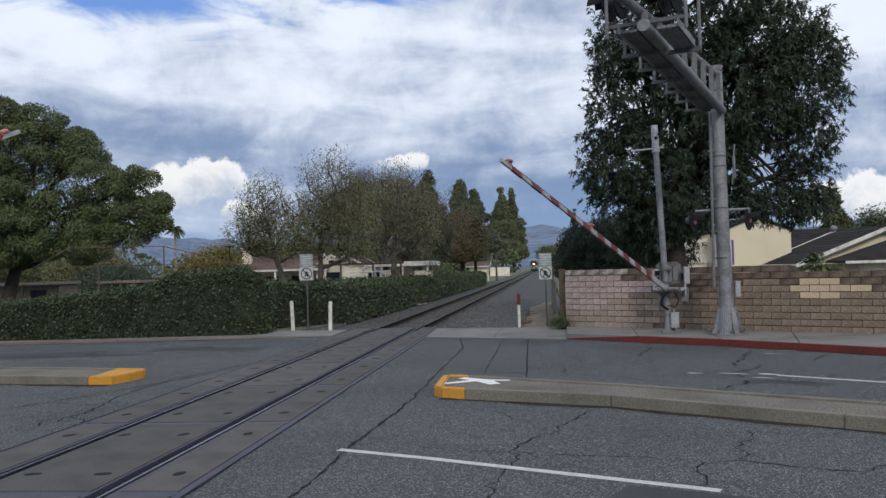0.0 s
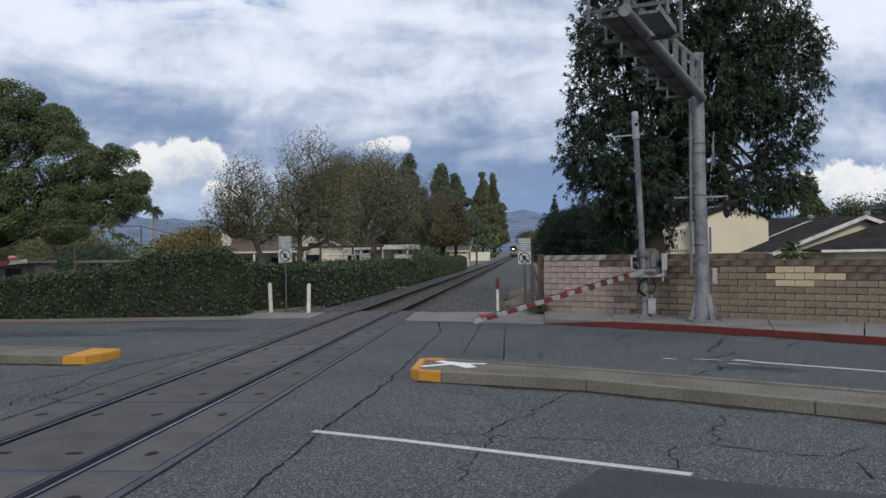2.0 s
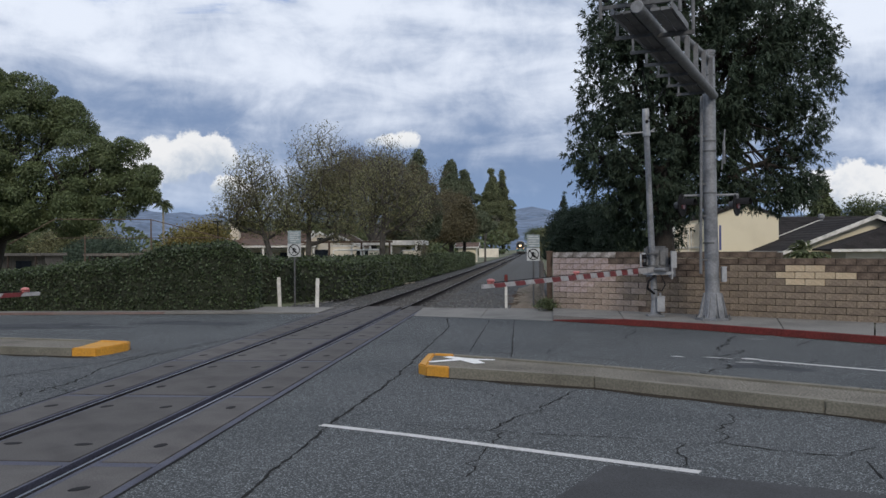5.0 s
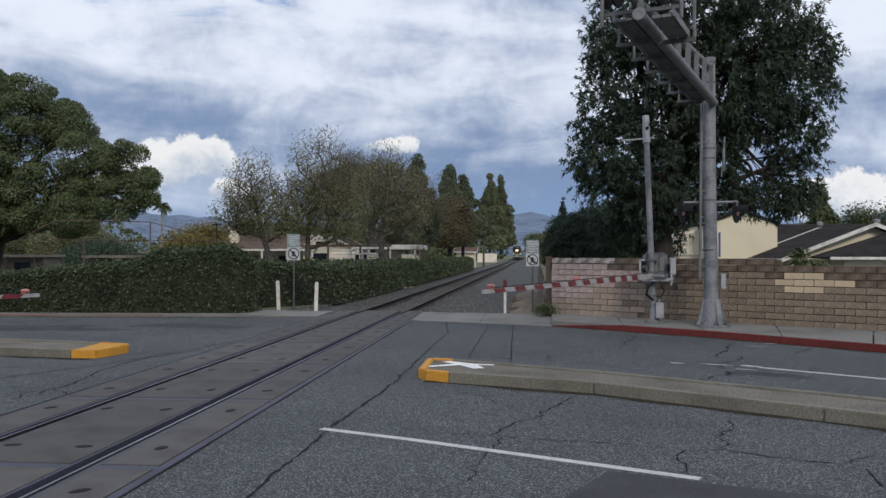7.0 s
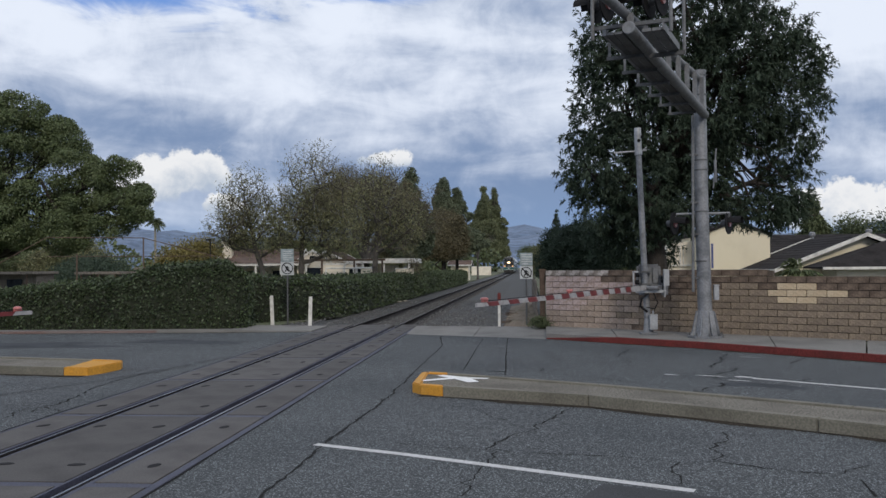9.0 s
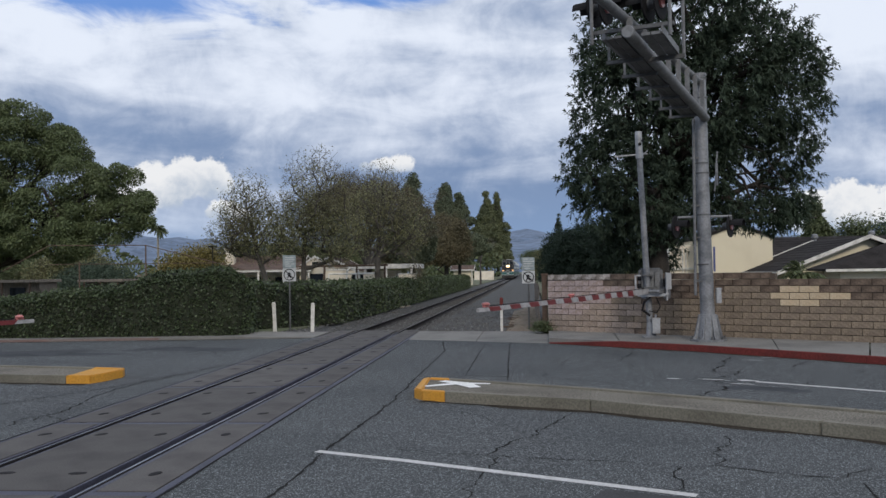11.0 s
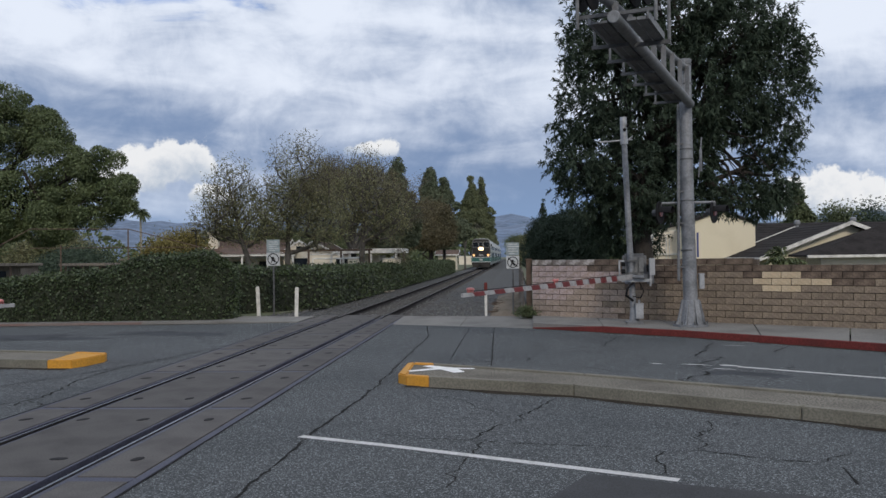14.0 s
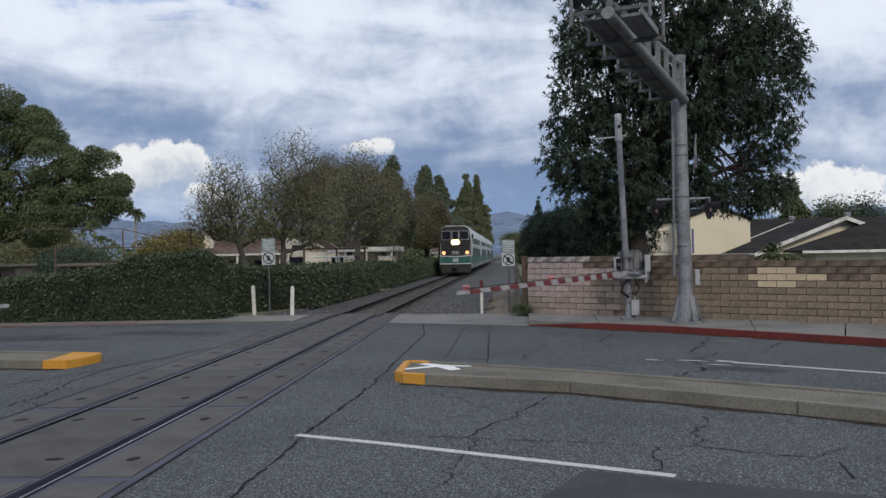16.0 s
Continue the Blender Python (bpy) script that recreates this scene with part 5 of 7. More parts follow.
def spire(name, label, x, y, h, r, leaf, seed, low=1.2, jag=0.3, bark=None, big=1.0):
    """A tall narrow tree: tiers of clumps round one stem."""
    rr = np.random.default_rng(seed)
    blobs = []
    z = low
    while z < h - 0.5:
        k = (z - low) / (h - low)
        w = r * (1.02 - k) ** 0.95 * (0.8 + 0.5 * min(1, k * 5 + 0.4))
        for j in range(3):
            a = rr.uniform(0, 2 * math.pi)
            blobs.append((x + math.cos(a) * w * 0.5, y + math.sin(a) * w * 0.5, z + rr.uniform(-0.2, 0.2), w * rr.uniform(0.6, 1.05) + jag * 0.5, w * 0.8 + 0.2, h * 0.06 + 0.3))
        z += h * 0.075
    blobs.append((x, y, h - 0.5, r * 0.14 + 0.1, r * 0.14 + 0.1, 0.7))
    return leafy_tree(name, label, (x, y, 0), [(x, y, -0.1), (x, y, h * 0.4), (x, y, h * 0.9)], blobs, leaf, seed, per_volume=2.6 / big ** 2, leaves=80, heads=0.36 * big, length=0.24 * big, width=0.11 * big, trunk_r=0.22 * big, limbs=3, bark=bark)


spire("conifer_tree", "dark green conifer with a thin top", -7.96, 64, 9.3, 1.25, LEAF_CONIFER, 41, low=3.4)
spire("conifer_tree", "tall blue-green conifer with uneven outline", -9.4, 112, 13.8, 2.3, LEAF_CONIFER, 42, low=4.2)
spire("conifer_tree", "blue-green conifer with rounded shoulder", -7.8, 113, 12.0, 2.2, LEAF_CONIFER, 43, low=4.2)
spire("poplar_tree", "tall pointed green tree beside the track", -12.3, 330, 32.5, 5.0, LEAF_POPLAR, 44, low=6, big=2.3)
spire("poplar_tree", "tall pointed green tree further along the track", -8.3, 345, 33.5, 4.9, LEAF_POPLAR, 45, low=7, big=2.3)
spire("poplar_tree", "green tree far along the track", -8.6, 372, 23, 4.0, LEAF_CONIFER, 46, low=8, big=2.3)
birch = twig_tree("pale_tree", "slender bare tree with pale bark", (-5.9, 132, 0), 8.5, 47, 3.0, 0.7, LEAF_OLIVE, 1500, r0=0.15, order=5)
birch.children[0].data.materials[0] = BARK_PALE


def bushy(name, label, x, y, w, h, leaf, seed, per=22, category="tree", size=0.34):
    rr = np.random.default_rng(seed)
    blobs = []
    for i in range(6):
        a = rr.uniform(-1, 1)
        blobs.append((x + a * w * 0.32, y + rr.uniform(-1, 1), h * rr.uniform(0.42, 0.72), w * rr.uniform(0.2, 0.32), w * 0.25, h * rr.uniform(0.17, 0.27)))
    return leafy_tree(name, label, (x, y, 0), [(x, y, -0.1), (x, y, h * 0.3), (x, y, h * 0.5)], blobs, leaf, seed, per_volume=per, leaves=40, spread=0.4, length=size, width=size * 0.5, trunk_r=0.18, limbs=4, category=category)


# far greenery, both sides
for i, (x, y, w, h, leaf) in enumerate(((-24.0, 60, 4.2, 4.3, LEAF_YELLOW), (-23.3, 68, 3.4, 4.8, LEAF_MID), (-34, 64, 6, 3.2, LEAF_DARK), (-29.5, 58, 4.5, 2.9, LEAF_DARK), (-38, 70, 7, 5.0, LEAF_OLIVE), (-46, 74, 8, 5.2, LEAF_MID), (-52, 80, 9, 6.0, LEAF_MID),
                                       (-17.5, 90, 6, 6.0, LEAF_MID), (-13, 96, 6, 6.5, LEAF_OLIVE), (-26, 100, 8, 6.0, LEAF_MID), (-36, 105, 9, 6.0, LEAF_MID), (5.0, 90, 3.6, 5.0, LEAF_MID), (3.8, 120, 4.0, 5.4, LEAF_OLIVE), (7.5, 75, 4.5, 4.6, LEAF_MID), (3.3, 170, 5, 6.5, LEAF_MID))):
    bushy("garden_tree", "leafy garden tree in the distance", x, y, w, h, leaf, 60 + i, per=60, size=0.2)
for i, (x, y, w, h, leaf) in enumerate(((22.3, 60, 1.5, 4.5, LEAF_DARK), (23.5, 61, 2.0, 5.6, LEAF_MID), (25.6, 60, 1.8, 5.9, LEAF_DARK), (27.4, 62, 2.6, 5.6, LEAF_DARK), (18.2, 66, 3.0, 4.4, LEAF_MID), (21.2, 68, 3.0, 4.4, LEAF_MID))):
    bushy("garden_tree", "garden tree behind the dark roofs", x, y, w, h, leaf, 90 + i, per=44, size=0.22)
spire("conifer_tree", "green pointed conifer behind the roofs", 20.17, 60, 6.5, 1.15, LEAF_MID, 48)
rngf = np.random.default_rng(77)
pf, wf = [], []
for i in range(420):
    x = rngf.uniform(-330, 260)
    y = rngf.uniform(190, 330)
    if abs(x - track_x(-4.77, y)) < 9:
        continue
    h = rngf.uniform(3.5, 8.5)
    w = rngf.uniform(3, 7)
    c = rngf.normal(size=(150, 3))
    c /= np.linalg.norm(c, axis=1, keepdims=True)
    pf.append(np.array([x, y, h * 0.5]) + c * np.array([w, w * 0.5, h * 0.5]))
    wf.append(c + rngf.normal(size=c.shape) * 0.5)
tagged(new("far_trees", leaf_mesh("far_trees", np.concatenate(pf), np.concatenate(wf), 1.5, 1.0, LEAF_MID, rngf)), "hazy line of distant trees", "trees", kind="stuff")


# palm
def palm(x, y, h, label, seed, r=1.0, frond_n=26):
    rr = np.random.default_rng(seed)
    t = thing("palm_tree", (x, y, 0), label, "palm tree")
    part("trunk", Shape().path([Vector((0, 0, -0.1)), Vector((0.05, 0, h * 0.5)), Vector((0, 0, h))], [0.22, 0.17, 0.15], 8), BARK_PALE, t)
    p, w = [], []
    for i in range(frond_n):
        a, e = rr.uniform(0, 2 * math.pi), rr.uniform(-0.7, 1.3)
        d = np.array([math.cos(a) * math.cos(e), math.sin(a) * math.cos(e), math.sin(e)])
        for k in range(26):
            s = (k + 1) / 26
            q = np.array([0, 0, h]) + d * r * s - np.array([0, 0, 0.45 * r * s * s])
            for sd in (-1, 1):
                side = np.cross(d, (0, 0, 1)) * sd
                p.append(q)
                w.append(d * 0.6 + side * 0.8 - np.array([0, 0, 0.4]))
    part("fronds", leaf_mesh("fronds", np.array(p), np.array(w), r * 0.42, r * 0.07, LEAF_MID, rr, 0.3), LEAF_MID, t)
    return t


palm(-52.4, 120, 9.0, "tall thin palm tree in the distance", 51, 1.2)
palm(10.6, 33, 1.75, "small palm with feathery fronds behind the wall", 52, 0.75, 18)

# ---- buildings ----
def gable_house(name, label, c, rz, w, d, wall_h, ridge_h, wall_mat, roof_mat, eave=0.45, windows=(), chimney=None, trim=True):
    """A house on the ground: w along its ridge, d across it."""
    t = thing(name, (c[0], c[1], -0.05), label, "house", rz=rz)
    s = Shape()
    s.prism([(-w / 2, -d / 2), (w / 2, -d / 2), (w / 2, d / 2), (-w / 2, d / 2)], 0, wall_h)
    for x in (-w / 2, w / 2 - 0.15):
        s.extrude([(-d / 2, wall_h), (d / 2, wall_h), (0, ridge_h - 0.06)], pose(x, 0, 0, 0, 0, 90) @ pose(0, -0.15, 0), 0.15)
    part("wall", s, wall_mat, t)
    k = (ridge_h - wall_h) / (d / 2)
    for sd in (-1, 1):
        x, ya = w / 2 + eave, d / 2 + eave
        za = ridge_h - ya * k
        part("roof", Shape().add([(q, sd * yy, zz + o) for o in (-0.09, 0.0) for q, yy, zz in ((-x, ya, za), (x, ya, za), (x, 0, ridge_h), (-x, 0, ridge_h))],
                                 [(0, 3, 2, 1), (4, 5, 6, 7), (0, 1, 5, 4), (1, 2, 6, 5), (2, 3, 7, 6), (3, 0, 4, 7)]), roof_mat, t)
        r = Shape()
        n = 12
        for i in range(n):
            a, b = i / n, (i + 1) / n
            ya, yb = (d / 2 + eave) * (1 - a), (d / 2 + eave) * (1 - b)
            za, zb = ridge_h - ya * k, ridge_h - yb * k
            x = w / 2 + eave
            za, zb = za + 0.004, zb + 0.004
            r.add([(-x, sd * ya, za), (x, sd * ya, za), (x, sd * yb, zb), (-x, sd * yb, zb), (-x, sd * ya, za + 0.032), (x, sd * ya, za + 0.032), (x, sd * yb, zb + 0.02), (-x, sd * yb, zb + 0.02)],
                  [(0, 3, 2, 1), (4, 5, 6, 7), (0, 1, 5, 4), (1, 2, 6, 5), (2, 3, 7, 6), (3, 0, 4, 7)])
        part("shingle_rest", r, roof_mat, t, kind="stuff")
        if trim:
            f = Shape()
            for x in (-w / 2 - eave - 0.03, w / 2 + eave + 0.03):
                a, b = Vector((x, sd * (d / 2 + eave), ridge_h - (d / 2 + eave) * k)), Vector((x, 0, ridge_h))
                f.add([a + Vector((0, 0, q)) + Vector((o, 0, 0)) for q in (-0.09, 0.07) for o in (-0.02, 0.02)] + [b + Vector((0, 0, q)) + Vector((o, 0, 0)) for q in (-0.09, 0.07) for o in (-0.02, 0.02)],
                      [(0, 1, 3, 2), (4, 6, 7, 5), (0, 4, 5, 1), (2, 3, 7, 6), (0, 2, 6, 4), (1, 5, 7, 3)])
            f.box((0, sd * (d / 2 + eave + 0.02), ridge_h - (d / 2 + eave) * k - 0.03), (w + 2 * eave, 0.05, 0.17))
            part("fascia", f, WHITE_TRIM, t, "white fascia board")
    for x, z, ww, hh in windows:
        win = part("window", Shape().box((x, -d / 2 - 0.02, z), (ww, 0.06, hh)), GLASS_DARK, t, "dark window")
        fr = Shape()
        for sx in (-1, 1):
            fr.box((x + sx * ww / 2, -d / 2 - 0.04, z), (0.07, 0.08, hh + 0.14))
            fr.box((x, -d / 2 - 0.04, z + sx * hh / 2), (ww - 0.07, 0.08, 0.07))
        part("window_frame", fr, WHITE_TRIM, win)
    if chimney:
        part("chimney", Shape().box((chimney[0], chimney[1], ridge_h - 0.2), (0.7, 0.5, 1.5)).box((chimney[0], chimney[1], ridge_h + 0.6), (0.85, 0.65, 0.14)), STUCCO_PALE, t)
    return t


# cream two-storey building behind the wall, its blank gable towards the road
cream = gable_house("cream_building", "plain cream stucco building with a low gable", (10.37, 45.0), 90, 7.0, 3.28, 3.5, 4.1, STUCCO_CREAM, SHINGLE, eave=0.1, trim=False)
annex = thing("pale_annex", (8.45, 43, -0.05), "pale grey stucco annex with a sloping parapet", "building")
part("wall", Shape().extrude([(-1.12, 0), (1.15, 0), (1.15, 3.3), (-0.75, 3.1), (-0.92, 2.95), (-1.12, 1.85)], pose(0, 0, 0), 3.0), STUCCO_PALE, annex)
part("ledge", Shape().box((0.1, -0.06, 2.0), (2.1, 0.1, 0.09)), WHITE_TRIM, annex, "white ledge")
for x in (-0.35, -0.2):
    part("downpipe", Shape().tube((x, -0.05, 0.2), (x, -0.05, 3.0), 0.03, n=6), WHITE_TRIM, annex)
dark_house = gable_house("dark_roof_house", "low house with dark shingle roof and white fascia", (21.6, 50), 0, 17, 9.0, 2.1, 3.68, STUCCO_PALE, SHINGLE, eave=0.4)
front_house = gable_house("dark_roof_house", "house with dark shingle gable and cream fascia", (14.28, 39.4), 90, 6.0, 6.6, 1.92, 3.22, STUCCO_CREAM, SHINGLE, eave=0.4)
lean_to = thing("dark_hip_roof", (0, 0, 0), "low outbuilding with a dark shingle hip roof", "outbuilding")
part("wall", Shape().prism([(12.4, 34.2), (24, 34.2), (24, 35.9), (12.4, 35.9)], -0.05, 1.8), STUCCO_PALE, lean_to)
part("roof", Shape().add([(11.7, 33.7, 1.86), (25, 33.7, 1.86), (25, 35.95, 3.05), (15.4, 35.95, 3.05), (11.7, 35.95, 1.86), (11.7, 33.7, 1.78), (25, 33.7, 1.78), (25, 35.95, 1.78), (11.7, 35.95, 1.78)],
                         [(0, 1, 2, 3), (0, 3, 4), (5, 8, 7, 6), (0, 5, 6, 1), (4, 8, 5, 0), (1, 6, 7, 2), (2, 7, 8, 4, 3)]), SHINGLE, lean_to)
part("eave_gutter", Shape().box((18.35, 33.68, 1.8), (13.3, 0.1, 0.1)), WHITE_TRIM, lean_to, "pale eave gutter")
for x, y, z in ((16.0, 47.6, 3.15), (19.2, 48.2, 3.3)):
    v = thing("roof_vent", (x, y, z), "galvanised round roof vent on dark shingles", "roof vent", group="roof vents")
    part("pipe", Shape().tube((0, 0, -0.3), (0, 0, 0.3), 0.09), GALV, v)
    part("cap", Shape().lathe((0, 0, 0.3), ((0.12, 0), (0.17, 0.06), (0.17, 0.2), (0.08, 0.26))), GALV, v)
tr_low = gable_house("tan_roof_house", "long pale house with brown tiled roof", (-19.8, 66), 0, 5.6, 5.0, 2.35, 3.5, STUCCO_PALE, TILE, windows=((-1.2, 1.5, 0.9, 0.9), (0.7, 1.5, 0.9, 0.9)), chimney=(-2.6, -1.2))
tr_gable = gable_house("tan_roof_house", "pale house with a small white-trimmed gable", (-14.2, 66), 90, 5.0, 3.6, 2.35, 3.3, STUCCO_PALE, TILE, windows=())
flat = thing("flat_roof_house", (-9.9, 60, -0.05), "flat-roofed pale stucco building with covered porch", "building")
part("wall", Shape().box((-1.2, 2, 1.1), (4.6, 3.0, 2.2)), STUCCO_PALE, flat)
part("roof", Shape().box((0.6, 1.6, 2.5), (4.4, 4.6, 0.32)), WHITE_TRIM, flat, "white flat roof edge")
for x in (-0.9, 0.6, 2.4):
    part("porch_post", Shape().box((x, -0.5, 1.15), (0.14, 0.14, 2.3)), WHITE_TRIM, flat)
part("door", Shape().box((-1.6, 0.46, 1.0), (0.9, 0.08, 2.0)), GLASS_DARK, flat)
# low roofs, walls and an arch behind the half-bare trees
porch = thing("porch_roof", (-18.2, 61.5, -0.05), "long low porch with white fascia and pale wall", "porch")
part("fascia", Shape().box((0, 0, 2.32), (6.0, 0.12, 0.16)), WHITE_TRIM, porch, "white fascia board")
part("roof", Shape().add([(-3.1, -0.1, 2.38), (3.1, -0.1, 2.38), (3.1, 2.2, 2.9), (-3.1, 2.2, 2.9)], [(0, 1, 2, 3)]), TILE, porch)
part("wall", Shape().box((0, 2.0, 1.1), (5.8, 0.15, 2.2)), STUCCO_PALE, porch)
for x in (-2.8, -1.0, 0.9, 2.8):
    part("post", Shape().box((x, 0.1, 1.15), (0.13, 0.13, 2.3)), WHITE_TRIM, porch)
for x in (-1.8, 0.2, 2.0):
    part("window", Shape().box((x, 1.9, 1.45), (0.9, 0.06, 0.8)), GLASS_DARK, porch)
gable = thing("gable_front", (-15.0, 62, -0.05), "small white-trimmed gable over a cream wall", "gable")
part("wall", Shape().extrude([(-1.2, 0), (1.2, 0), (1.2, 2.6), (0, 3.35), (-1.2, 2.6)], pose(0, 0, 0), 0.3), STUCCO_PALE, gable)
for sd in (-1, 1):
    part("bargeboard", Shape().extrude([(0, 3.42), (sd * 1.45, 2.5), (sd * 1.45, 2.36), (0, 3.26)], pose(0, -0.12, 0), 0.1), WHITE_TRIM, gable, "white bargeboard")
part("vent", Shape().box((0, -0.02, 2.75), (0.45, 0.04, 0.35)), GLASS_DARK, gable)
part("window", Shape().box((0, -0.02, 1.6), (1.2, 0.05, 0.9)), GLASS_DARK, gable)
for x, w, h in ((-12.6, 1.7, 2.25), (-10.2, 0.9, 2.0), (-7.6, 1.2, 1.9)):
    gw = thing("garden_wall", (x, 58, -0.05), "short pale stucco garden wall section", "garden wall")
    part("wall", Shape().box((0, 0, h / 2), (w, 0.2, h)), STUCCO_PALE, gw)
    part("coping", Shape().box((0, 0, h + 0.04), (w + 0.1, 0.3, 0.08)), WHITE_TRIM, gw)
arch = thing("garden_arch", (-11.25, 57.2, -0.05), "white garden arch behind the hedge", "arch")
for sd in (-1, 1):
    part("arch_post", Shape().box((sd * 0.42, 0, 1.0), (0.14, 0.12, 2.0)), WHITE_TRIM, arch)
bow = Shape()
for i in range(10):
    a, b = math.pi * i / 10, math.pi * (i + 1) / 10
    bow.tube((0.42 * math.cos(a), 0, 2.0 + 0.42 * math.sin(a)), (0.42 * math.cos(b), 0, 2.0 + 0.42 * math.sin(b)), 0.07, n=6)
part("arch_top", bow, WHITE_TRIM, arch)
beam = thing("pergola", (-12.0, 56.3, -0.05), "long dark pergola beam on posts", "pergola")
part("beam", Shape().box((0, 0, 2.55), (6.6, 0.16, 0.14)), WOOD_BROWN, beam)
for x in (-3.1, -1.0, 1.2, 3.1):
    part("post", Shape().box((x, 0, 1.25), (0.12, 0.12, 2.5)), WOOD_BROWN, beam)
white_frame = thing("pipe_goal", (-10.6, 54, 0), "white pipe goal standing behind the hedge", "goal")
for a, b in (((-1.6, 0, 0), (-1.6, 0, 1.95)), ((1.6, 0, 0), (1.6, 0, 1.95)), ((-1.6, 0, 1.95), (1.6, 0, 1.95)), ((0.2, 0, 0), (0.2, 0, 1.95))):
    part("pipe", Shape().tube(a, b, 0.045, n=8), WHITE_TRIM, white_frame)
far_house = gable_house("pale_house", "pale house far along the track", (-8.3, 128), 0, 2.6, 5, 2.4, 3.0, STUCCO_CREAM, TILE)
far_wall = thing("garden_wall", (-8.1, 200, 0), "pale garden wall far along the track", "garden wall")
part("wall", Shape().box((0, 0, 1.0), (4.6, 0.2, 2.0)), STUCCO_PALE, far_wall)
part("coping", Shape().box((0, 0, 2.04), (4.7, 0.3, 0.08)), WHITE_TRIM, far_wall)
# low sheds behind the left hedge
for x, y, w, h, label in ((-31.5, 50, 4.0, 1.8, "low grey carport with posts"), (-26.2, 52, 2.6, 1.75, "low shed with pale fascia"), (-22.6, 52, 2.0, 2.0, "low pale stucco outbuilding"), (-18.9, 52, 1.2, 1.9, "small pale stucco outbuilding")):
    sh = thing("shed", (x, y, -0.05), label, "shed")
    part("wall", Shape().box((0, 1.2, h / 2), (w, 2.0, h)), WOOD_GREY if w > 2.5 else STUCCO_PALE, sh)
    part("roof", Shape().box((0, 0.9, h + 0.08), (w + 0.4, 3.0, 0.16)), WOOD_GREY, sh)
    for k in range(3):
        part("post", Shape().box((-w / 2 + 0.2 + k * (w - 0.4) / 2, -0.5, h / 2), (0.1, 0.1, h)), WOOD_BROWN, sh)
    part("door", Shape().box((w * 0.15, 0.17, h * 0.42), (min(1.0, w * 0.4), 0.06, h * 0.8)), GLASS_DARK, sh)

# backstop fence poles with rails behind the left hedge
backstop = thing("backstop_fence", (0, 34, 0), "tall thin pipe fence frame behind the hedge", "fence")
for x, h in ((-15.36, 3.3), (-18.23, 2.65), (-12.2, 2.3)):
    part("pole", Shape().tube((x, 0, 0), (x, 0, h), 0.03, n=8), WOOD_BROWN, backstop)
for a, b, r in (((-19.6, 0.1, 3.35), (-15.36, 0, 3.28), 0.025), ((-19.6, 0.1, 2.55), (-12.2, 0, 2.5), 0.02), ((-15.36, 0, 3.28), (-11.2, 0.1, 2.2), 0.025), ((-21.6, 0, 2.3), (-19.6, 0.1, 3.35), 0.025)):
    part("rail", Shape().tube(a, b, r * 0.8, n=6), WOOD_BROWN, backstop)
lamp_post = thing("street_lamp", (-20.6, 56, 0), "thin dark lamp post with a flat head", "street lamp")
part("pole", Shape().tube((0, 0, 0), (0, 0, 3.9), 0.05, 0.04, 8), BLACK, lamp_post)
part("head", Shape().box((0, 0, 3.95), (0.55, 0.3, 0.1)), BLACK, lamp_post)

# hills on the horizon
def hills(name, label, y, x0, x1, top, seed, base=0):
    s = Shape()
    n = 90
    vs = []
    for j in range(4):
        for i in range(n + 1):
            x = x0 + (x1 - x0) * i / n
            h = top * (0.55 + 0.35 * noise.noise(Vector((x * 0.0035, seed, 0))) + 0.16 * noise.noise(Vector((x * 0.012, seed, 3))) + 0.05 * noise.noise(Vector((x * 0.05, seed, 5))))
            vs.append((x, y + j * 140, (0, 0.55, 0.85, 1.0)[j] * max(h, 4) + (6 * noise.noise(Vector((x * 0.03, j, seed))) if 0 < j < 3 else 0)))
    s.add(vs, [(j * (n + 1) + i, j * (n + 1) + i + 1, (j + 1) * (n + 1) + i + 1, (j + 1) * (n + 1) + i) for j in range(3) for i in range(n)])
    return tagged(new(name, s.mesh(name, HAZY_HILL, smooth=True)), label, "hills", kind="structure")


hills("backdrop_hills", "hills on the horizon, coloured blue-grey for haze", 1800, -2200, 1800, 190, 2)
hills("backdrop_hills_near", "low hills in front of the mountains, coloured for haze", 1300, -1800, 200, 108, 8)


# ---- crossing equipment ----
def flasher(parent, c, face, label="round flashing light with black backing"):
    """A crossing light: backing disc, hood, lens. face: degrees in which it looks."""
    m = pose(*c, 0, 0, face)

    def disc(r, y0, y1, n=18, r2=None):
        s = Shape()
        s.tube(m @ Vector((0, y0, 0)), m @ Vector((0, y1, 0)), r, r2 or r, n)
        return s
    b = part("light_backing", disc(0.29, 0, 0.03), BLACK, parent, label)
    part("light_body", disc(0.11, 0.03, 0.2, 12, 0.08), GALV_DARK, b)
    part("lens", disc(0.1, -0.03, 0.0, 14), RED_LAMP, b, "red lens")
    h = Shape()
    n = 9
    for k in range(n):
        a, a2 = math.pi * k / n, math.pi * (k + 1) / n
        h.add([m @ Vector((math.cos(q) * r, y, math.sin(q) * r)) for q in (a, a2) for r in (0.155, 0.165) for y in (-0.32, 0.0)], [(0, 4, 6, 2), (1, 3, 7, 5), (0, 1, 5, 4), (2, 6, 7, 3), (0, 2, 3, 1), (4, 5, 7, 6)])
    part("hood", h, BLACK, b)


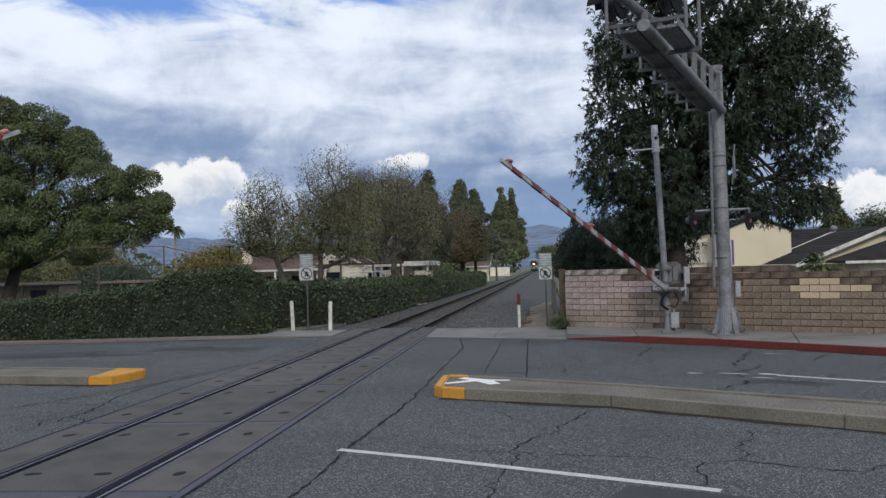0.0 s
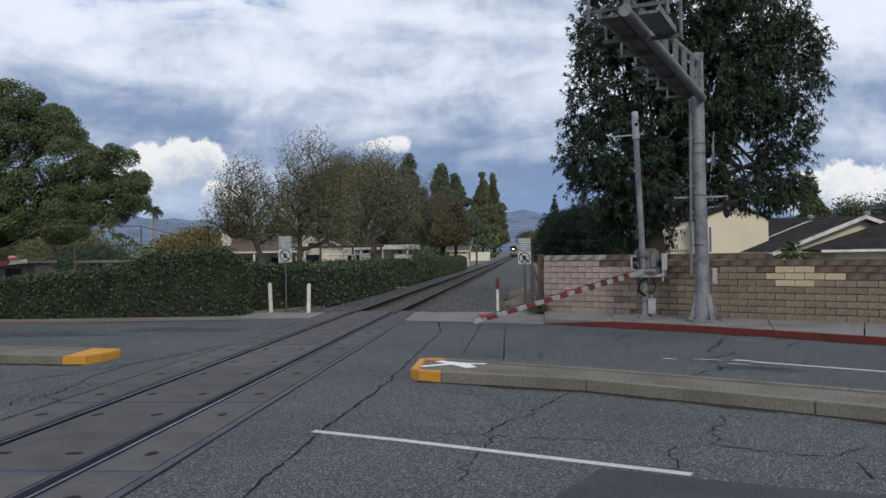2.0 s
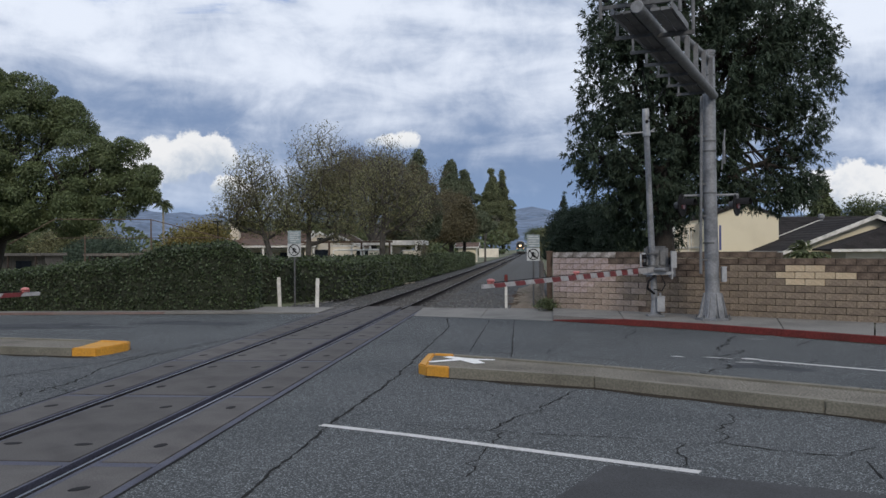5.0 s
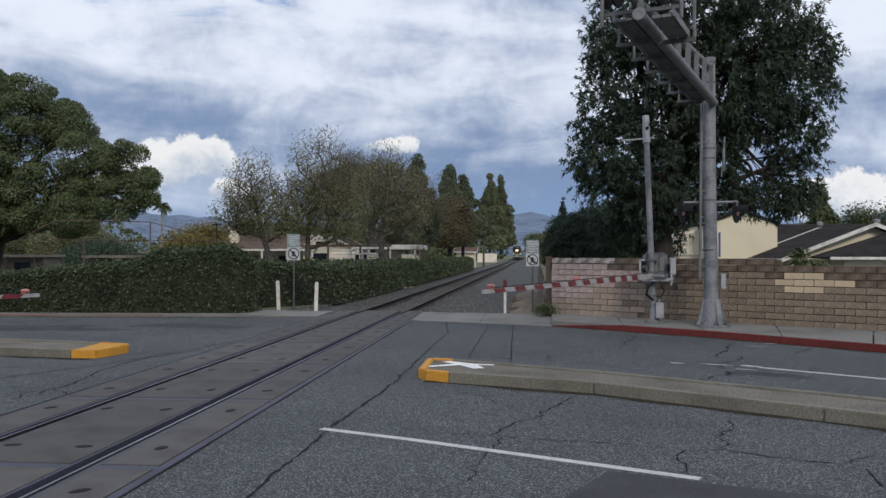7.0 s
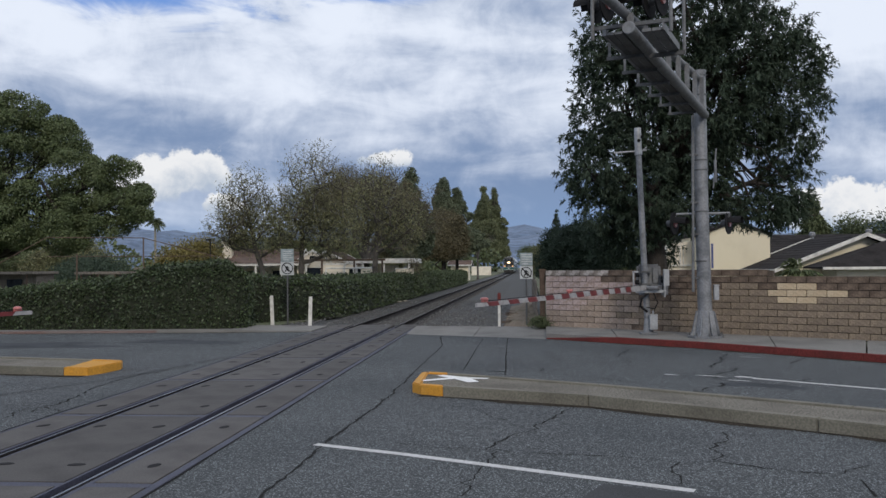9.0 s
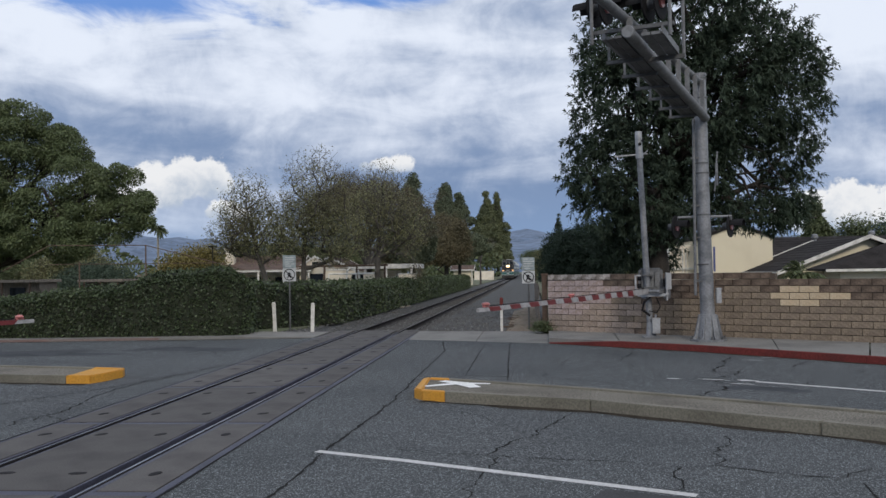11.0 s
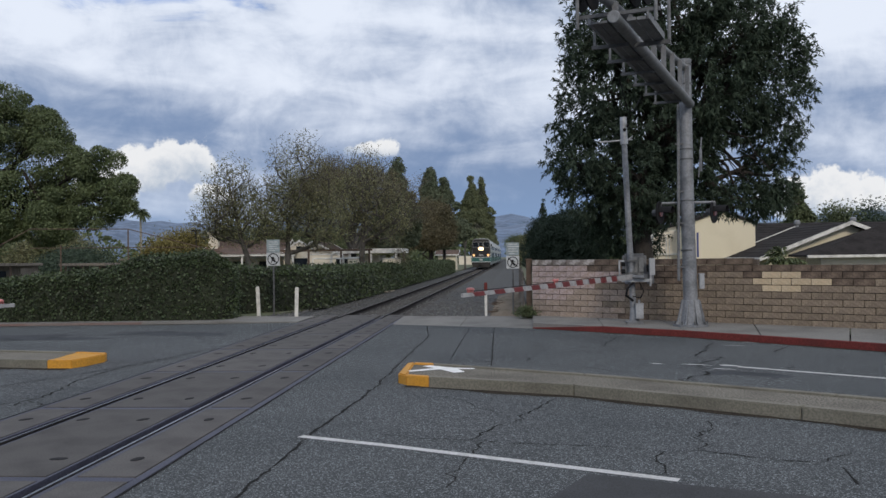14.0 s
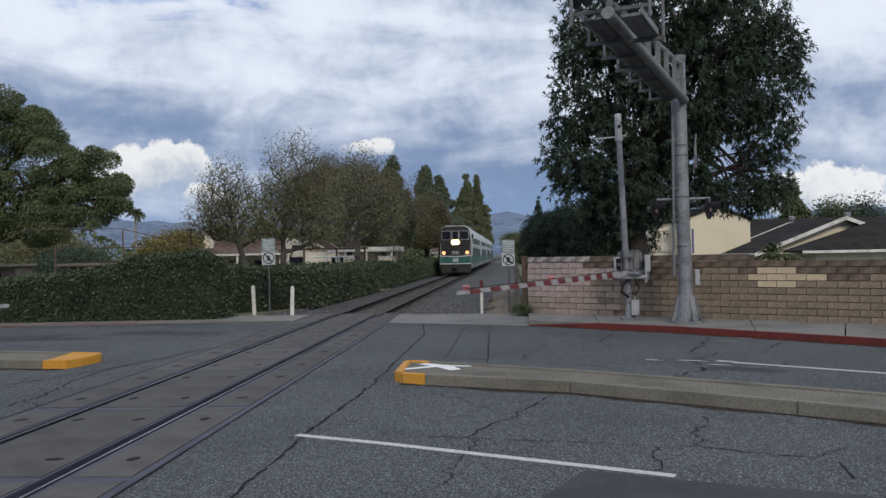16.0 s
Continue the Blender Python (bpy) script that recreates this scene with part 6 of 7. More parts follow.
ARM_AZ = -115.24
gate = thing("crossing_gate", (3.48, 23.02, 0.142), "level crossing gate on a grey mast with a striped arm", "crossing gate")
part("mast", Shape().path([Vector((0, 0, 0.0)), Vector((-0.1, 0, 2.2)), Vector((-0.2, 0, 4.95))], [0.085, 0.08, 0.075], 14), GALV, gate, "grey aluminium mast", smooth=True)
part("base_plate", Shape().box((0, 0, 0.025), (0.42, 0.42, 0.05)), GALV, gate, bevel=0.008)
part("base_casting", Shape().lathe((0, 0, 0.05), ((0.14, 0), (0.125, 0.1), (0.1, 0.36), (0.085, 0.38)), 12), GALV, gate, smooth=True)
part("junction_box", Shape().box((0.11, -0.14, 0.32), (0.2, 0.2, 0.38)).box((0.11, -0.14, 0.52), (0.23, 0.23, 0.03)).tube((0.11, -0.14, 0.52), (0.11, -0.14, 0.63), 0.03, n=8), ALU, gate, "bright aluminium junction box", bevel=0.015)
mech = part("mechanism_box", Shape().box((0.06, 0.26, 1.54), (0.60, 0.3, 0.54)).box((0.06, 0.26, 1.83), (0.48, 0.32, 0.05)).box((0.22, 0.1, 1.55), (0.18, 0.03, 0.42)).box((-0.16, 0.1, 1.55), (0.12, 0.03, 0.42)), GALV_OLD_SHADED, gate, "grey gate mechanism housing", bevel=0.015)
for z in (1.66, 1.33):
    part("clamp", Shape().box((-0.04, 0.0, z), (0.28, 0.22, 0.05)), GALV_DARK, gate, "dark mast clamp")
for x, w, z, r in ((-0.28, 0.1, 1.58, 0.06), (-0.28, 0.1, 1.38, 0.06), (0.38, 0.06, 1.46, 0.10)):
    part("pivot_hub", Shape().tube((x - w / 2, -0.04, z), (x + w / 2, -0.04, z), r, n=12), BLACK, gate)
part("side_plate", Shape().box((0.40, -0.2, 1.36), (0.04, 0.16, 0.74)).box((0.48, -0.1, 1.5), (0.10, 0.2, 0.44)), ALU, gate, "pale counterweight plate", bevel=0.01)
fr = Shape()
fr.box((-0.40, -0.2, 1.42), (0.04, 0.05, 0.52)).box((-0.34, -0.2, 1.66), (0.14, 0.05, 0.04))
fr.box((-0.0, -0.2, 1.16), (0.86, 0.2, 0.05)).box((-0.0, -0.26, 1.12), (0.7, 0.14, 0.03))
part("support_bracket", fr, ALU, gate, "bright metal support bracket")
part("cable", Shape().path([Vector(p) for p in ((-0.05, -0.3, 1.1), (-0.22, -0.35, 0.95), (-0.25, -0.3, 0.75), (-0.05, -0.18, 0.6))], [0.03] * 4, 6), BLACK, gate, "black cable loop")
part("cable", Shape().path([Vector(p) for p in ((0.1, -0.3, 1.1), (0.2, -0.35, 0.85), (0.12, -0.3, 0.68), (-0.05, -0.14, 0.72))], [0.014] * 4, 5), BLACK, gate)
part("mast_head", Shape().tube((-0.2, 0, 4.9), (-0.215, 0, 5.5), 0.095, 0.09, 12), ALU, gate, "pale camera housing on the mast top", smooth=True)
part("mast_lens", Shape().tube((-0.2, -0.1, 5.15), (-0.2, -0.13, 5.15), 0.045, n=10).tube((-0.12, -0.08, 5.25), (-0.1, -0.12, 5.25), 0.035, n=8), BLACK, gate)
part("crossarm", Shape().tube((-0.85, -0.02, 4.84), (0.02, 0, 4.9), 0.022, n=8).tube((-0.25, -0.02, 4.78), (0.02, 0, 4.98), 0.02, n=6), ALU, gate, "thin metal crossarm")
part("collar", Shape().tube((-0.195, 0, 4.78), (-0.2, 0, 4.92), 0.105, n=12), ALU, gate)


def gate_arm(parent, length, pivot):
    """A striped arm along its own x."""
    def hw(x):
        return 0.068 - 0.036 * x / length
    s = Shape()
    xs = [-0.35, 0.6, length]
    for a, b in zip(xs, xs[1:]):
        s.add([(x, y, z * hw(max(x, 0))) for x in (a, b) for y in (-0.022, 0.022) for z in (-1, 1)], [(0, 1, 3, 2), (4, 6, 7, 5), (0, 4, 5, 1), (2, 3, 7, 6), (0, 2, 6, 4), (1, 5, 7, 3)])
    arm = part("gate_arm", s, ARM_WHITE, parent, "long white gate arm with red stripes")
    x = length - 0.80
    while x > 0.7:
        e = x + 0.41
        st = Shape()
        k = 0.04
        st.add([(q + (k if z > 0 else -k), y, z * (hw(q) + 0.003)) for q in (x, e) for y in (-0.026, 0.026) for z in (-1, 1)], [(0, 1, 3, 2), (4, 6, 7, 5), (0, 4, 5, 1), (2, 3, 7, 6), (0, 2, 6, 4), (1, 5, 7, 3)])
        part("red_stripe", st, ARM_RED, arm)
        x -= 0.82
    for q in (length - 0.3, length * 0.55):
        part("arm_lamp", Shape().box((q, 0, hw(q) + 0.02), (0.16, 0.05, 0.03)).lathe((q, 0, hw(q) + 0.035), ((0.06, 0), (0.075, 0.015), (0.065, 0.04), (0.03, 0.052)), 10), RED_LAMP, arm, "red lamp on the arm")
    part("arm_cable", Shape().tube((0.3, 0, hw(0.3) + 0.015), (length - 0.35, 0, hw(length) + 0.02), 0.008, n=5), BLACK, arm)
    part("counterweight", Shape().box((-0.75, 0.3, 0), (0.8, 0.05, 0.12)).box((-1.0, 0.3, 0.0), (0.34, 0.1, 0.42)).box((-0.75, -0.3, 0), (0.8, 0.05, 0.12)).box((-1.0, -0.3, 0.0), (0.34, 0.1, 0.42)).tube((-0.3, -0.32, 0), (-0.3, 0.32, 0), 0.05), GALV, arm, "grey counterweight plates", bevel=0.01)
    return arm


PIVOT_A = (3.25 - 3.48, 22.4 - 23.02, 1.38 - 0.142)
arm_a = gate_arm(gate, 9.2, PIVOT_A)
gate_b = thing("crossing_gate", (-11.0, 6.5, 0.0), "second crossing gate with a striped arm and red lamps", "crossing gate")
part("mast", Shape().tube((-0.3, -0.5, 0), (-0.3, -0.5, 4.9), 0.08, n=14), GALV, gate_b, smooth=True)
part("base_casting", Shape().lathe((-0.3, -0.5, 0.0), ((0.2, 0), (0.2, 0.05), (0.14, 0.12), (0.11, 0.5), (0.09, 0.52)), 12), ALU, gate_b, smooth=True)
part("mechanism_box", Shape().box((-0.3, -0.65, 1.3), (0.46, 0.36, 0.46)), GALV_DARK, gate_b, bevel=0.02)
arm_b = gate_arm(gate_b, 8.34, (0, 0, 1.25))

# cantilever signal bridge over the road
POLE = Vector((4.73, 21.92, 0.142))
ARM_U = (Vector((1.79, 13.6, 0)) - Vector((4.79, 21.92, 0))).normalized()
ARM_V = Vector((-ARM_U.y, ARM_U.x, 0)) * -1       # to the arm's open side
cant = thing("signal_cantilever", tuple(POLE), "tall grey cantilever mast with walkway and crossing lights", "signal mast")
ZL, ZU, ALEN = 5.62, 6.52, 8.75
part("pole", Shape().path([Vector((0.0, 0, 0.3)), Vector((-0.05, 0, 3.2)), Vector((-0.06, 0, 6.70))], [0.18, 0.165, 0.15], 22), GALV, cant, "tapered galvanised steel pole", smooth=True)
skirt = Shape()
for k in range(8):
    a = 2 * math.pi * k / 8 + 0.2
    skirt.extrude([(0.17, 0.06), (0.42, 0.06), (0.36, 0.14), (0.235, 0.66), (0.17, 0.66)], pose(0, 0, 0, 0, 0, math.degrees(a)), 0.03)
part("base_gusset", skirt, GALV, cant, "welded base gussets")
part("base_shroud", Shape().lathe((0, 0, 0.05), ((0.34, 0), (0.32, 0.05), (0.225, 0.6), (0.215, 0.62)), 8), GALV, cant, "flared steel base")
part("base_plate", Shape().lathe((0, 0, -0.002), ((0.45, 0), (0.45, 0.055)), 8), GALV, cant, bevel=0.008)
for k in range(8):
    a = 2 * math.pi * k / 8
    part("bolt", Shape().tube((math.cos(a) * 0.4, math.sin(a) * 0.4, 0.03), (math.cos(a) * 0.4, math.sin(a) * 0.4, 0.13), 0.022, n=6), GALV_DARK, cant)
for z in (1.9, 3.15, 4.2, 4.45, 6.1, 6.6):
    part("band", Shape().tube((-0.05, 0, z), (-0.05, 0, z + 0.04), 0.186 - 0.004 * z, n=18), GALV_DARK, cant, "steel clamp band")
part("pole_cap", Shape().tube((-0.06, 0, 6.68), (-0.06, 0, 6.75), 0.165, n=18), GALV, cant)
part("conduit", Shape().path([Vector(p) for p in ((-0.31, -0.1, 1.15), (-0.29, -0.1, 3.0), (-0.26, -0.1, 5.6))], [0.036] * 3, 8), GALV_OLD_SHADED, cant, "vertical steel conduit")
for z in (1.5, 2.6, 3.4, 4.6):
    part("conduit_clip", Shape().box((-0.2, -0.1, z), (0.3, 0.05, 0.04)), GALV_DARK, cant)
lo = Vector((0.06, 0, ZL))
part("lower_tube", Shape().tube(lo, lo + ARM_U * ALEN, 0.11, 0.098, 16), GALV_OLD_SHADED, cant, "lower cantilever tube", smooth=True)
part("end_cap", Shape().tube(lo + ARM_U * ALEN, lo + ARM_U * (ALEN + 0.03), 0.108, 0.095, 16), GALV, cant, "pale round end cap")
hi = Vector((-0.04, 0, ZU))
part("upper_tube", Shape().tube(hi, hi + ARM_U * (ALEN + 1.6) - Vector((0, 0, 0.75)), 0.085, 0.08, 14), GALV_OLD_SHADED, cant, "upper cantilever tube", smooth=True)
for k in range(8):
    s = 0.5 + k * 1.16
    a = lo + ARM_U * s
    st = Shape()
    sh = (ZU - ZL) - 0.64 * s / ALEN
    st.box((0, 0, sh / 2), (0.1, 0.05, sh), m=Matrix.Translation(a) @ pose(0, 0, 0, 0, 0, math.degrees(math.atan2(ARM_U.y, ARM_U.x)) + 90))
    part("strut", st, GALV_OLD_SHADED, cant)
ang = math.degrees(math.atan2(ARM_U.y, ARM_U.x))
wm = Matrix.Translation(lo) @ pose(0, 0, 0, 0, 0, ang)       # x along the arm, y to its open side (picture left is -y)
walkway = Shape()
for y, w in ((-0.165, 0.13), (-0.305, 0.11)):
    walkway.box((ALEN / 2 + 0.5, y, -0.06), (ALEN - 1.0, w, 0.04), m=wm)
part("walkway", walkway, GALV_DARK, cant, "steel plank walkway")
edge = Shape().box((ALEN / 2 + 0.5, -0.40, -0.03), (ALEN - 1.0, 0.05, 0.1), m=wm)
part("walkway_edge", edge, GALV, cant, "pale steel toe board")
for k in range(6):
    s = 1.3 + k * 1.22
    part("bracket", Shape().box((s, -0.36, -0.13), (0.05, 0.66, 0.06), m=wm), GALV_DARK, cant, "walkway bracket")
    part("stub_post", Shape().box((s, -0.64, 0.02), (0.04, 0.04, 0.28), m=wm), GALV_OLD_SHADED, cant, "short rail post stub")
part("end_crossbar", Shape().box((ALEN - 0.16, 0.02, 0.09), (0.07, 1.36, 0.06), m=wm), GALV_DARK, cant)
part("second_crossbar", Shape().box((ALEN - 1.55, 0.33, -0.11), (0.06, 0.62, 0.07), m=wm), GALV_DARK, cant)
part("side_platform", Shape().box((ALEN - 0.85, 0.26, -0.04), (1.5, 0.14, 0.05), m=wm).box((ALEN - 0.85, 0.42, -0.04), (1.5, 0.14, 0.05), m=wm).box((ALEN - 0.85, 0.52, 0.0), (1.5, 0.03, 0.12), m=wm), GALV_OLD_SHADED, cant, "short side platform")
for s, y in ((ALEN - 0.12, -0.62), (ALEN - 0.12, 0.64), (ALEN - 1.55, 0.62)):
    a = wm @ Vector((s, y, -0.1))
    part("handrail_post", Shape().tube(a, a + Vector((0, 0, 1.2)), 0.03, n=8), GALV_OLD_SHADED, cant)
part("handrail", Shape().tube(wm @ Vector((ALEN - 1.55, 0.62, 1.1)), wm @ Vector((ALEN - 0.12, 0.64, 1.1)), 0.025, n=8), GALV_OLD_SHADED, cant)
for s, y in ((ALEN - 0.35, -0.42), (ALEN - 0.45, 0.45)):
    c = wm @ Vector((s, y, 0.55))
    flasher(cant, c, 60)
    flasher(cant, c + Vector((-0.2, 0.14, 0)), 240)
part("hanging_cable", Shape().path([wm @ Vector(p) for p in ((2.3, -0.8, -0.12), (2.9, -0.85, -0.55), (3.6, -0.85, -0.62), (4.4, -0.85, -0.1))], [0.012] * 4, 5), BLACK, cant)
part("light_arm", Shape().tube((-0.7, 0.1, 3.12), (0.62, -0.1, 3.12), 0.032, n=8), GALV, cant, "pipe arm carrying two lights")
for x in (-0.72, 0.62):
    flasher(cant, (x, 0.0, 2.88), 60)
part("light_bracket", Shape().tube((0.6, -0.1, 3.12), (0.6, 0, 2.9), 0.03, n=6).tube((-0.7, 0.1, 3.12), (-0.72, 0, 2.9), 0.03, n=6), GALV, cant)
part("side_box", Shape().box((0.25, -0.1, 1.12), (0.12, 0.14, 0.34)).box((0.25, -0.1, 1.31), (0.14, 0.16, 0.04)), ALU, cant, "small pale utility box", bevel=0.01)
part("blue_plate", Shape().box((0.165, -0.12, 2.05), (0.05, 0.02, 0.62)), mat("blue_enamel", (0.06, 0.08, 0.22), 0.5), cant, "narrow blue sign plate seen edge-on")
part("antenna", Shape().tube((0.22, -0.1, 3.75), (0.3, -0.12, 4.75), 0.018, n=6).tube((0.28, -0.1, 3.9), (0.27, -0.12, 4.45), 0.035, n=6), GALV, cant, "small whip antenna")

# marker posts and signs
for x, y, h, tilt in ((-6.93, 28.15, 1.0, 1.5), (-8.43, 28.9, 1.02, -2.0)):
    ps = thing("white_post", (x, y, -0.02), "white painted square timber post beside the track", "post", group="white posts")
    part("shaft", Shape().box((0, 0, h / 2), (0.12, 0.12, h), m=pose(0, 0, 0, 0, tilt, 12)), POST_WHITE, ps, bevel=0.012)
    part("top_cap", Shape().box((0, 0, h + 0.015), (0.11, 0.11, 0.03), m=pose(0, 0, 0, 0, tilt, 12)), POST_WHITE, ps, bevel=0.008)
red_post = thing("marker_post", (-0.56, 27.45, -0.03), "slim white marker post with red top", "marker post")
part("shaft", Shape().box((0, 0, 0.41), (0.085, 0.03, 0.82)), POST_WHITE, red_post, bevel=0.006)
part("red_top", Shape().lathe((0, 0, 0.8), ((0.05, 0), (0.055, 0.04), (0.055, 0.32), (0.035, 0.36)), 10), RED_PAINT, red_post, "red reflective top")


def no_walk_sign(x, y, label, z_low, z_up, rz=0.0, size=0.47):
    t = thing("warning_sign", (x, y, -0.03), label, "sign", rz=rz)
    part("pole", Shape().tube((0, 0.03, 0), (0, 0.03, z_up + 0.24), 0.03, n=8), GALV_DARK, t)
    lower = part("prohibition_plate", Shape().box((0, 0, z_low), (size, 0.012, size)), SIGN_WHITE, t, "white plate with a crossed-out circle", bevel=0.004)
    ring = Shape()
    n = 26
    for i in range(n):
        a, b = 2 * math.pi * i / n, 2 * math.pi * (i + 1) / n
        ring.add([(r * size * math.cos(q), -0.011, z_low + r * size * math.sin(q)) for q, r in ((a, 0.37), (b, 0.37), (b, 0.44), (a, 0.44))], [(0, 1, 2, 3)])
    ring.add([(0.145 * sx + 0.012 * ox, -0.0115, z_low + 0.145 * sz + 0.012 * oz) for sx, sz, ox, oz in ((-1, 1, -1, -1), (1, -1, -1, -1), (1, -1, 1, 1), (-1, 1, 1, 1))], [(0, 1, 2, 3)])
    part("ring", ring, BLACK, lower, "dark ring and slash")
    fig = Shape()
    for a, b, w in (((0.0, 0.08), (-0.02, -0.02), 0.03), ((-0.02, -0.02), (-0.07, -0.12), 0.02), ((-0.02, -0.02), (0.06, -0.11), 0.02), ((0.0, 0.06), (0.07, 0.0), 0.016), ((0.0, 0.06), (-0.07, 0.01), 0.016)):
        d = (Vector(b) - Vector(a)).normalized() * w
        fig.add([(p[0] + sx * -d.y, -0.009, z_low + p[1] + sx * d.x) for p, sx in ((a, 1), (b, 1), (b, -1), (a, -1))], [(0, 1, 2, 3)])
    part("symbol", fig, BLACK, lower, "dark symbol strokes")
    up = part("notice_plate", Shape().box((0, 0, z_up), (size, 0.012, size)), SIGN_GREY, t, "grey-green notice plate with small lines", bevel=0.004)
    bars = Shape()
    for i, w in enumerate((0.3, 0.36, 0.28, 0.34, 0.2)):
        bars.box((0.02 - (0.36 - w) / 3, -0.009, z_up + 0.15 - i * 0.075), (w, 0.006, 0.028))
    part("text_bars", bars, SIGN_WHITE, up, "pale lines")
    return t


no_walk_sign(-8.04, 29.4, "white prohibition sign and notice plate on a pole by hedge", 2.0, 2.45)
no_walk_sign(0.32, 27.5, "white prohibition sign and notice plate on a pole by fence", 1.80, 2.23, 0.0, 0.41)
# dry weeds and litter by the right-hand strip
rngd = np.random.default_rng(9)
debris = Shape()
for i in range(150):
    x, y = rngd.uniform(-0.5, 0.55), rngd.uniform(27.6, 36)
    x += (y - 27) * 0.0125
    a = rngd.uniform(0, math.pi)
    ln = rngd.uniform(0.1, 0.6)
    p = Vector((x, y, rngd.uniform(0.0, 0.12)))
    d = Vector((math.cos(a), math.sin(a), rngd.uniform(-0.15, 0.25))) * ln / 2
    debris.tube(p - d, p + d, 0.012, 0.006, 4)
solid("dry_branches", debris, WOOD_BROWN, "scattered dry twigs and branches on the gravel", "debris", kind="stuff")
mound = Shape()
n = 14
mound.add([(-0.45 + 1.2 * i / n + (27.2 + j * 1.1 - 27) * 0.0125, 27.2 + j * 1.1, 0.0 + 0.26 * math.sin(math.pi * min(1, i / n * 0.7)) * (0.8 + 0.5 * noise.noise(Vector((i * 0.5, j * 0.8, 2)))) * (1 if 0 < j < n else 0.1)) for j in range(n + 1) for i in range(n + 1)],
          [(j * (n + 1) + i, j * (n + 1) + i + 1, (j + 1) * (n + 1) + i + 1, (j + 1) * (n + 1) + i) for j in range(n) for i in range(n)])
solid("ground_mound", mound, DIRT, "low bank of dry brown earth beside the fence", "earth", smooth=True)
wp = rngd.normal(size=(900, 3)) * np.array([0.16, 0.16, 0.1]) + np.array([0.72, 26.2, 0.22])
wp[:, 2] = np.abs(wp[:, 2] - 0.1) + 0.12
tagged(new("weeds", leaf_mesh("weeds", wp, rngd.normal(size=(900, 3)) + np.array([0, 0, 0.6]), 0.12, 0.03, LEAF_MID, rngd)), "green weeds at the wall's end", "weeds", kind="stuff")
branch = Shape()
for a, b in (((-6.6, 47.0), (-6.05, 47.2)), ((-6.5, 47.3), (-6.2, 46.8))):
    branch.tube((*a, 0.05), (*b, 0.12), 0.05, 0.03, 6)
solid("fallen_log", branch, BARK_PALE, "pale fallen branch on the gravel", "branch", kind="")


# ---- train ----
TEAL = mat("teal_livery", (0.030, 0.125, 0.115), 0.35, 0.05, 2, 30, 0.0)
CAR_WHITE = mat("white_livery", (0.60, 0.62, 0.62), 0.35, 0.05, 2, 30, 0.0)
CAR_DARK = mat("dark_cab_mask", (0.028, 0.026, 0.026), 0.3, 0.1, 2, 30, 0.0)
UNDER = mat("underframe_grime", (0.03, 0.028, 0.026), 0.8, 0.2, 3, 30, 0.1)
HEADLIGHT = mat("headlight_lens", (0.3, 0.2, 0.1), 0.2, 0.0, 2, 30, 0.0, emit=(1.0, 0.70, 0.38), power=3.5)
DITCH = mat("ditch_light_lens", (0.3, 0.2, 0.1), 0.2, 0.0, 2, 30, 0.0, emit=(1.0, 0.52, 0.21), power=1.45)
PLATE = mat("plate_grey", (0.45, 0.45, 0.44), 0.5, 0.05, 3, 30, 0.0)
CAR_L = 25.6
SECTION = [(-1.3, 0.55), (1.3, 0.55), (1.52, 1.0), (1.52, 2.9), (1.47, 3.6), (1.34, 4.4), (0.95, 4.7), (-0.95, 4.7), (-1.34, 4.4), (-1.47, 3.6), (-1.52, 2.9), (-1.52, 1.0)]


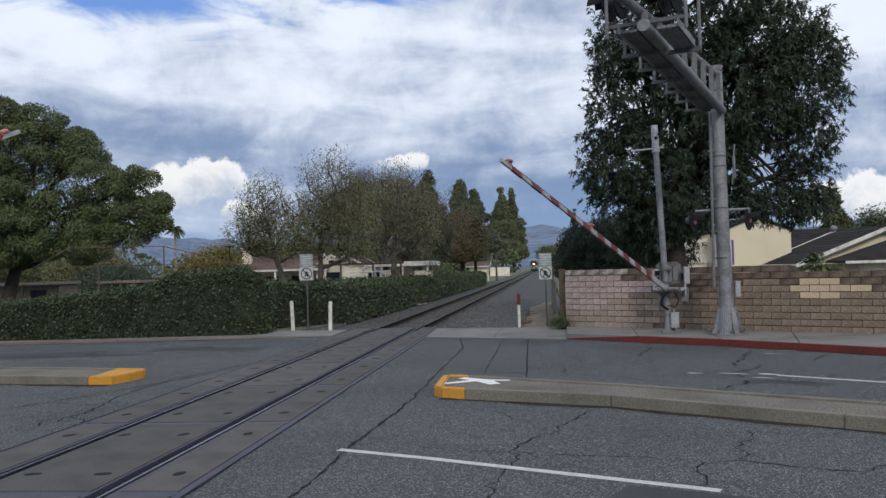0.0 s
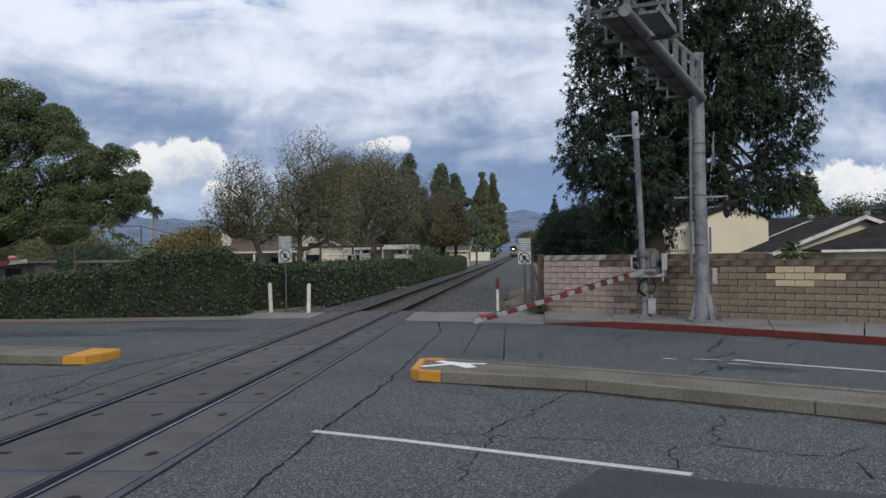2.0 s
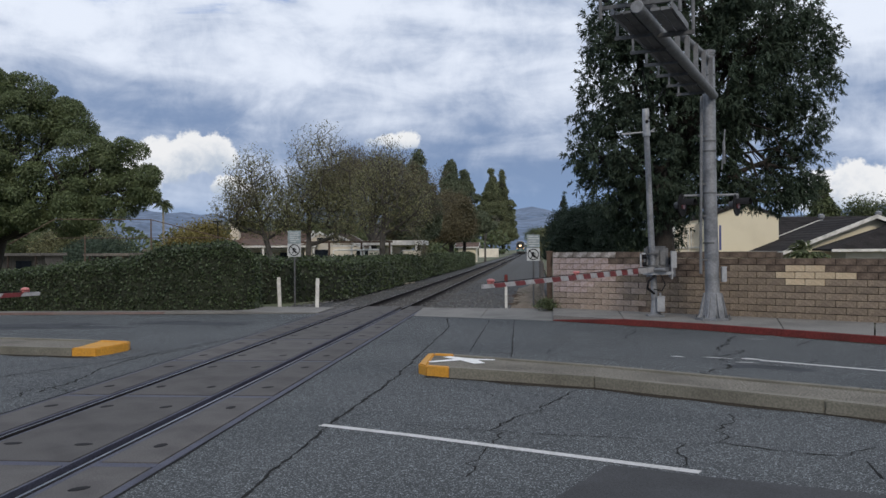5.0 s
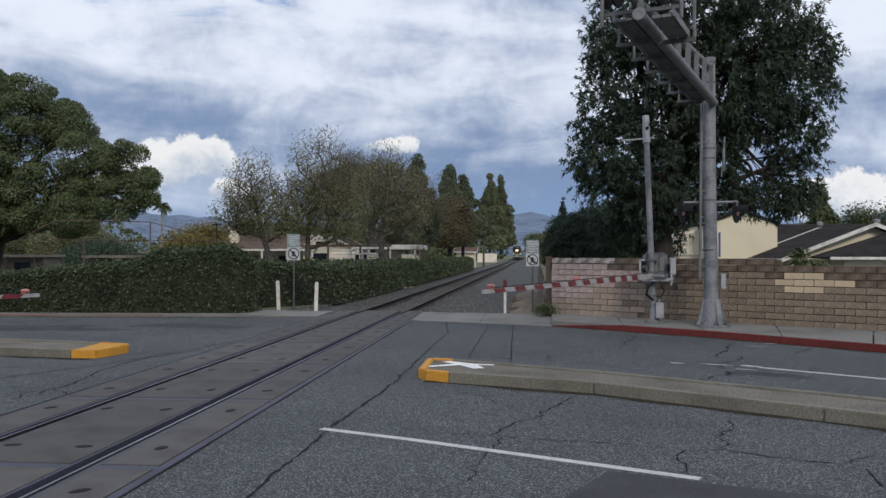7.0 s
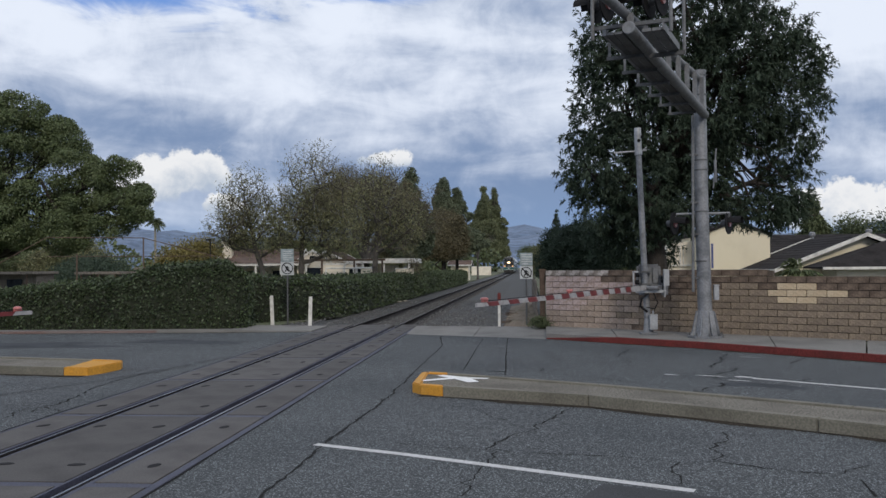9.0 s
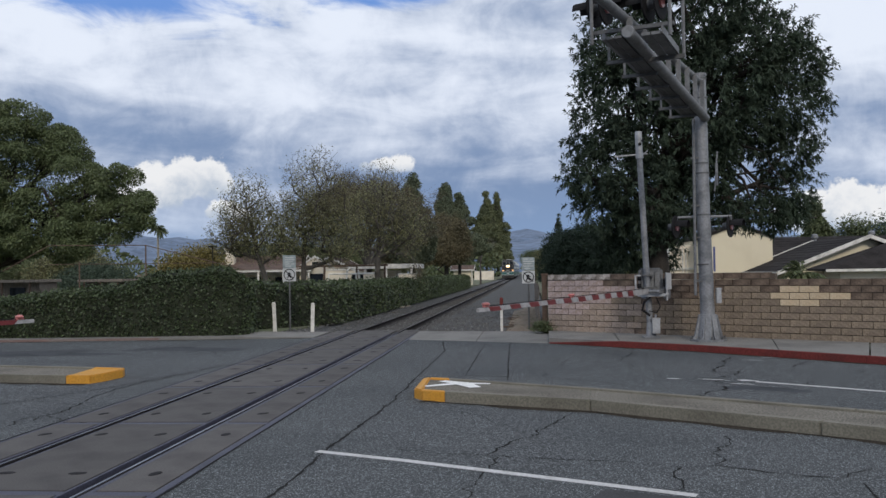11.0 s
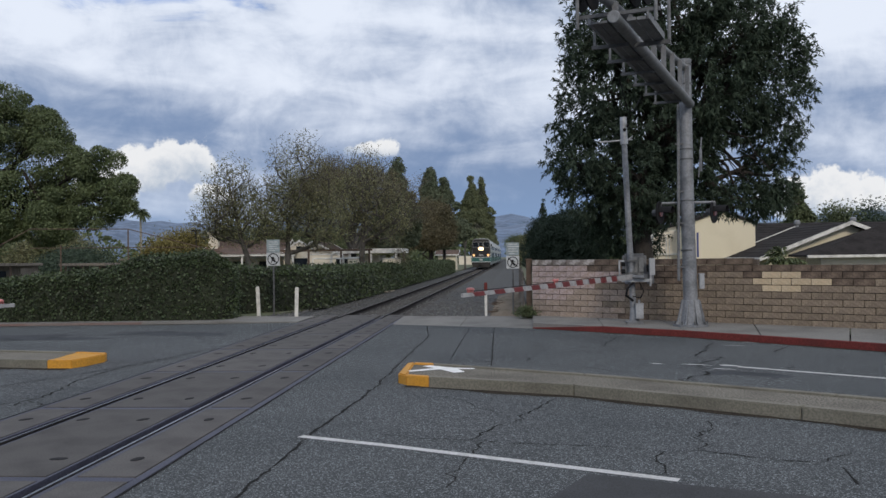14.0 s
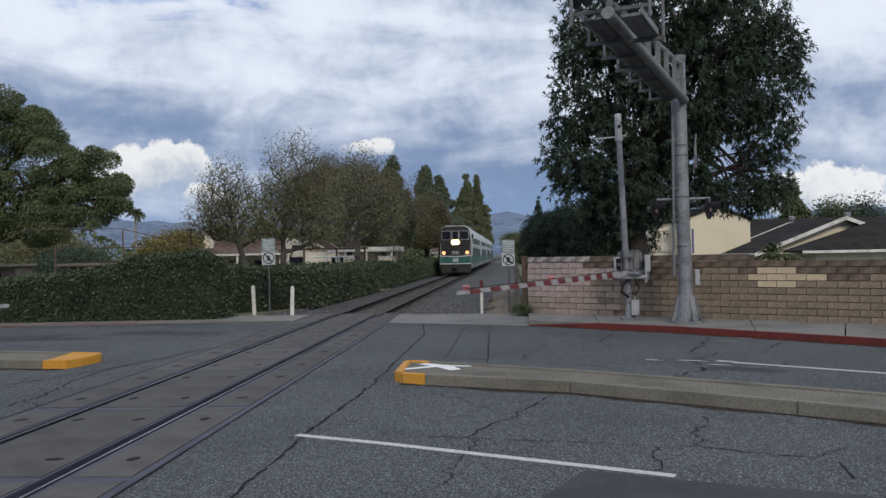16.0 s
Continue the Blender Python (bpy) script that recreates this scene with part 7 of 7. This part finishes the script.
def rail_car(name, label, cab):
    t = thing(name, (0, 0, 0), label, "railway car", group="train cars")
    y0 = 0.35 if cab else 0.0
    body = part("body", Shape().extrude(SECTION, pose(0, y0, 0), CAR_L - y0), CAR_WHITE, t, "white bi-level car body", bevel=0.03)
    for sd in (-1, 1):
        for z0, z1, material, label2 in ((1.02, 1.85, TEAL, "teal lower band"),):
            part("livery_band", Shape().box((sd * 1.523, CAR_L / 2 + 0.3, (z0 + z1) / 2), (0.012, CAR_L - 0.9, z1 - z0)), material, body, label2)
        for i in range(4):
            yy = 3.6 + i * 5.8
            part("livery_wave", Shape().add([(sd * 1.526, yy + q[0], q[1]) for q in ((0, 1.86), (2.4, 1.86), (3.6, 2.88), (2.6, 2.88))], [(0, 1, 2, 3)]).add([(sd * 1.520, yy + q[0], q[1]) for q in ((0, 1.86), (2.4, 1.86), (3.6, 2.88), (2.6, 2.88))], [(3, 2, 1, 0)]), TEAL, body)
        for i in range(7):
            yy = 3.2 + i * 3.15
            part("window", Shape().add([(sd * (1.44 + o), yy + a, 3.0) if not b else (sd * (1.525 + o), yy + a, 3.0) for o in (0.0,) for a, b in ((0, 1), (2.3, 1))] + [(sd * 1.482, yy + 2.3, 3.62), (sd * 1.482, yy, 3.62)], [(0, 1, 2, 3)]), GLASS_DARK, body, "dark upper window")
            part("window", Shape().box((sd * 1.525, yy + 1.15, 2.15), (0.02, 2.3, 0.78)), GLASS_DARK, body, "dark lower window")
        for yy in (7.4, 17.6):
            part("door", Shape().box((sd * 1.53, yy, 1.75), (0.015, 1.3, 1.9)), CAR_DARK, body, "dark double door")
    part("underframe", Shape().box((0, CAR_L / 2, 0.62), (2.6, CAR_L - 1.2, 0.36)), UNDER, t)
    for yb in (3.4, CAR_L - 3.4):
        bg = part("bogie", Shape().box((0, yb, 0.45), (2.2, 3.0, 0.32)), UNDER, t, "dark wheel truck")
        for dy in (-1.2, 1.2):
            for sd in (-1, 1):
                part("wheel", Shape().tube((sd * 0.69, yb + dy, 0.43), (sd * 0.82, yb + dy, 0.43), 0.42, n=18), RUST, bg)
    part("roof_vents", Shape().box((0, CAR_L * 0.3, 4.82), (1.0, 2.4, 0.14)).box((0, CAR_L * 0.7, 4.82), (1.0, 2.4, 0.14)), GALV, t, bevel=0.03)
    if cab:
        # nose: dark mask, teal skirt with white lines, windscreens, lights
        front = [(-1.5, 1.0), (1.5, 1.0), (1.5, 2.9), (1.45, 3.6), (1.33, 4.36), (0.95, 4.64), (-0.95, 4.64), (-1.33, 4.36), (-1.45, 3.6), (-1.5, 2.9)]
        part("cab_front", Shape().extrude(front, pose(0, 0.0, 0), 0.34), CAR_DARK, t, "dark cab front", bevel=0.05)
        part("skirt", Shape().box((0, 0.16, 1.36), (3.06, 0.46, 0.66)), TEAL, t, "teal nose skirt", bevel=0.03)
        for z, rise in ((1.74, 0.1), (1.08, 0.0)):
            ln = Shape()
            for sd in (-1, 1):
                ln.add([(sd * x, -0.09, z + rise * x / 1.5 + o) for x, o in ((0, -0.045), (1.5, -0.045), (1.5, 0.045), (0, 0.045))], [(0, 1, 2, 3) if sd > 0 else (3, 2, 1, 0)])
            part("white_line", ln, CAR_WHITE, t)
        part("pilot", Shape().extrude([(-1.35, 0.22), (1.35, 0.22), (1.5, 1.0), (-1.5, 1.0)], pose(0, 0.0, 0), 0.5), UNDER, t, "black pilot plate")
        part("coupler", Shape().box((0, -0.25, 0.8), (0.3, 0.6, 0.28)).box((0, -0.55, 0.8), (0.4, 0.16, 0.34)), UNDER, t, bevel=0.03)
        for x, w in ((-0.84, 0.84), (0.0, 0.56), (0.84, 0.84)):
            win = part("windscreen", Shape().box((x, -0.012, 3.78), (w, 0.02, 0.78)), GLASS_DARK, t, "dark windscreen")
            f = Shape()
            for sx in (-1, 1):
                f.box((x + sx * (w / 2 + 0.02), -0.02, 3.78), (0.035, 0.03, 0.86))
                f.box((x, -0.02, 3.78 + sx * 0.41), (w, 0.03, 0.035))
            part("window_frame", f, PLATE, win)
        part("wiper", Shape().tube((-0.9, -0.05, 3.35), (-1.15, -0.05, 4.0), 0.015, n=5).tube((0.9, -0.05, 3.35), (1.15, -0.05, 4.0), 0.015, n=5), BLACK, t)
        for x in (-0.16, 0.16):
            part("headlight", Shape().tube((x, -0.05, 3.12), (x, 0.0, 3.12), 0.26, n=16), HEADLIGHT, t, "bright twin headlight")
        part("headlight_surround", Shape().box((0, -0.012, 3.12), (0.9, 0.02, 0.5)), CAR_DARK, t, bevel=0.004)
        for x in (-1.12, 1.12):
            part("ditch_light", Shape().tube((x, -0.05, 2.12), (x, 0.0, 2.12), 0.18, n=16), DITCH, t, "amber glowing ditch light")
        part("plate", Shape().box((0, -0.012, 2.12), (0.62, 0.02, 0.26)), PLATE, t, "pale number plate shape")
        bars = Shape()
        for k in range(3):
            bars.box((-0.17 + k * 0.17, -0.028, 2.12), (0.1, 0.01, 0.17))
        part("plate_bars", bars, BLACK, t)
        part("badge", Shape().box((0, -0.1, 1.42), (0.5, 0.02, 0.3)), PLATE, t, "small pale badge", bevel=0.006)
        part("handrail", Shape().tube((-1.42, -0.06, 1.2), (-1.42, -0.06, 3.0), 0.02, n=6).tube((1.42, -0.06, 1.2), (1.42, -0.06, 3.0), 0.02, n=6), PLATE, t)
        part("mirror", Shape().box((-1.62, 0.5, 3.7), (0.2, 0.06, 0.34)).box((1.62, 0.5, 3.7), (0.2, 0.06, 0.34)), CAR_DARK, t)
    return t


cab_car = rail_car("cab_car", "bi-level commuter cab car, dark front, lit headlights", True)
coach = rail_car("coach", "white and teal bi-level commuter coach behind the cab car", False)
coaches = [coach, copy_thing(coach, pose(0, 60, 0)), copy_thing(coach, pose(0, 90, 0))]


def motions():
    def arm_rows(pivot, az, rows):
        return [(t, pose(*pivot, 0, -a, az)) for t, a in rows]

    walk(arm_a, arm_rows(PIVOT_A, ARM_AZ, [(0, 15.3), (0.2, 13.0), (0.4, 10.7), (0.6, 8.2), (0.8, 6.3), (1.0, 4.2), (1.2, 2.6), (1.4, 0.6), (1.5, -0.75), (1.6, -1.75), (1.7, -2.75), (1.8, -3.35), (1.9, -3.6), (2.0, -3.5), (2.2, -2.6), (2.4, -1.5), (2.6, -1.15), (2.8, -0.9), (3.0, -0.6), (3.3, -0.2), (3.6, -0.3), (9, -0.3), (16, -0.3)]))
    walk(arm_b, arm_rows((0, 0, 1.25), 73.5, [(0, 23.6), (0.2, 21.6), (0.4, 19.6), (0.6, 17.7), (0.8, 15.7), (1.0, 13.8), (1.2, 12.0), (1.4, 10.2), (1.6, 8.3), (1.8, 6.4), (2.0, 4.8), (2.2, 3.2), (2.4, 1.6), (2.6, 0.0), (2.8, -1.3), (3.0, -1.8), (3.3, -0.7), (3.6, -0.2), (9, -0.2), (16, -0.2)]))
    times = [0, 0.1, 0.2] + [0.5 * k for k in range(1, 32)] + [15.8, 15.9, 16]
    turn = -math.degrees(math.atan(TRACK_BEND))
    for k, car in enumerate([cab_car] + coaches):
        rows = []
        for t in times:
            y = 81.0 + 27.2 * (16 - t) - 0.52 * (16 - t) ** 2 + k * 26.3
            rows.append((t, pose(track_x(-4.77, y), y, 0.0, 0, 0, turn)))
        walk(car, rows)


motions()
